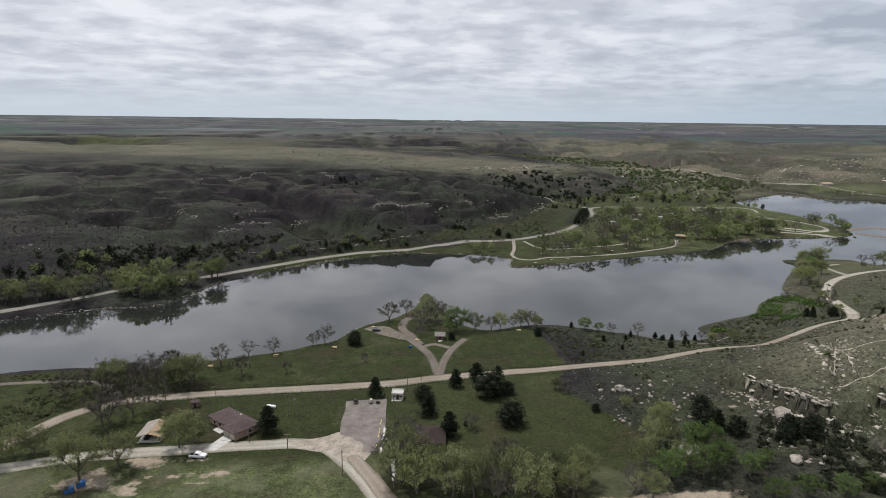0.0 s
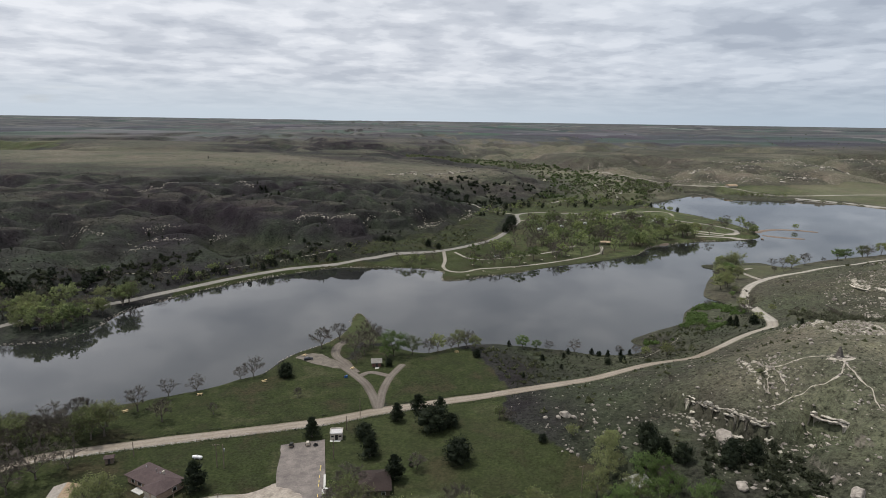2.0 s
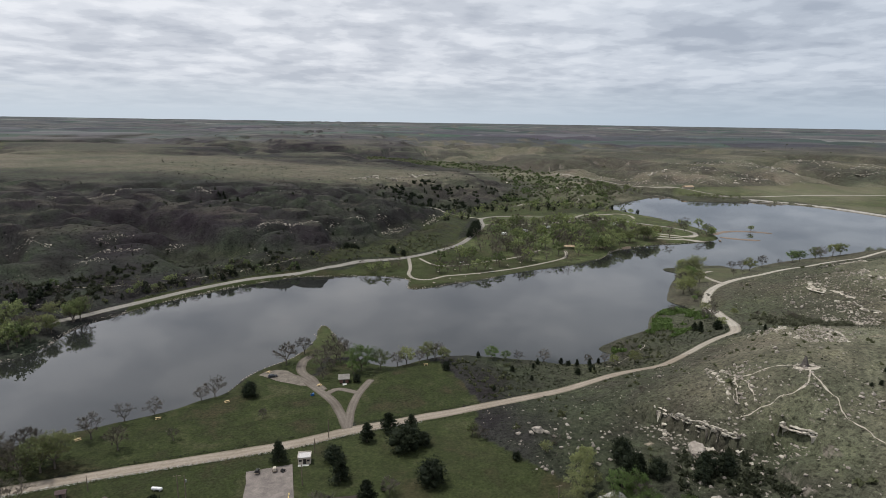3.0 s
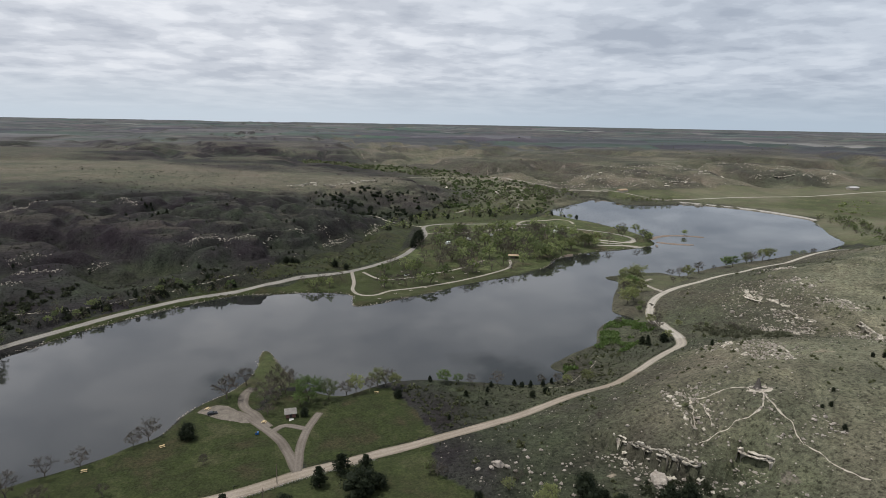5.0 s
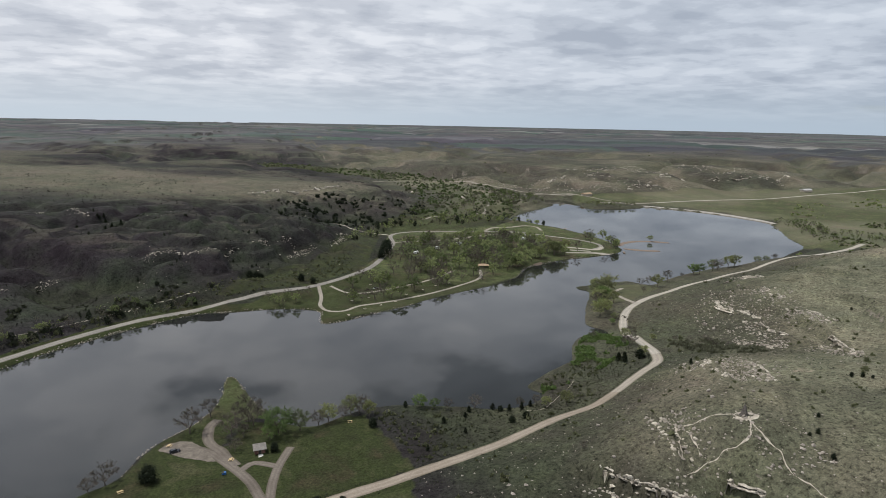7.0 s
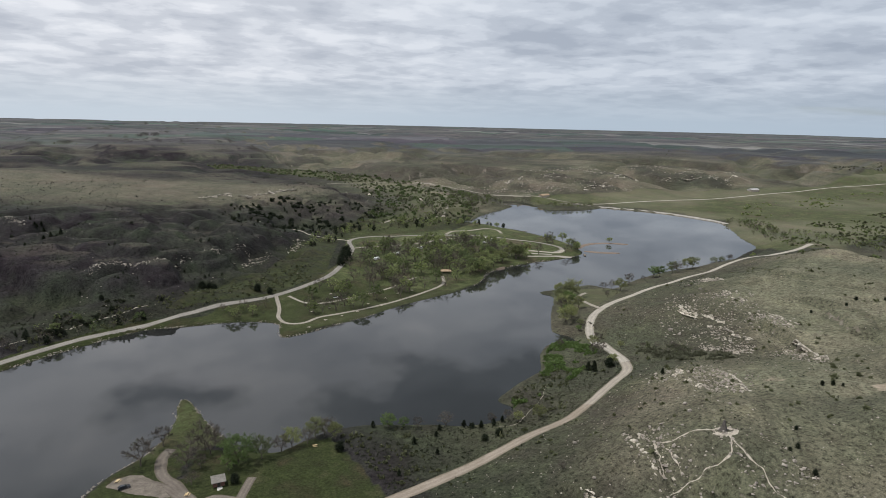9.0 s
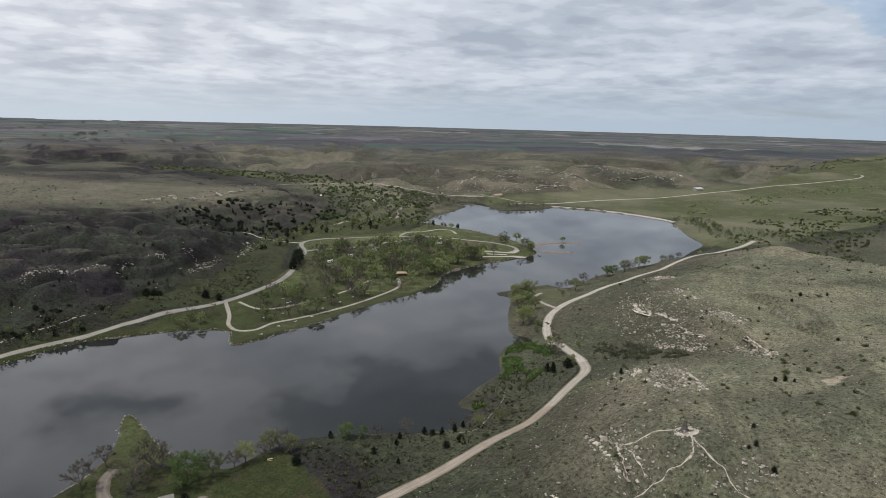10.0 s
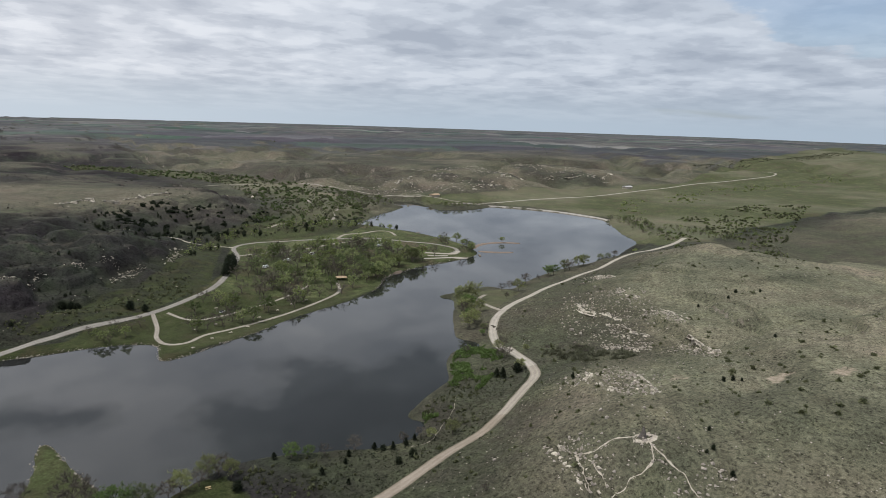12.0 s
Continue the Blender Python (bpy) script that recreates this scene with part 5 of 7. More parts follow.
# grove below the lawn
for i, (a, b) in enumerate([(6, 168), (14, 169), (21, 172), (23, 165), (30, 163), (43, 168), (-10, 172), (-7, 165), (-13, 183), (-12, 189), (-2, 170), (4, 163), (35, 167), (-16, 176), (10, 162), (27, 158), (17, 159), (39, 160), (-14, 168), (-9, 175)]):
    plant(("leafy", "leafy", "bare", "leafy", "leafy", "leafy", "bare")[i % 7], a, b, 12.5 + (i * 5) % 4, "grove below the lawn", wide=0.95)
for kind, a, b, h in [("fresh", 69, 167, 10), ("fresh", 79, 165, 10), ("leafy", 71, 187, 9), ("bare", 58, 162, 9), ("fresh", 91, 162, 7), ("leafy", 66, 179, 8), ("leafy", 75, 172, 9), ("fresh", 85, 169, 8),
        ("juniper", 91, 197, 8), ("juniper", 91, 190, 7), ("cedar", 92, 187, 8), ("juniper", 97, 184, 6), ("juniper", 113, 182, 6.5), ("juniper", 119, 180, 7), ("juniper", 109, 178, 5), ("leafy", 75, 196, 8), ("leafy", 78, 198, 8), ("fresh", 83, 181, 9), ("fresh", 86, 177, 9), ("fresh", 93, 151, 7), ("fresh", 101, 150, 7), ("fresh", 111, 150, 6), ("fresh", 120, 152, 5), ("juniper", 84, 187, 5),
        ("leafy", 76, 189, 7), ("bare", 86, 173, 8), ("leafy", 62, 159, 8), ("fresh", 97, 166, 5), ("bare", 74, 215, 4.5), ("leafy", 69, 212, 4.5), ("juniper", 58, 212, 3), ("bare", 49, 232, 5), ("leafy", 47, 235, 5), ("bare", 51, 230, 4.5)]:
    plant(kind, a, b, h * 1.15, "trees at the foot of the hill")
# the cove and the road bend
for kind, a, b, h in [("leafy", 297, 472, 18), ("bare", 289, 474, 13), ("leafy", 291, 480, 14), ("leafy", 283, 468, 13), ("fresh", 284, 460, 12), ("leafy", 302, 482, 12), ("leafy", 276, 456, 12), ("leafy", 281, 441, 11), ("bare", 270, 448, 11), ("fresh", 262, 431, 10), ("leafy", 254, 420, 14), ("leafy", 262, 424, 12), ("bare", 337, 480, 9), ("bare", 350, 484, 10), ("leafy", 346, 468, 12), ("bare", 377, 492, 12), ("thin", 330, 456, 6), ("bare", 322, 456, 6),
        ("fresh", 419, 505, 12), ("fresh", 425, 503, 12), ("leafy", 447, 509, 13), ("bare", 445, 501, 12), ("leafy", 461, 504, 13), ("leafy", 470, 505, 13), ("bare", 245, 372, 10), ("bare", 232, 353, 8), ("bare", 229, 356, 7), ("leafy", 236, 366, 8),
        ("leafy", 224, 332, 7), ("juniper", 220, 330, 6), ("cedar", 208, 329, 7.5), ("cedar", 207, 333, 6), ("bare", 221, 380, 6), ("leafy", 258, 408, 6), ("bare", 401, 500, 5), ("fresh", 252, 402, 5), ("leafy", 275, 446, 9), ("fresh", 268, 438, 8),
        ("leafy", 150, 298, 8), ("bare", 137, 306, 6), ("leafy", 140, 301, 6), ("juniper", 122, 289, 4), ("juniper", 114, 288, 3.5), ("bare", 119, 236, 4), ("leafy", 286, 462, 10), ("bare", 279, 452, 8), ("cedar", 209, 278, 4),
        ("leafy", 545, 545, 9), ("leafy", 560, 547, 8), ("bare", 575, 549, 9), ("leafy", 247, 352, 5), ("bare", 256, 342, 4.5), ("bare", 262, 336, 4.5), ("bare", 268, 326, 4.5), ("bare", 262, 316, 4.5), ("bare", 270, 332, 4.5)]:
    plant(kind, a, b, h, "trees round the cove")
for a, b, h in [(240, 218, 2.4), (244, 216, 2.4), (246, 213, 1.8), (193, 196, 2.0), (183, 188, 2.2), (179, 188, 1.8), (177, 177, 2.2), (365, 309, 2.2), (384, 299, 2.4), (400, 303, 3), (414, 293, 2.4), (330, 240, 2)]:
    plant("juniper", a, b, h, "low junipers on the grassy hill", "low dark juniper on the open grassy hill", 0.8)
# far shore: camp trees, road trees, wood at the foot of the bluff
grow_in(("distant", "thin", "thin"), [(75, 490), (120, 500), (182, 528), (215, 545), (200, 590), (150, 600), (110, 575), (75, 550)], 36, 10, 14, "camp trees on the point", 3, 4.0)
grow_in(("distant", "leafy", "thin", "distant"), [(215, 545), (250, 560), (300, 602), (350, 616), (372, 635), (340, 640), (290, 625), (240, 590), (205, 570)], 42, 12, 17, "camp trees along the water", 33, 3.0)
grow_in(("distant", "thin", "distant", "thin"), [(130, 590), (205, 575), (240, 595), (300, 630), (350, 640), (350, 690), (300, 715), (215, 703), (180, 690), (150, 630)], 105, 12, 17, "shade trees over the campground", 34, 3.0)
grow_in(("distant", "thin"), [(395, 622), (430, 630), (445, 690), (430, 720), (410, 690)], 16, 9, 14, "trees by the far jetty", 4, 3.0)
grow_in(("faraway", "distant", "evergreen"), [(330, 785), (405, 795), (432, 800), (425, 830), (385, 835), (330, 815)], 20, 6, 10, "trees beside the upper lake", 6, 3.0)
grow_in(("distant", "thin", "distant", "leafy", "thin"), [(-290, 305), (-250, 338), (-200, 362), (-175, 372), (-150, 440), (-175, 430), (-215, 395), (-260, 360), (-300, 330)], 84, 10, 16, "trees along the far road", 7, 4.0)
grow_in(("evergreen", "evergreen", "distant", "cedar", "thin"), [(-330, 330), (-260, 370), (-215, 405), (-170, 440), (-190, 470), (-260, 430), (-340, 390)], 125, 6, 10, "dark wood at the foot of the bluff", 8, 4.0)
for a, b in [(-135, 776), (-128, 765), (-122, 762), (-112, 727), (-107, 723), (-130, 765), (-117, 722), (-125, 770), (-104, 730), (-119, 740)]:
    plant("cedar", a, b, tree_rng.uniform(4, 6.5), "cedars below a rocky knoll")
grow_in(("thin", "distant", "thin", "evergreen"), [(-150, 452), (-112, 478), (-60, 512), (-30, 524), (-32, 536), (-80, 526), (-125, 490), (-165, 455)], 40, 5, 8, "trees beside the far road", 61, 4.0)
grow_in(("grey", "faraway", "evergreen", "grey"), [(-150, 455), (-110, 488), (-60, 520), (-20, 532), (-25, 548), (-75, 538), (-130, 505), (-165, 470)], 44, 3, 6, "brush above the far road", 9, 4.5)
grow_in(("thin", "distant"), [(0, 519), (50, 512), (58, 545), (10, 536)], 9, 6, 9, "trees on the grassy shore", 10, 3.5)
for a, b, h in [(52, 567, 7), (61, 562, 6), (16, 587, 6), (11, 590, 6), (20, 585, 5), (-60, 560, 4), (151, 655, 14), (146, 643, 13), (155, 666, 12), (140, 633, 9), (-165, 505, 4), (-20, 555, 3)]:
    plant("juniper", a, b, h, "dark junipers below the bluff")
grow_in(("evergreen",), [(-320, 480), (-200, 460), (-100, 520), (0, 560), (60, 590), (110, 640), (120, 740), (60, 780), (-100, 760), (-320, 640)], 75, 1.8, 4.2, "scattered junipers on the bluff", 11, 6, 0.48)
grow_in(("evergreen",), [(90, 740), (170, 790), (260, 880), (240, 960), (120, 930), (40, 860)], 70, 3, 6, "cedar breaks in the side valley", 12, 6, 0.42)
grove("valley_wood", "spring woods in the valley behind the camp", ("faraway", "grey", "faraway", "evergreen"), [(118, 690), (165, 735), (200, 790), (330, 800), (390, 830), (360, 890), (240, 860), (150, 780)], 110, 5, 10, 13, 5.0, 0.36)
grove("valley_wood", "pale spring woods along the upper lake", ("faraway", "grey", "faraway"), [(350, 850), (440, 925), (550, 1010), (560, 1080), (480, 1120), (400, 1030), (330, 930)], 140, 6, 11, 36, 5.0, 0.40)
grove("shore_wood", "trees along the far side of the upper lake", ("faraway", "grey", "faraway"), [(600, 950), (640, 935), (690, 945), (705, 965), (620, 990), (612, 1030)], 60, 4, 8, 37, 3.0)
grove("shore_wood", "trees at the foot of the dam", ("faraway", "grey"), [(690, 590), (720, 640), (770, 690), (800, 740), (830, 760), (830, 690), (760, 620), (710, 575)], 70, 5, 9, 38, 3.0)

grove("shore_wood", "budding trees along the creek at the lake's end", ("faraway", "grey", "faraway"), [(795, 765), (805, 720), (795, 650), (800, 590), (800, 530), (775, 470), (730, 420), (700, 410), (735, 490), (750, 560), (748, 620), (765, 690), (788, 740)], 110, 4, 8, 39, 3.0)

# ---- what nobody could count: far woods, brush, stones ----
def tuft_cloud(name, label, points, sizes, material, seed, blades, category, flat=0.6):
    """Many small leafy clumps in one mesh."""
    rng = np.random.RandomState(seed)
    n = len(points)
    z = ground_z(points[:, 0], points[:, 1])
    centre = np.column_stack([points, z])
    v = np.empty((n, blades, 3, 3))
    for b in range(blades):
        out = rng.normal(0, 1, (n, 3)) * [1, 1, flat]
        out /= np.linalg.norm(out, axis=1)[:, None] + 1e-6
        out[:, 2] = np.abs(out[:, 2])
        p = centre + out * sizes[:, None] * rng.uniform(0.25, 0.6, (n, 1)) + [0, 0, 0.0]
        for c in range(3):
            v[:, b, c] = p + rng.normal(0, 0.34, (n, 3)) * sizes[:, None]
        v[:, b, 2, 2] += 0.25 * sizes
    v = v.reshape(-1, 3)
    me_ = bpy.data.meshes.new(name)
    me_.from_pydata(v.tolist(), [], np.arange(len(v)).reshape(-1, 3).tolist())
    me_.materials.append(material)
    return tagged(new(name, me_), label, category, kind="stuff")


def scattered(outline, count, seed, clear=5.0, dense=0.0, size=40.0, wet=2.0):
    rng = np.random.RandomState(seed)
    outline = area(outline)
    lo, hi = outline.min(0), outline.max(0)
    p = rng.uniform(lo, hi, (count * 5, 2))
    keep = inside(p[:, 0], p[:, 1], outline) & (fbm(p[:, 0], p[:, 1], size, 3, seed) > dense)
    p = p[keep]
    far_ = shore_distance(p[:, 0], p[:, 1]) > wet
    for line in (MAIN_ROAD, NORTH_ROAD, SHORE_LOOP, SOUTH_ROAD, FORK_WEST, FORK_EAST):
        far_ &= line_distance(p[:, 0], p[:, 1], line, False, 20) > clear
    for patch in (LAWN_WEST, LAWN_EAST, LAWN_HOUSE, LAWN_SOUTH, LAWN_POINT):
        far_ &= ~inside(p[:, 0], p[:, 1], patch)
    return p[far_][:count]


def sizes_of(p, low, high, seed):
    return low + (high - low) * np.random.RandomState(seed).uniform(0, 1, len(p)) ** 2


HILL = [(50, 262), (60, 215), (75, 190), (90, 150), (260, 130), (420, 200), (560, 330), (600, 480), (450, 470), (300, 425), (245, 350), (215, 312), (150, 284)]
p = scattered(HILL, 34000, 1, 4.5, 0.24)
p = p[(ground_z(p[:, 0], p[:, 1]) < 28) | (np.arange(len(p)) % 2 == 0)]
tuft_cloud("sagebrush", "low grey-green brush dotted over the rocky hill", p, sizes_of(p, 0.16, 0.62, 1), SAGE_LEAF, 1, 5, "brush")
p = scattered(HILL, 260, 2, 5, 0.5)
tuft_cloud("sagebrush", "knee-high dark shrubs on the rocky hill", p, sizes_of(p, 0.9, 2.0, 2), OLIVE_LEAF, 2, 34, "brush")
p = scattered([(60, 268), (125, 282), (170, 296), (215, 322), (240, 362), (225, 380), (195, 355), (150, 325), (140, 308), (95, 315), (55, 325)], 2600, 3, 5, 0.3)
tuft_cloud("sagebrush", "grey brush on the slope above the shore", p, sizes_of(p, 0.25, 0.9, 3), SAGE_LEAF, 3, 7, "brush")
BLUFF = [(-340, 345), (-260, 375), (-160, 450), (-100, 500), (-20, 545), (70, 575), (120, 640), (140, 760), (60, 830), (-120, 800), (-400, 700)]
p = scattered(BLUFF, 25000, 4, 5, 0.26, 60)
tuft_cloud("sagebrush", "brush covering the bluff across the lake, darkened for cloud shade", p, sizes_of(p, 0.4, 1.25, 4), SHADED_BRUSH_LEAF, 4, 5, "brush")
p = scattered([(60, 800), (400, 870), (560, 1060), (640, 1150), (500, 1500), (100, 1500), (-500, 1000), (-300, 760)], 2600, 5, 5, 0.50, 120)
tuft_cloud("sagebrush", "brush over the distant bluffs, darkened for cloud shade", p, sizes_of(p, 0.6, 2.0, 5), SHADED_BRUSH_LEAF, 5, 6, "brush")
p = scattered([(190, 790), (330, 815), (420, 900), (500, 1000), (540, 1110), (500, 1260), (460, 1400), (380, 1540), (250, 1690), (60, 1830), (20, 1760), (180, 1590), (290, 1440), (340, 1300), (330, 1180), (300, 1000)], 620, 6, 6, 0.40, 90)
tuft_cloud("far_wood", "pale spring woods along the side valley", p, sizes_of(p, 2.0, 4.6, 6), CAMP_LEAF, 6, 40, "woods", 0.9)
p = scattered([(190, 790), (330, 815), (420, 900), (500, 1000), (540, 1110), (500, 1260), (460, 1400), (380, 1540), (250, 1690), (60, 1830), (20, 1760), (180, 1590), (290, 1440), (340, 1300), (330, 1180), (300, 1000)], 700, 66, 6, 0.38, 90)
tuft_cloud("far_wood", "grey leafless woods along the side valley", p, sizes_of(p, 1.8, 4.2, 66), BUD_LEAF, 66, 40, "woods", 0.9)
p = scattered([(100, 760), (190, 800), (300, 900), (290, 960), (150, 950), (40, 880)], 130, 7, 6, 0.45, 70)
tuft_cloud("far_wood", "dark cedars in the side valley", p, sizes_of(p, 2.5, 5.0, 7), CEDAR_LEAF, 7, 40, "woods", 1.0)
p = scattered([(600, 540), (720, 600), (800, 720), (1000, 780), (1500, 860), (2200, 900), (2200, 980), (1400, 930), (1000, 880), (830, 800), (720, 620)], 620, 8, 6, 0.48, 60)
tuft_cloud("far_wood", "brushy trees along the creek below the dam", p, sizes_of(p, 1.4, 4.2, 8), CAMP_LEAF, 8, 30, "woods", 0.8)
p = scattered([(560, 400), (700, 420), (900, 500), (1300, 650), (1200, 720), (850, 680), (700, 580), (620, 500)], 900, 9, 6, 0.44, 55)
tuft_cloud("far_wood", "grey-green thicket in the draw behind the hill", p[::2], sizes_of(p[::2], 1.2, 3.4, 69), CAMP_LEAF, 69, 30, "woods", 0.8)
tuft_cloud("far_wood", "grey-green thicket in the draw behind the hill", p[1::2], sizes_of(p[1::2], 1.4, 3.6, 9), OLIVE_LEAF, 9, 34, "woods", 0.8)
p = scattered([(-1500, 1300), (2500, 1200), (2600, 2600), (-1200, 2600)], 420, 10, 6, 0.60, 230)
tuft_cloud("far_wood", "scattered trees and hedges on the plains", p, sizes_of(p, 1.5, 4.0, 10), OLIVE_LEAF, 10, 14, "woods", 0.6)
p = scattered([(1900, 1250), (2600, 1180), (3300, 1240), (3300, 1310), (2600, 1270), (1900, 1330)], 520, 68, 6, 0.36, 160)
tuft_cloud("far_wood", "dark belt of trees along a distant creek", p, sizes_of(p, 2.0, 5.0, 68), BUD_LEAF, 68, 22, "woods", 0.8)
p = scattered([(145, 318), (160, 336), (190, 352), (200, 368), (215, 384), (232, 392), (245, 385), (238, 362), (215, 340), (180, 322)], 700, 30, 6, 0.45, 22, 0.5)
tuft_cloud("shore_brush", "bright green brush along the cove", p, sizes_of(p, 0.8, 2.2, 30), FRESH_LEAF, 30, 26, "brush")
p = scattered([(-20, 535), (60, 556), (100, 590), (120, 640), (60, 600), (-60, 540), (-160, 460), (-230, 400), (-230, 385), (-160, 440)], 700, 31, 4.5, 0.4, 30, 0.5)
tuft_cloud("shore_brush", "green brush beside the far road", p, sizes_of(p, 0.8, 2.4, 31), OLIVE_LEAF, 31, 24, "brush")
p = scattered([(-200, 250), (-150, 258), (-120, 262), (-108, 240), (-140, 226), (-155, 205), (-175, 200), (-230, 210)], 900, 32, 4.5, 0.35, 20, 0.5)
tuft_cloud("shore_brush", "tangled green brush by the shore", p, sizes_of(p, 0.4, 1.5, 32), OLIVE_LEAF, 32, 20, "brush")
p = scattered([(250, 345), (264, 338), (278, 326), (278, 300), (272, 286), (258, 286), (250, 300), (248, 320)], 170, 41, 4, 0.40, 16)
tuft_cloud("sagebrush", "bare grey-brown thicket in the hill's draw", p, sizes_of(p, 1.2, 2.8, 41), BUD_LEAF, 41, 40, "brush", 0.8)
p = scattered([(95, 160), (105, 190), (118, 198), (132, 190), (136, 165), (128, 150), (112, 150)], 250, 42, 4, 0.40, 14)
tuft_cloud("sagebrush", "dark shrubs between the fallen boulders", p, sizes_of(p, 0.7, 2.2, 42), SAGE_LEAF, 42, 34, "brush", 0.8)
p = scattered([(60, 268), (125, 282), (170, 296), (215, 322), (195, 355), (150, 325), (140, 308), (95, 315), (55, 325)], 260, 43, 5, 0.45, 18)
tuft_cloud("sagebrush", "olive shrubs above the shore", p, sizes_of(p, 0.6, 1.7, 43), OLIVE_LEAF, 43, 26, "brush", 0.7)
p = scattered([(-330, 350), (-230, 400), (-150, 460), (-60, 528), (-40, 560), (-120, 540), (-220, 460), (-330, 420)], 900, 44, 4.5, 0.42, 26)
tuft_cloud("sagebrush", "dark thickets at the foot of the bluff", p, sizes_of(p, 1.0, 3.2, 44), SAGE_LEAF, 44, 30, "brush", 0.8)
side_line = even(MAIN_ROAD, 0.5)
side_line = side_line[(side_line[:, 0] > -112) & (side_line[:, 0] < 235)]
turn_ = np.gradient(side_line, axis=0)
turn_ /= np.hypot(*turn_.T)[:, None]
rng = np.random.RandomState(3)
p = np.concatenate([side_line + np.stack([-turn_[:, 1], turn_[:, 0]], 1) * rng.uniform(3.6, 5.2, (len(side_line), 1)), (side_line - np.stack([-turn_[:, 1], turn_[:, 0]], 1) * rng.uniform(3.6, 4.8, (len(side_line), 1)))[::3]])
p = p[line_distance(p[:, 0], p[:, 1], FORK_WEST, False, 20) > 6]
p = p[rng.uniform(0, 1, len(p)) < 0.75]
tuft_cloud("verge_grass", "rank dark grass along the road verge", p, sizes_of(p, 0.25, 0.8, 40), SAGE_LEAF, 40, 8, "grass")

# ---- rocks ----
def boulder_mesh(name, seed, detail, material):
    """A weathered block: a ball cut by a few flat faces, with a rough skin."""
    rng = random.Random(seed)
    bm = bmesh.new()
    bmesh.ops.create_icosphere(bm, subdivisions=detail, radius=1.0)
    cuts = [(Vector((rng.gauss(0, 1), rng.gauss(0, 1), rng.gauss(0.1, 0.7))).normalized(), rng.uniform(0.55, 0.85)) for _ in range(9)]
    for v in bm.verts:
        p = v.co.copy()
        for n, d in cuts:
            over = p.dot(n) - d
            if over > 0:
                p -= n * over * 0.92
        p *= 1 + 0.17 * noise.noise(p * 2.3 + Vector((seed, 0, 0))) + 0.10 * noise.noise(p * 5.1) + 0.05 * noise.noise(p * 11.0)
        v.co = Vector((p.x, p.y, max(p.z, -0.55)))
    me_ = bpy.data.meshes.new(name)
    bm.to_mesh(me_)
    bm.free()
    me_.materials.append(material)
    return me_


BOULDERS = [boulder_mesh("boulder", s, 3, LIMESTONE) for s in range(5)]
ROCKS = [boulder_mesh("boulder", 20 + s, 2, LIMESTONE) for s in range(5)]
rock_rng = random.Random(9)


def boulder(x, y, size, squat=0.6, label="pale weathered limestone boulder on the slope", group="boulders on the rocky hill"):
    ob = tagged(new("boulder", rock_rng.choice(BOULDERS if size > 3 else ROCKS)), label, "boulder", group)
    ob.matrix_basis = Matrix.Translation((x, y, float(ground_z(x, y)) + size * 0.12)) @ Euler((rock_rng.uniform(-0.2, 0.2), rock_rng.uniform(-0.2, 0.2), rock_rng.uniform(0, 6.28))).to_matrix().to_4x4() \
        @ Matrix.Diagonal((size / 2, size / 2 * rock_rng.uniform(0.65, 0.95), size / 2 * squat, 1))
    return ob


for a, b, s in [(118, 194, 8.5), (117, 183, 6.4), (107, 167, 4.6), (134, 154, 6.2), (126, 157, 4.2), (112, 198, 2.4), (83, 198, 2.2), (72, 228, 5.0), (69, 227.5, 2.6), (74.5, 225, 3.0), (76, 221, 2.2), (75, 212, 2.0),
        (66, 203, 2.0), (67.5, 201, 1.8), (65, 235, 2.0), (78, 205, 1.6), (64, 229, 2.4), (71, 231, 2.0), (78, 226, 1.8), (80, 219, 1.6), (62, 221, 1.2), (86, 209, 1.8), (90, 203, 1.6), (84, 214, 1.5),
        (291, 354, 4.2), (291, 346, 3.4), (296, 368, 2.2), (304, 362, 2.0), (281, 348, 2.0), (379, 424, 3.2), (368, 402, 3.4), (340, 408, 2.2), (352, 414, 2.0), (180, 236, 2.8), (174, 228, 2.4), (136, 251, 2.2),
        (123, 222, 2.0), (188, 221, 2.0), (130, 170, 1.8), (138, 168, 1.6), (146, 165, 2.0), (110, 187, 1.6), (104, 178, 1.4), (122, 176, 1.5), (128, 181, 1.3), (152, 172, 1.5), (144, 158, 1.8), (100, 190, 2.2), (96, 196, 1.8)]:
    boulder(a, b, s)

SLABS = []
for s in range(7):
    sr = random.Random(40 + s)
    sh = Shape()
    nx, ny = 6, 3
    bite = [sr.uniform(0.62, 1.12) for _ in range(nx + 1)]
    top = [[(-0.5 + i / nx + sr.uniform(-0.05, 0.05), (-0.5 + j / ny) * bite[i] + sr.uniform(-0.06, 0.06), 0.5 - (0.16 if j == 0 else 0.0) + sr.uniform(-0.14, 0.07)) for i in range(nx + 1)] for j in range(ny + 1)]
    low = [[(x_ * 0.94 + sr.uniform(-0.03, 0.03), y_ * 0.80 + 0.08 + sr.uniform(-0.04, 0.04), -0.5) for x_, y_, _ in row] for row in top]
    for j in range(ny):
        for i in range(nx):
            sh.face(top[j][i], top[j][i + 1], top[j + 1][i + 1], top[j + 1][i])
    rim = lambda g: [g[0][i] for i in range(nx + 1)] + [g[j][nx] for j in range(1, ny + 1)] + [g[ny][i] for i in range(nx - 1, -1, -1)] + [g[j][0] for j in range(ny - 1, 0, -1)]
    a_, b_ = rim(top), rim(low)
    for i in range(len(a_)):
        sh.face(b_[i], b_[(i + 1) % len(a_)], a_[(i + 1) % len(a_)], a_[i])
    SLABS.append(sh.mesh("slab", LEDGE_STONE))
LEDGE_LINES = []


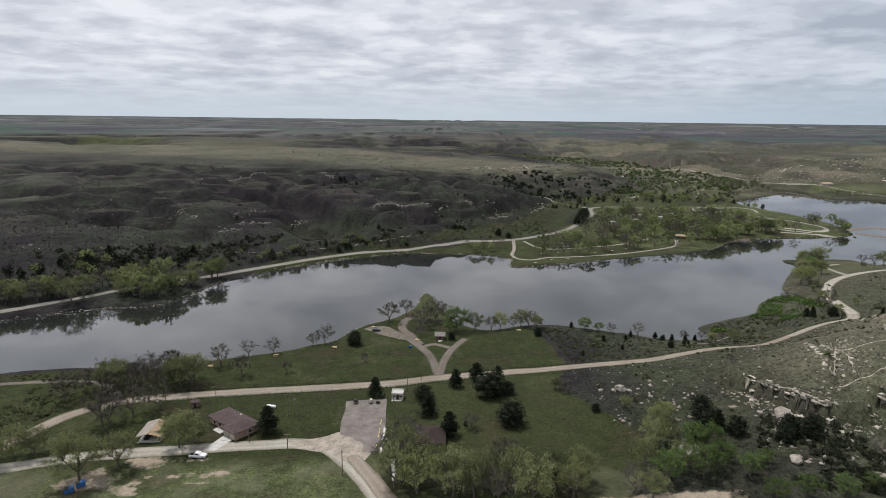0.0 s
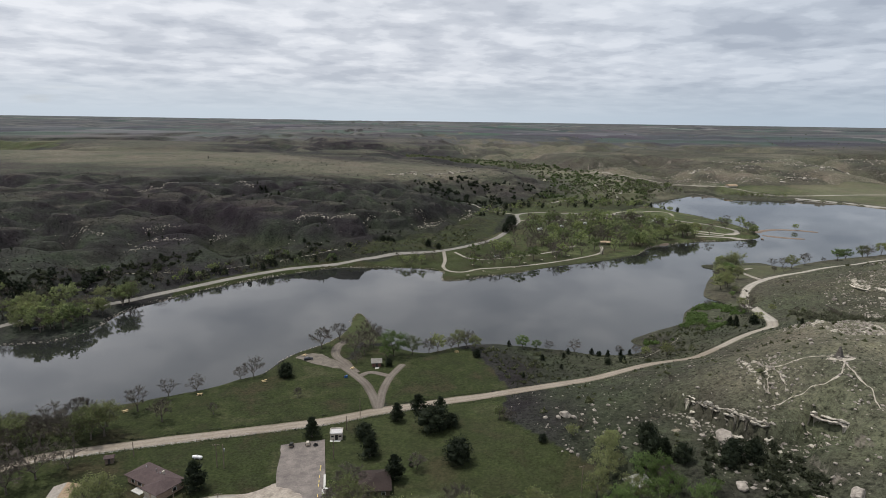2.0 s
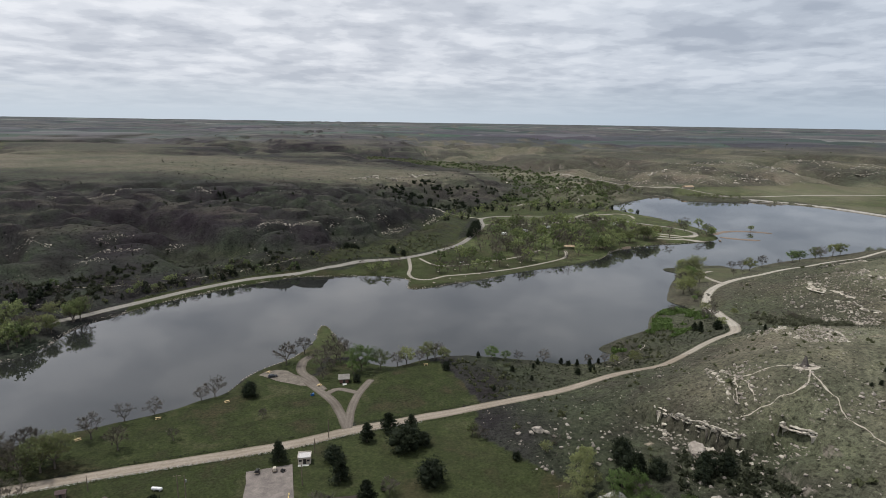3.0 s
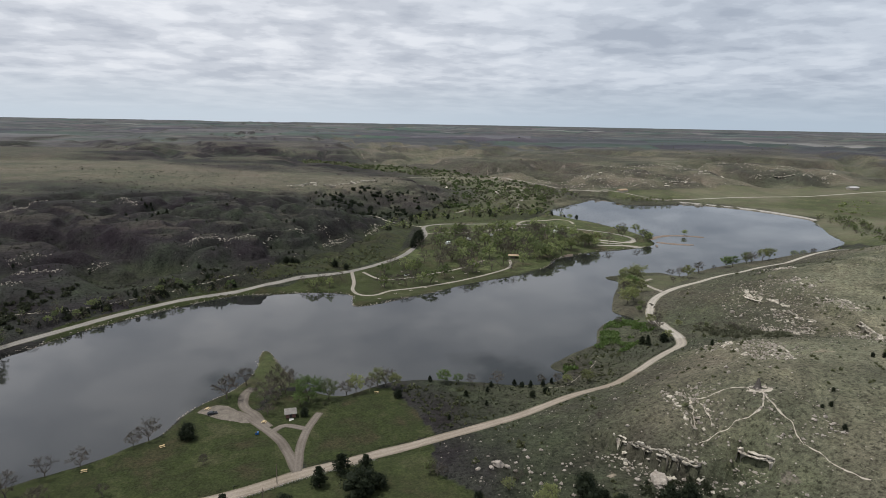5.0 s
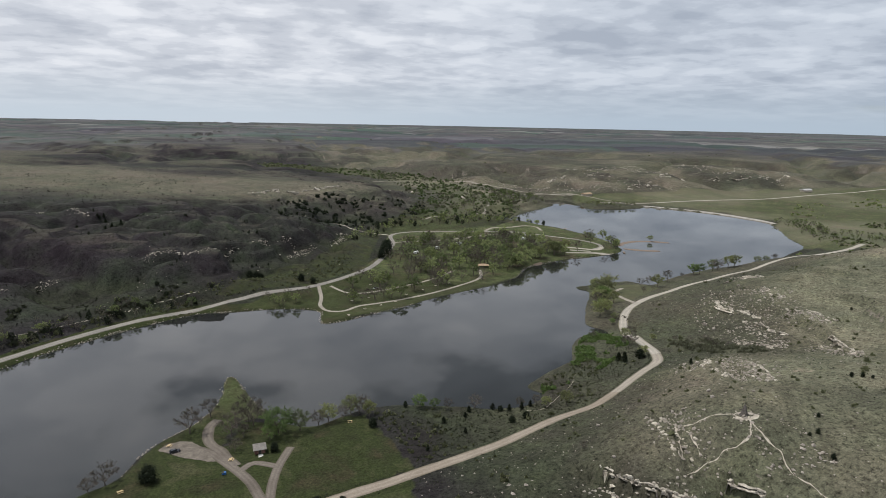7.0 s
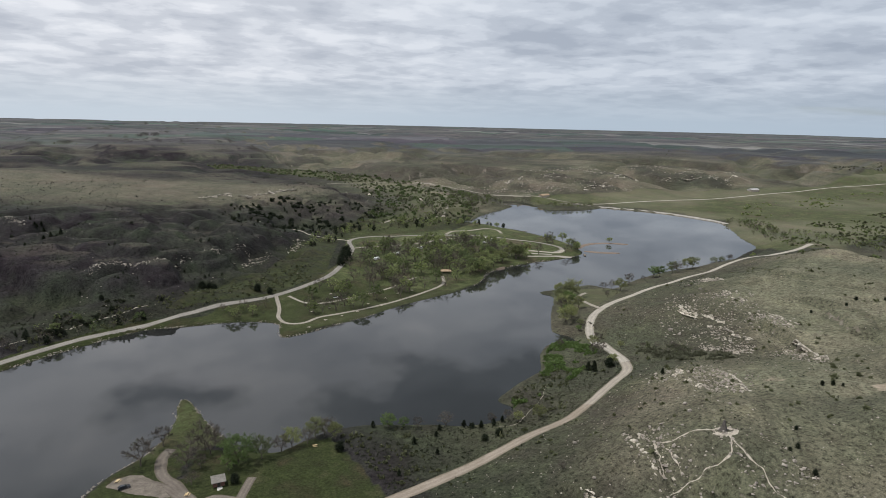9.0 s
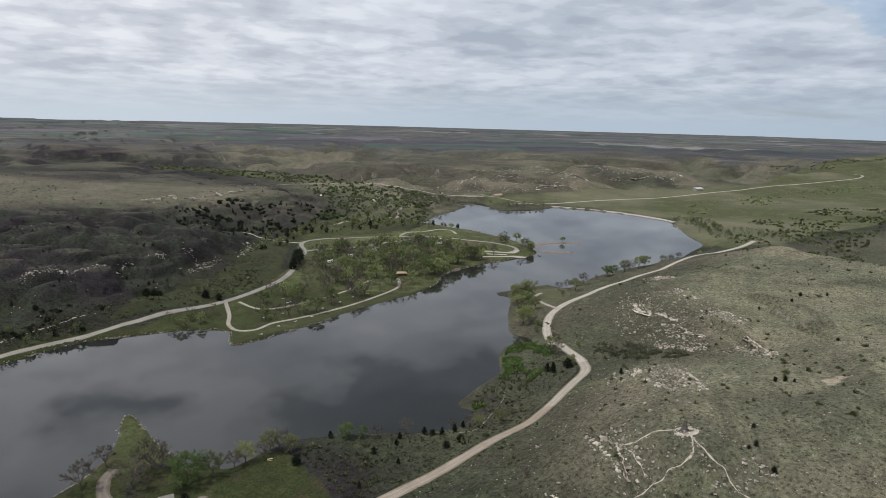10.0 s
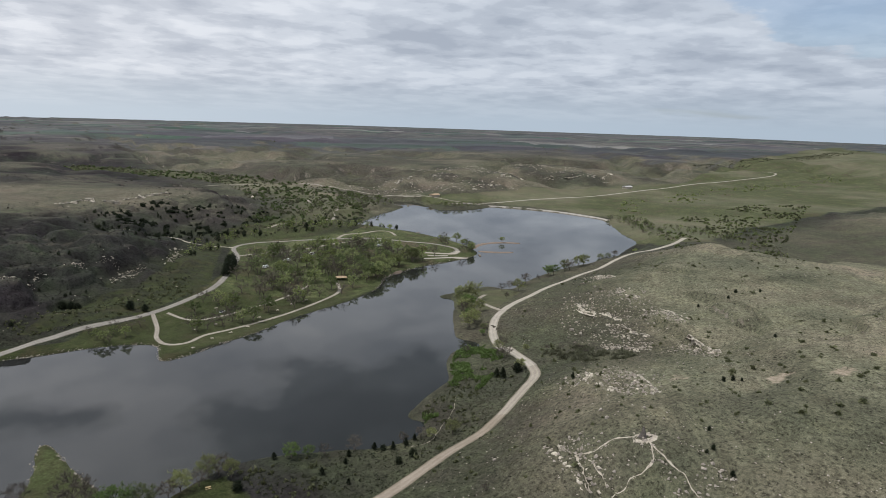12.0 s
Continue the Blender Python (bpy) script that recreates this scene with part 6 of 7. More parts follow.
def outcrop(root, line, d, up, thick, deep, layers, keep_):
    """The bed of rock itself: stepped courses with a frayed lip, an undercut face and a top that sinks into the slope."""
    w, deep = d * up, deep * 0.6
    inward = np.stack([-w[:, 1], w[:, 0]], 1)
    n, inv_ = len(line), root.matrix_basis.inverted()
    x_, y_ = line[:, 0], line[:, 1]
    top_z = np.maximum(ground_z(x_ + 2.5 * inward[:, 0], y_ + 2.5 * inward[:, 1]), ground_z(x_ + 4.5 * inward[:, 0], y_ + 4.5 * inward[:, 1]) - 0.5)
    top_z = np.convolve(np.pad(top_z, 7, "edge"), np.ones(15) / 15, "valid")
    foot_z = np.minimum(ground_z(x_ - 2.5 * inward[:, 0], y_ - 2.5 * inward[:, 1]), ground_z(x_, y_)) - 0.6
    foot_z = np.maximum(foot_z, top_z - (2.2 + layers) * thick)
    for layer in range(layers):
        whole = step(keep_ - 0.10, keep_ + 0.08, fbm(x_, y_, 7, 3, 90 + layer)) * np.clip(np.minimum(np.arange(n), np.arange(n)[::-1]) / 6.0, 0, 1)
        block = (np.arange(n) * float(np.hypot(*(line[1] - line[0]))) / (0.9 * thick) + 2.0 * fbm(x_, y_, 4, 2, 64)).astype(int)
        chip = np.random.RandomState(int(abs(x_[0] * 3 + y_[0])) + layer)
        jut, drop_, gone = (chip.uniform(-0.5, 0.5, block.max() + 1)[block], chip.uniform(0.55, 1.25, block.max() + 1)[block], chip.uniform(0, 1, block.max() + 1)[block])
        whole = whole * (gone > 0.07)
        back = layer * deep * 0.55 + deep * 1.5 * (fbm(x_, y_, 5.5, 4, 70 + layer) - 0.5)
        lip = 0.45 * deep * jut + deep * (1.5 * (fbm(x_, y_, 5.5, 4, 70 + layer) - 0.5) + 0.9 * (fbm(x_, y_, 1.6, 2, 75 + layer) - 0.5)) + layer * deep * 0.55
        tall = thick * (0.35 + 1.1 * fbm(x_, y_, 7, 3, 80 + layer)) * whole * drop_
        rough_ = 0.42 * thick * (fbm(x_, y_, 1.1, 2, 85 + layer) - 0.5)
        floor_z = top_z - 0.5 * thick - (layers - 1 - layer) * thick * 0.62
        rows_ = [(back + deep * 2.2, np.maximum(foot_z, floor_z - 0.3 * thick)), (back + deep * 1.1, floor_z - 0.15 * thick), (lip + deep * 0.30, floor_z + 0.15 * tall), (lip + deep * 0.10, floor_z + 0.32 * tall), (lip + deep * 0.16, floor_z + 0.50 * tall),
                 (lip, floor_z + 0.66 * tall), (lip + deep * 0.05, floor_z + 0.94 * tall + rough_), (lip + deep * 0.5, floor_z + 0.9 * tall + 2 * rough_), (lip + deep * 1.0, floor_z + 0.45 * tall - 2 * rough_), (lip + deep * 1.4, None)]
        v = []
        for out, z_ in rows_:
            q = line + inward * (out + 0.16 * deep * (fbm(x_ + 31 * len(v), y_, 1.4, 2, 95) - 0.5))[:, None]
            ground_ = ground_z(q[:, 0], q[:, 1])
            z_ = ground_ - 0.5 if z_ is None else np.where(whole > 0.15, z_, np.minimum(z_, ground_ - 0.3))
            v.append(np.column_stack([q, z_]))
        v = np.concatenate(v)
        s = Shape()
        s.v = [tuple(inv_ @ Vector(p_)) for p_ in v]
        s.f = [(r * n + i, r * n + i + 1, (r + 1) * n + i + 1, (r + 1) * n + i) for r in range(len(rows_) - 1) for i in range(n - 1) if max(whole[i], whole[i + 1]) > 0.02]
        if s.f:
            s.make("rock_bed", LEDGE_STONE, root)


def ledge(points, length, thick, deep, layers=1, label="broken limestone ledge along the hillside", group="rock ledges on the hill", skip=0.12, rubble=9, loose=0.45):
    """Beds of rock that break out of the slope along a line, with slabs broken off them and stones below."""
    line = even(spline(points), length * 0.5)
    mid = line[len(line) // 2]
    root = thing("rock_ledge", Matrix.Translation((mid[0], mid[1], float(ground_z(*mid)))), label, "rock", group)

    def ways(l_):
        d_ = np.gradient(l_, axis=0)
        return d_ / (np.hypot(*d_.T)[:, None] + 1e-9)
    d = ways(line)
    e = 4.0
    rise = np.stack([ground_z(line[:, 0] + e, line[:, 1]) - ground_z(line[:, 0] - e, line[:, 1]), ground_z(line[:, 0], line[:, 1] + e) - ground_z(line[:, 0], line[:, 1] - e)], 1).mean(0)
    up = 1.0 if float(np.mean(-d[:, 1] * rise[0] + d[:, 0] * rise[1])) > 0 else -1.0
    fine_line = even(spline(points, 8), max(0.4, length * 0.13))
    if skip < 0.6:
        outcrop(root, fine_line, ways(fine_line), up, thick, deep, layers, 0.38 + 0.20 * skip)
    for (a, b), w in zip(line, d * up):
        turn = math.atan2(w[1], w[0])
        for _ in range(1 + rubble // 8):
            if rock_rng.random() > loose + 0.02 * rubble + 0.4 * (skip > 0.6):
                continue
            fall = rock_rng.gauss(0.5, 0.9) * deep
            a2, b2 = a + w[1] * fall + rock_rng.gauss(0, length * 0.4), b - w[0] * fall + rock_rng.gauss(0, length * 0.4)
            k = length * rock_rng.choice((0.1, 0.14, 0.18, 0.26, 0.4, 0.55))
            ob = new("slab", rock_rng.choice(SLABS))
            ob.parent = root
            ob.matrix_basis = root.matrix_basis.inverted() @ (Matrix.Translation((a2, b2, float(ground_z(a2, b2)) + k * 0.10)) @ Euler((rock_rng.gauss(0, 0.25), rock_rng.gauss(0, 0.25), turn + rock_rng.gauss(0, 0.7))).to_matrix().to_4x4()
                @ Matrix.Diagonal((k * 1.3, k * rock_rng.uniform(0.6, 1.1), k * rock_rng.uniform(0.3, 0.6), 1)))
        fall = np.abs(np.random.RandomState(int(abs(a * 7 + b))).normal(0, 1, (rubble, 2))) * [length * 0.4, deep * 2.2]
        LEDGE_LINES.append(np.array([a, b]) + w * fall[:, :1] + np.array([w[1], -w[0]]) * (fall[:, 1:] + 0.3 * deep))


ledge([(116, 220), (119, 209), (122, 203), (126, 197), (131, 191), (136, 190)], 3.6, 1.3, 2.6, 2, "undercut pale limestone ledge above fallen boulders", skip=0.03)
ledge([(145, 190), (148, 184), (149, 179)], 3.2, 1.4, 3.0, 2)
ledge([(334, 386), (323, 368), (322, 350), (324, 335)], 4.0, 1.9, 3.4, 3, rubble=9)
ledge([(360, 377), (353, 360), (348, 344)], 3.8, 1.5, 2.8, 2)
ledge([(312, 338), (308, 318), (302, 298)], 4.0, 1.6, 3.0, 2, skip=0.35)
ledge([(203, 268), (211, 273), (219, 277)], 3.0, 1.4, 2.6, 3, rubble=8)
ledge([(219, 276), (211, 262), (201, 243)], 3.2, 1.6, 3.0, 3, rubble=9)
ledge([(229, 259), (218, 244), (206, 229)], 2.8, 1.2, 2.6, 2, skip=0.2, rubble=8)
ledge([(153, 235), (149, 226), (147, 217), (141, 207)], 3.0, 1.4, 2.8, 3, skip=0.1, rubble=8)
ledge([(311, 283), (303, 266), (294, 249)], 3.2, 1.6, 3.0, 2, skip=0.15, rubble=8)
ledge([(420, 447), (410, 430), (395, 408)], 4.0, 1.7, 3.0, 2, skip=0.2)
ledge([(345, 330), (340, 312), (333, 296)], 3.4, 1.5, 2.8, 2, skip=0.4, rubble=14)
ledge([(280, 320), (285, 305), (290, 292)], 3.0, 1.4, 2.6, 2, skip=0.4, rubble=14)
NORTH_BEDS = [[(-253, 560), (-224, 547)], [(-203, 545), (-183, 551), (-161, 559)], [(-199, 524), (-177, 530)], [(-202, 576), (-179, 593)], [(-146, 580), (-137, 595)], [(-72, 592), (-66, 604), (-36, 600)], [(-36, 600), (-15, 612), (1, 631)],
    [(-236, 774), (-213, 797), (-187, 808)], [(-299, 739), (-263, 739), (-245, 779)], [(-160, 805), (-138, 764)], [(-75, 793), (-55, 795)], [(47, 646), (58, 655), (71, 659)], [(44, 670), (55, 675)], [(57, 664), (78, 675)], [(100, 690), (112, 712), (118, 735)], [(20, 640), (30, 652)]]
for pts in NORTH_BEDS:
    ledge(pts, 3.2, 0.8, 1.5, 1, "pale rock outcrop on the dark bluff", "rock outcrops on the bluff", 0.75, 5)
for pts in [[(30, 925), (63, 955), (91, 944), (128, 971), (173, 1010)], [(203, 1120), (231, 1099), (319, 1130)], [(640, 1180), (720, 1210), (800, 1190)], [(850, 1120), (930, 1130), (1020, 1090)], [(1060, 1150), (1180, 1120), (1300, 1160)], [(780, 1090), (840, 1075)]]:
    ledge(pts, 13, 3.0, 5.0, 1, "long pale rimrock on a distant bluff", "distant rimrock", 0.3, 2)


def stone_cloud(name, label, points, sizes, seed, category="stones", lift=0.15, z=None):
    """Many small loose stones in one mesh."""
    rng = np.random.RandomState(seed)
    n = len(points)
    z = ground_z(points[:, 0], points[:, 1]) if z is None else z
    c = np.column_stack([points, z + lift * sizes])
    axis = np.array([(1, 0, 0), (0, 1, 0), (-1, 0, 0), (0, -1, 0), (0, 0, 0.75), (0, 0, -0.75)], float)
    v = axis[None] * sizes[:, None, None] * rng.uniform(0.55, 1.2, (n, 6, 1)) + rng.normal(0, 0.14, (n, 6, 3)) * sizes[:, None, None]
    t = rng.uniform(0, 6.28, n)
    x_, y_ = v[..., 0] * np.cos(t)[:, None] - v[..., 1] * np.sin(t)[:, None], v[..., 0] * np.sin(t)[:, None] + v[..., 1] * np.cos(t)[:, None]
    v = np.stack([x_, y_, v[..., 2]], -1) + c[:, None]
    f = np.array([(0, 1, 4), (1, 2, 4), (2, 3, 4), (3, 0, 4), (1, 0, 5), (2, 1, 5), (3, 2, 5), (0, 3, 5)])
    faces = (f[None] + 6 * np.arange(n)[:, None, None]).reshape(-1, 3)
    me_ = bpy.data.meshes.new(name)
    me_.from_pydata(v.reshape(-1, 3).tolist(), [], faces.tolist())
    me_.materials.append(LIMESTONE)
    return tagged(new(name, me_), label, category, kind="stuff")


p = scattered(HILL, 2200, 12, 4.5, 0.50, 45)
stone_cloud("scattered_stones", "small pale stones strewn over the rocky hill", p, sizes_of(p, 0.10, 0.55, 12), 12)
p = np.concatenate([scattered([(100, 172), (112, 205), (150, 205), (152, 165), (125, 155)], 420, 13, 3, 0.3, 20), scattered([(60, 200), (62, 240), (95, 235), (100, 195)], 120, 14, 3, 0.35, 20),
                    scattered([(275, 335), (300, 380), (350, 410), (370, 360), (320, 300)], 900, 15, 3, 0.42, 25), scattered([(198, 240), (205, 275), (232, 280), (240, 245), (212, 225)], 220, 16, 3, 0.3, 20),
                    scattered([(138, 205), (145, 240), (160, 238), (158, 210)], 120, 17, 1, 0.3, 20), scattered([(155, 180), (165, 210), (180, 205), (178, 175)], 260, 18, 1, 0.4, 14)])
stone_cloud("scattered_stones", "rubble of pale stones below the ledges", p, 0.12 + 0.95 * np.random.RandomState(13).uniform(0, 1, len(p)) ** 3.5, 13)
p = np.concatenate(LEDGE_LINES)
stone_cloud("scattered_stones", "broken pale stones fallen from the ledges", p, 0.14 + 0.9 * np.random.RandomState(23).uniform(0, 1, len(p)) ** 3, 23)
p = scattered(BLUFF, 420, 19, 6, 0.56, 70)
stone_cloud("scattered_stones", "pale stones on the dark bluff", p, sizes_of(p, 0.25, 0.9, 14), 14)
p = scattered([(480, 1080), (640, 1090), (1000, 1020), (1400, 1150), (1300, 1350), (800, 1320), (560, 1250)], 900, 21, 6, 0.52, 120)
stone_cloud("scattered_stones", "pale stones on distant slopes", p, sizes_of(p, 0.8, 2.6, 21), 21)
# stone facing along the water's edge
rng = np.random.RandomState(7)
edge_line = even(LAKE, 0.55)
rough_edge = ((edge_line[:, 0] > -330) & (edge_line[:, 0] < 60) & (edge_line[:, 1] > 280)) & (edge_line[:, 1] - 0.55 * edge_line[:, 0] > 425) | ((edge_line[:, 0] > 45) & (edge_line[:, 0] < 130) & (edge_line[:, 1] > 465) & (edge_line[:, 1] < 500)) \
    | ((edge_line[:, 0] > -30) & (edge_line[:, 0] < 6) & (edge_line[:, 1] > 340) & (edge_line[:, 1] < 400)) | ((edge_line[:, 0] > -60) & (edge_line[:, 0] < -25) & (edge_line[:, 1] > 300) & (edge_line[:, 1] < 345)) \
    | ((edge_line[:, 0] > 240) & (edge_line[:, 0] < 420) & (edge_line[:, 1] > 540) & (edge_line[:, 1] < 640)) | ((edge_line[:, 0] > 700) & (edge_line[:, 1] > 700))
p = np.repeat(edge_line[rough_edge], 2, 0)
p = p + rng.normal(0, 0.7, p.shape)
p = p[rng.uniform(0, 1, len(p)) < 0.25 + 0.75 * step(0.42, 0.6, fbm(p[:, 0], p[:, 1], 14, 2, 5))]
stone_cloud("shore_stones", "pale stone facing along the water's edge", p, sizes_of(p, 0.2, 0.75, 22), 22, "stones", 0.1, np.maximum(ground_z(p[:, 0], p[:, 1]), -0.1))

# ---- buildings ----
def site(x, y, turn=0.0, up=0.0):
    return Matrix.Translation((x, y, float(ground_z(x, y)) + up)) @ Euler((0, 0, radians(turn))).to_matrix().to_4x4()


def hip_roof(shape, x0, x1, y0, y1, z, rise, over=0.0, thick=0.18, gable=False):
    """A hipped (or gabled) roof over a rectangle, with its ridge along the longer side."""
    w, d = x1 - x0, y1 - y0
    inset = 0.0 if gable else min(w, d) / 2
    if w >= d:
        r0, r1 = (x0 + inset, (y0 + y1) / 2, z + rise), (x1 - inset, (y0 + y1) / 2, z + rise)
    else:
        r0, r1 = ((x0 + x1) / 2, y0 + inset, z + rise), ((x0 + x1) / 2, y1 - inset, z + rise)
    a, b, c, e = (x0, y0, z), (x1, y0, z), (x1, y1, z), (x0, y1, z)
    if w >= d:
        shape.face(a, b, r1, r0).face(c, e, r0, r1).face(b, c, r1).face(e, a, r0)
    else:
        shape.face(b, c, r1, r0).face(e, a, r0, r1).face(a, b, r0).face(c, e, r1)
    for p_, q_ in ((a, b), (b, c), (c, e), (e, a)):
        shape.face((p_[0], p_[1], z - thick), (q_[0], q_[1], z - thick), q_, p_)
    shape.face(*[(q_[0], q_[1], z - thick) for q_ in (e, c, b, a)])
    return shape


def pane(parent, name, x, y, z, w, h, face, material=GLASS, frame_=WHITE, proud=0.06):
    """A window or door on a wall that faces -y, +y, -x or +x, with its frame round it."""
    sx, sy = (w, 0.08) if face in "-y+y" else (0.08, w)
    ob = Shape().box(x, y, z, sx, sy, h).make(name, material, parent)
    fr = Shape()
    for k in (-1, 1):
        if face in ("-y", "+y"):
            fr.box(x + k * (w / 2 + 0.05), y, z - 0.05, 0.1, 0.14, h + 0.1)
        else:
            fr.box(x, y + k * (w / 2 + 0.05), z - 0.05, 0.14, 0.1, h + 0.1)
    fr.box(x, y, z + h, sx + (0.2 if sx > sy else 0.06), sy + (0.2 if sy > sx else 0.06), 0.1)
    fr.make("frame", frame_, ob)
    return ob


def wall_ring(x0, x1, y0, y1, h, thick=0.25):
    s = Shape()
    s.box((x0 + x1) / 2, y0 + thick / 2, 0, x1 - x0, thick, h).box((x0 + x1) / 2, y1 - thick / 2, 0, x1 - x0, thick, h)
    s.box(x0 + thick / 2, (y0 + y1) / 2, 0, thick, y1 - y0 - 2 * thick, h).box(x1 - thick / 2, (y0 + y1) / 2, 0, thick, y1 - y0 - 2 * thick, h)
    return s


house = thing("house", site(-75.9, 205.4, -37.4, -0.1), "low tan brick house under a brown hipped roof", "house")
wall_ring(-9.2, 9.2, -3.6, 4.2, 2.8).make("wall", BRICK_TAN, house)
wall_ring(2.2, 9.2, -5.6, -3.6, 2.8).make("wall", BRICK_TAN, house, "tan brick garage wall")
hip_roof(Shape(), -9.9, 9.9, -4.3, 4.9, 2.9, 1.75).make("roof", ROOF_BROWN, house)
hip_roof(Shape(), 1.5, 9.7, -6.3, 2.5, 2.94, 1.5).make("roof", ROOF_BROWN, house, "brown shingled garage roof")
for k in (3.9, 7.5):
    door = Shape().box(k, -5.66, 0.05, 2.7, 0.1, 2.2).make("garage_door", STUCCO, house, "pale panelled garage door")
    for j in range(4):
        Shape().box(k, -5.73, 0.12 + j * 0.54, 2.5, 0.04, 0.46).make("panel", STUCCO, door)
pane(house, "window", -6.2, -3.66, 0.9, 1.6, 1.2, "-y"), pane(house, "window", -2.6, -3.66, 0.9, 1.8, 1.2, "-y"), pane(house, "door", 0.6, -3.66, 0.05, 1.0, 2.1, "-y", TIMBER)
pane(house, "window", 9.26, 0.5, 0.9, 1.4, 1.2, "+x"), pane(house, "window", -9.26, 0.5, 0.9, 1.6, 1.2, "-x"), pane(house, "window", -4, 4.26, 0.9, 1.8, 1.2, "+y")
for a, b in ((-5.2, 0.8), (-1.0, 1.5), (1.2, 0.4), (1.9, 0.9)):
    Shape().tube((a, b, 3.8), (a, b, 5.0), 0.14, 0.14, 8, True).make("roof_vent", GALVANISED, house, "short metal roof vent")
Shape().box(2.6, 1.6, 4.0, 0.7, 0.7, 1.2).make("chimney", STUCCO, house, "small pale chimney")
Shape().box(-1.5, -5.0, 0.02, 4.6, 2.4, 0.16).make("porch_slab", CONCRETE, house)

drive = Shape()
for k in range(5):
    t0, t1 = k / 5, (k + 1) / 5 - 0.012
    q = [(-76.6 - 4.6 * t0, 200.6 - 11.2 * t0), (-71.6 - 5.4 * t0, 198.8 - 9.8 * t0), (-71.6 - 5.4 * t1, 198.8 - 9.8 * t1), (-76.6 - 4.6 * t1, 200.6 - 11.2 * t1)]
    drive.face(*[(a, b, float(ground_z(a, b)) + 0.16) for a, b in reversed(q)])
tagged(drive.make("driveway", CONCRETE), "pale concrete driveway to the garage", "driveway", kind="structure")

shelter = thing("picnic_shelter", site(-102.3, 199.6, 4), "open shelter with grey and tan roof slopes", "shelter")
for a in (-3.6, 3.6):
    for b in (-4.6, 0.0, 4.6):
        Shape().box(a, b, 0, 0.22, 0.22, 2.35).make("post", TIMBER, shelter)
for k, m_ in ((-1, ROOF_GREY), (1, ROOF_RUST)):
    s = Shape()
    s.face((k * 4.2, -5.6, 2.3), (0, -5.6, 3.5), (0, 5.6, 3.5), (k * 4.2, 5.6, 2.3)).face((k * 4.2, -5.6, 2.18), (0, -5.6, 3.38), (0, 5.6, 3.38), (k * 4.2, 5.6, 2.18))
    s.face((k * 4.2, -5.6, 2.18), (0, -5.6, 3.38), (0, -5.6, 3.5), (k * 4.2, -5.6, 2.3)).face((k * 4.2, -5.6, 2.18), (k * 4.2, 5.6, 2.18), (k * 4.2, 5.6, 2.3), (k * 4.2, -5.6, 2.3))
    roof_ = s.make("roof", m_, shelter, "greyish weathered roof slope" if k < 0 else "tan weathered roof slope")
    for j in range(14):
        y_ = -5.2 + j * 0.8
        Shape().tube((k * 4.2, y_, 2.33), (k * 0.05, y_, 3.51), 0.04, 0.04, 4).make("rib", m_, roof_)
Shape().box(0, 0, 0.0, 7.8, 10.4, 0.12).make("floor_slab", CONCRETE, shelter)
for a, b in ((-1.5, -2), (1.6, 1.2)):
    t_ = Shape().box(a, b, 0.12, 1.6, 3.2, 0.7).make("stored_crate", DARK, shelter, "dark stacked stores")

hut = thing("restroom_hut", site(-17.6, 230.5, -2), "small off-white block hut beside the car park", "hut")
wall_ring(-2.3, 2.3, -1.8, 1.8, 2.7).make("wall", STUCCO, hut)
Shape().box(0, 0, 2.68, 4.9, 3.9, 0.14).make("roof", ROOF_TIN, hut)
for a in (-2.35, 2.35):
    Shape().box(a, 0, 2.8, 0.2, 3.9, 0.35).make("parapet", STUCCO, hut)
Shape().box(0, 1.9, 2.8, 4.5, 0.2, 0.35).make("parapet", STUCCO, hut)
pane(hut, "door", 0.1, -1.86, 0.05, 0.95, 2.0, "-y", DARK, TIMBER), pane(hut, "window", -1.4, -1.86, 1.2, 0.9, 0.6, "-y", GLASS, TIMBER), pane(hut, "window", 1.4, -1.86, 1.2, 0.9, 0.6, "-y", GLASS, TIMBER)
Shape().box(0, -2.5, -0.1, 4.6, 1.3, 0.16).make("step_slab", CONCRETE, hut)

privy = thing("outhouse", site(-96.2, 221.5, 10), "small brown wooden outhouse by the fence", "outhouse")
wall_ring(-1.3, 1.3, -1.0, 1.0, 2.2, 0.12).make("wall", TIMBER, privy)
hip_roof(Shape(), -1.7, 1.7, -1.4, 1.4, 2.25, 0.6, gable=True).make("roof", ROOF_BROWN, privy)
pane(privy, "door", 0, -1.05, 0.05, 0.8, 1.9, "-y", DARK, TIMBER)

kiosk = thing("lake_shelter", site(-1, 300.5, 0), "small red-brown shelter with a weathered grey roof", "shelter")
wall_ring(-2.2, 2.2, -1.6, 1.8, 2.2).make("wall", OLD_BRICK, kiosk)
s = Shape().face((-2.8, -2.4, 2.25), (2.8, -2.4, 2.25), (2.8, 2.4, 3.0), (-2.8, 2.4, 3.0)).face((-2.8, 2.4, 2.85), (2.8, 2.4, 2.85), (2.8, -2.4, 2.1), (-2.8, -2.4, 2.1))
s.face((-2.8, -2.4, 2.1), (2.8, -2.4, 2.1), (2.8, -2.4, 2.25), (-2.8, -2.4, 2.25)).face((2.8, -2.4, 2.1), (2.8, 2.4, 2.85), (2.8, 2.4, 3.0), (2.8, -2.4, 2.25))
s.make("roof", OLD_ROOF, kiosk, "weathered grey roof")
pane(kiosk, "door", 0, -1.66, 0.05, 1.1, 2.0, "-y", DARK, TIMBER)
Shape().box(0.2, -3.6, 0.0, 2.0, 3.2, 0.12).make("step_slab", CONCRETE, kiosk)

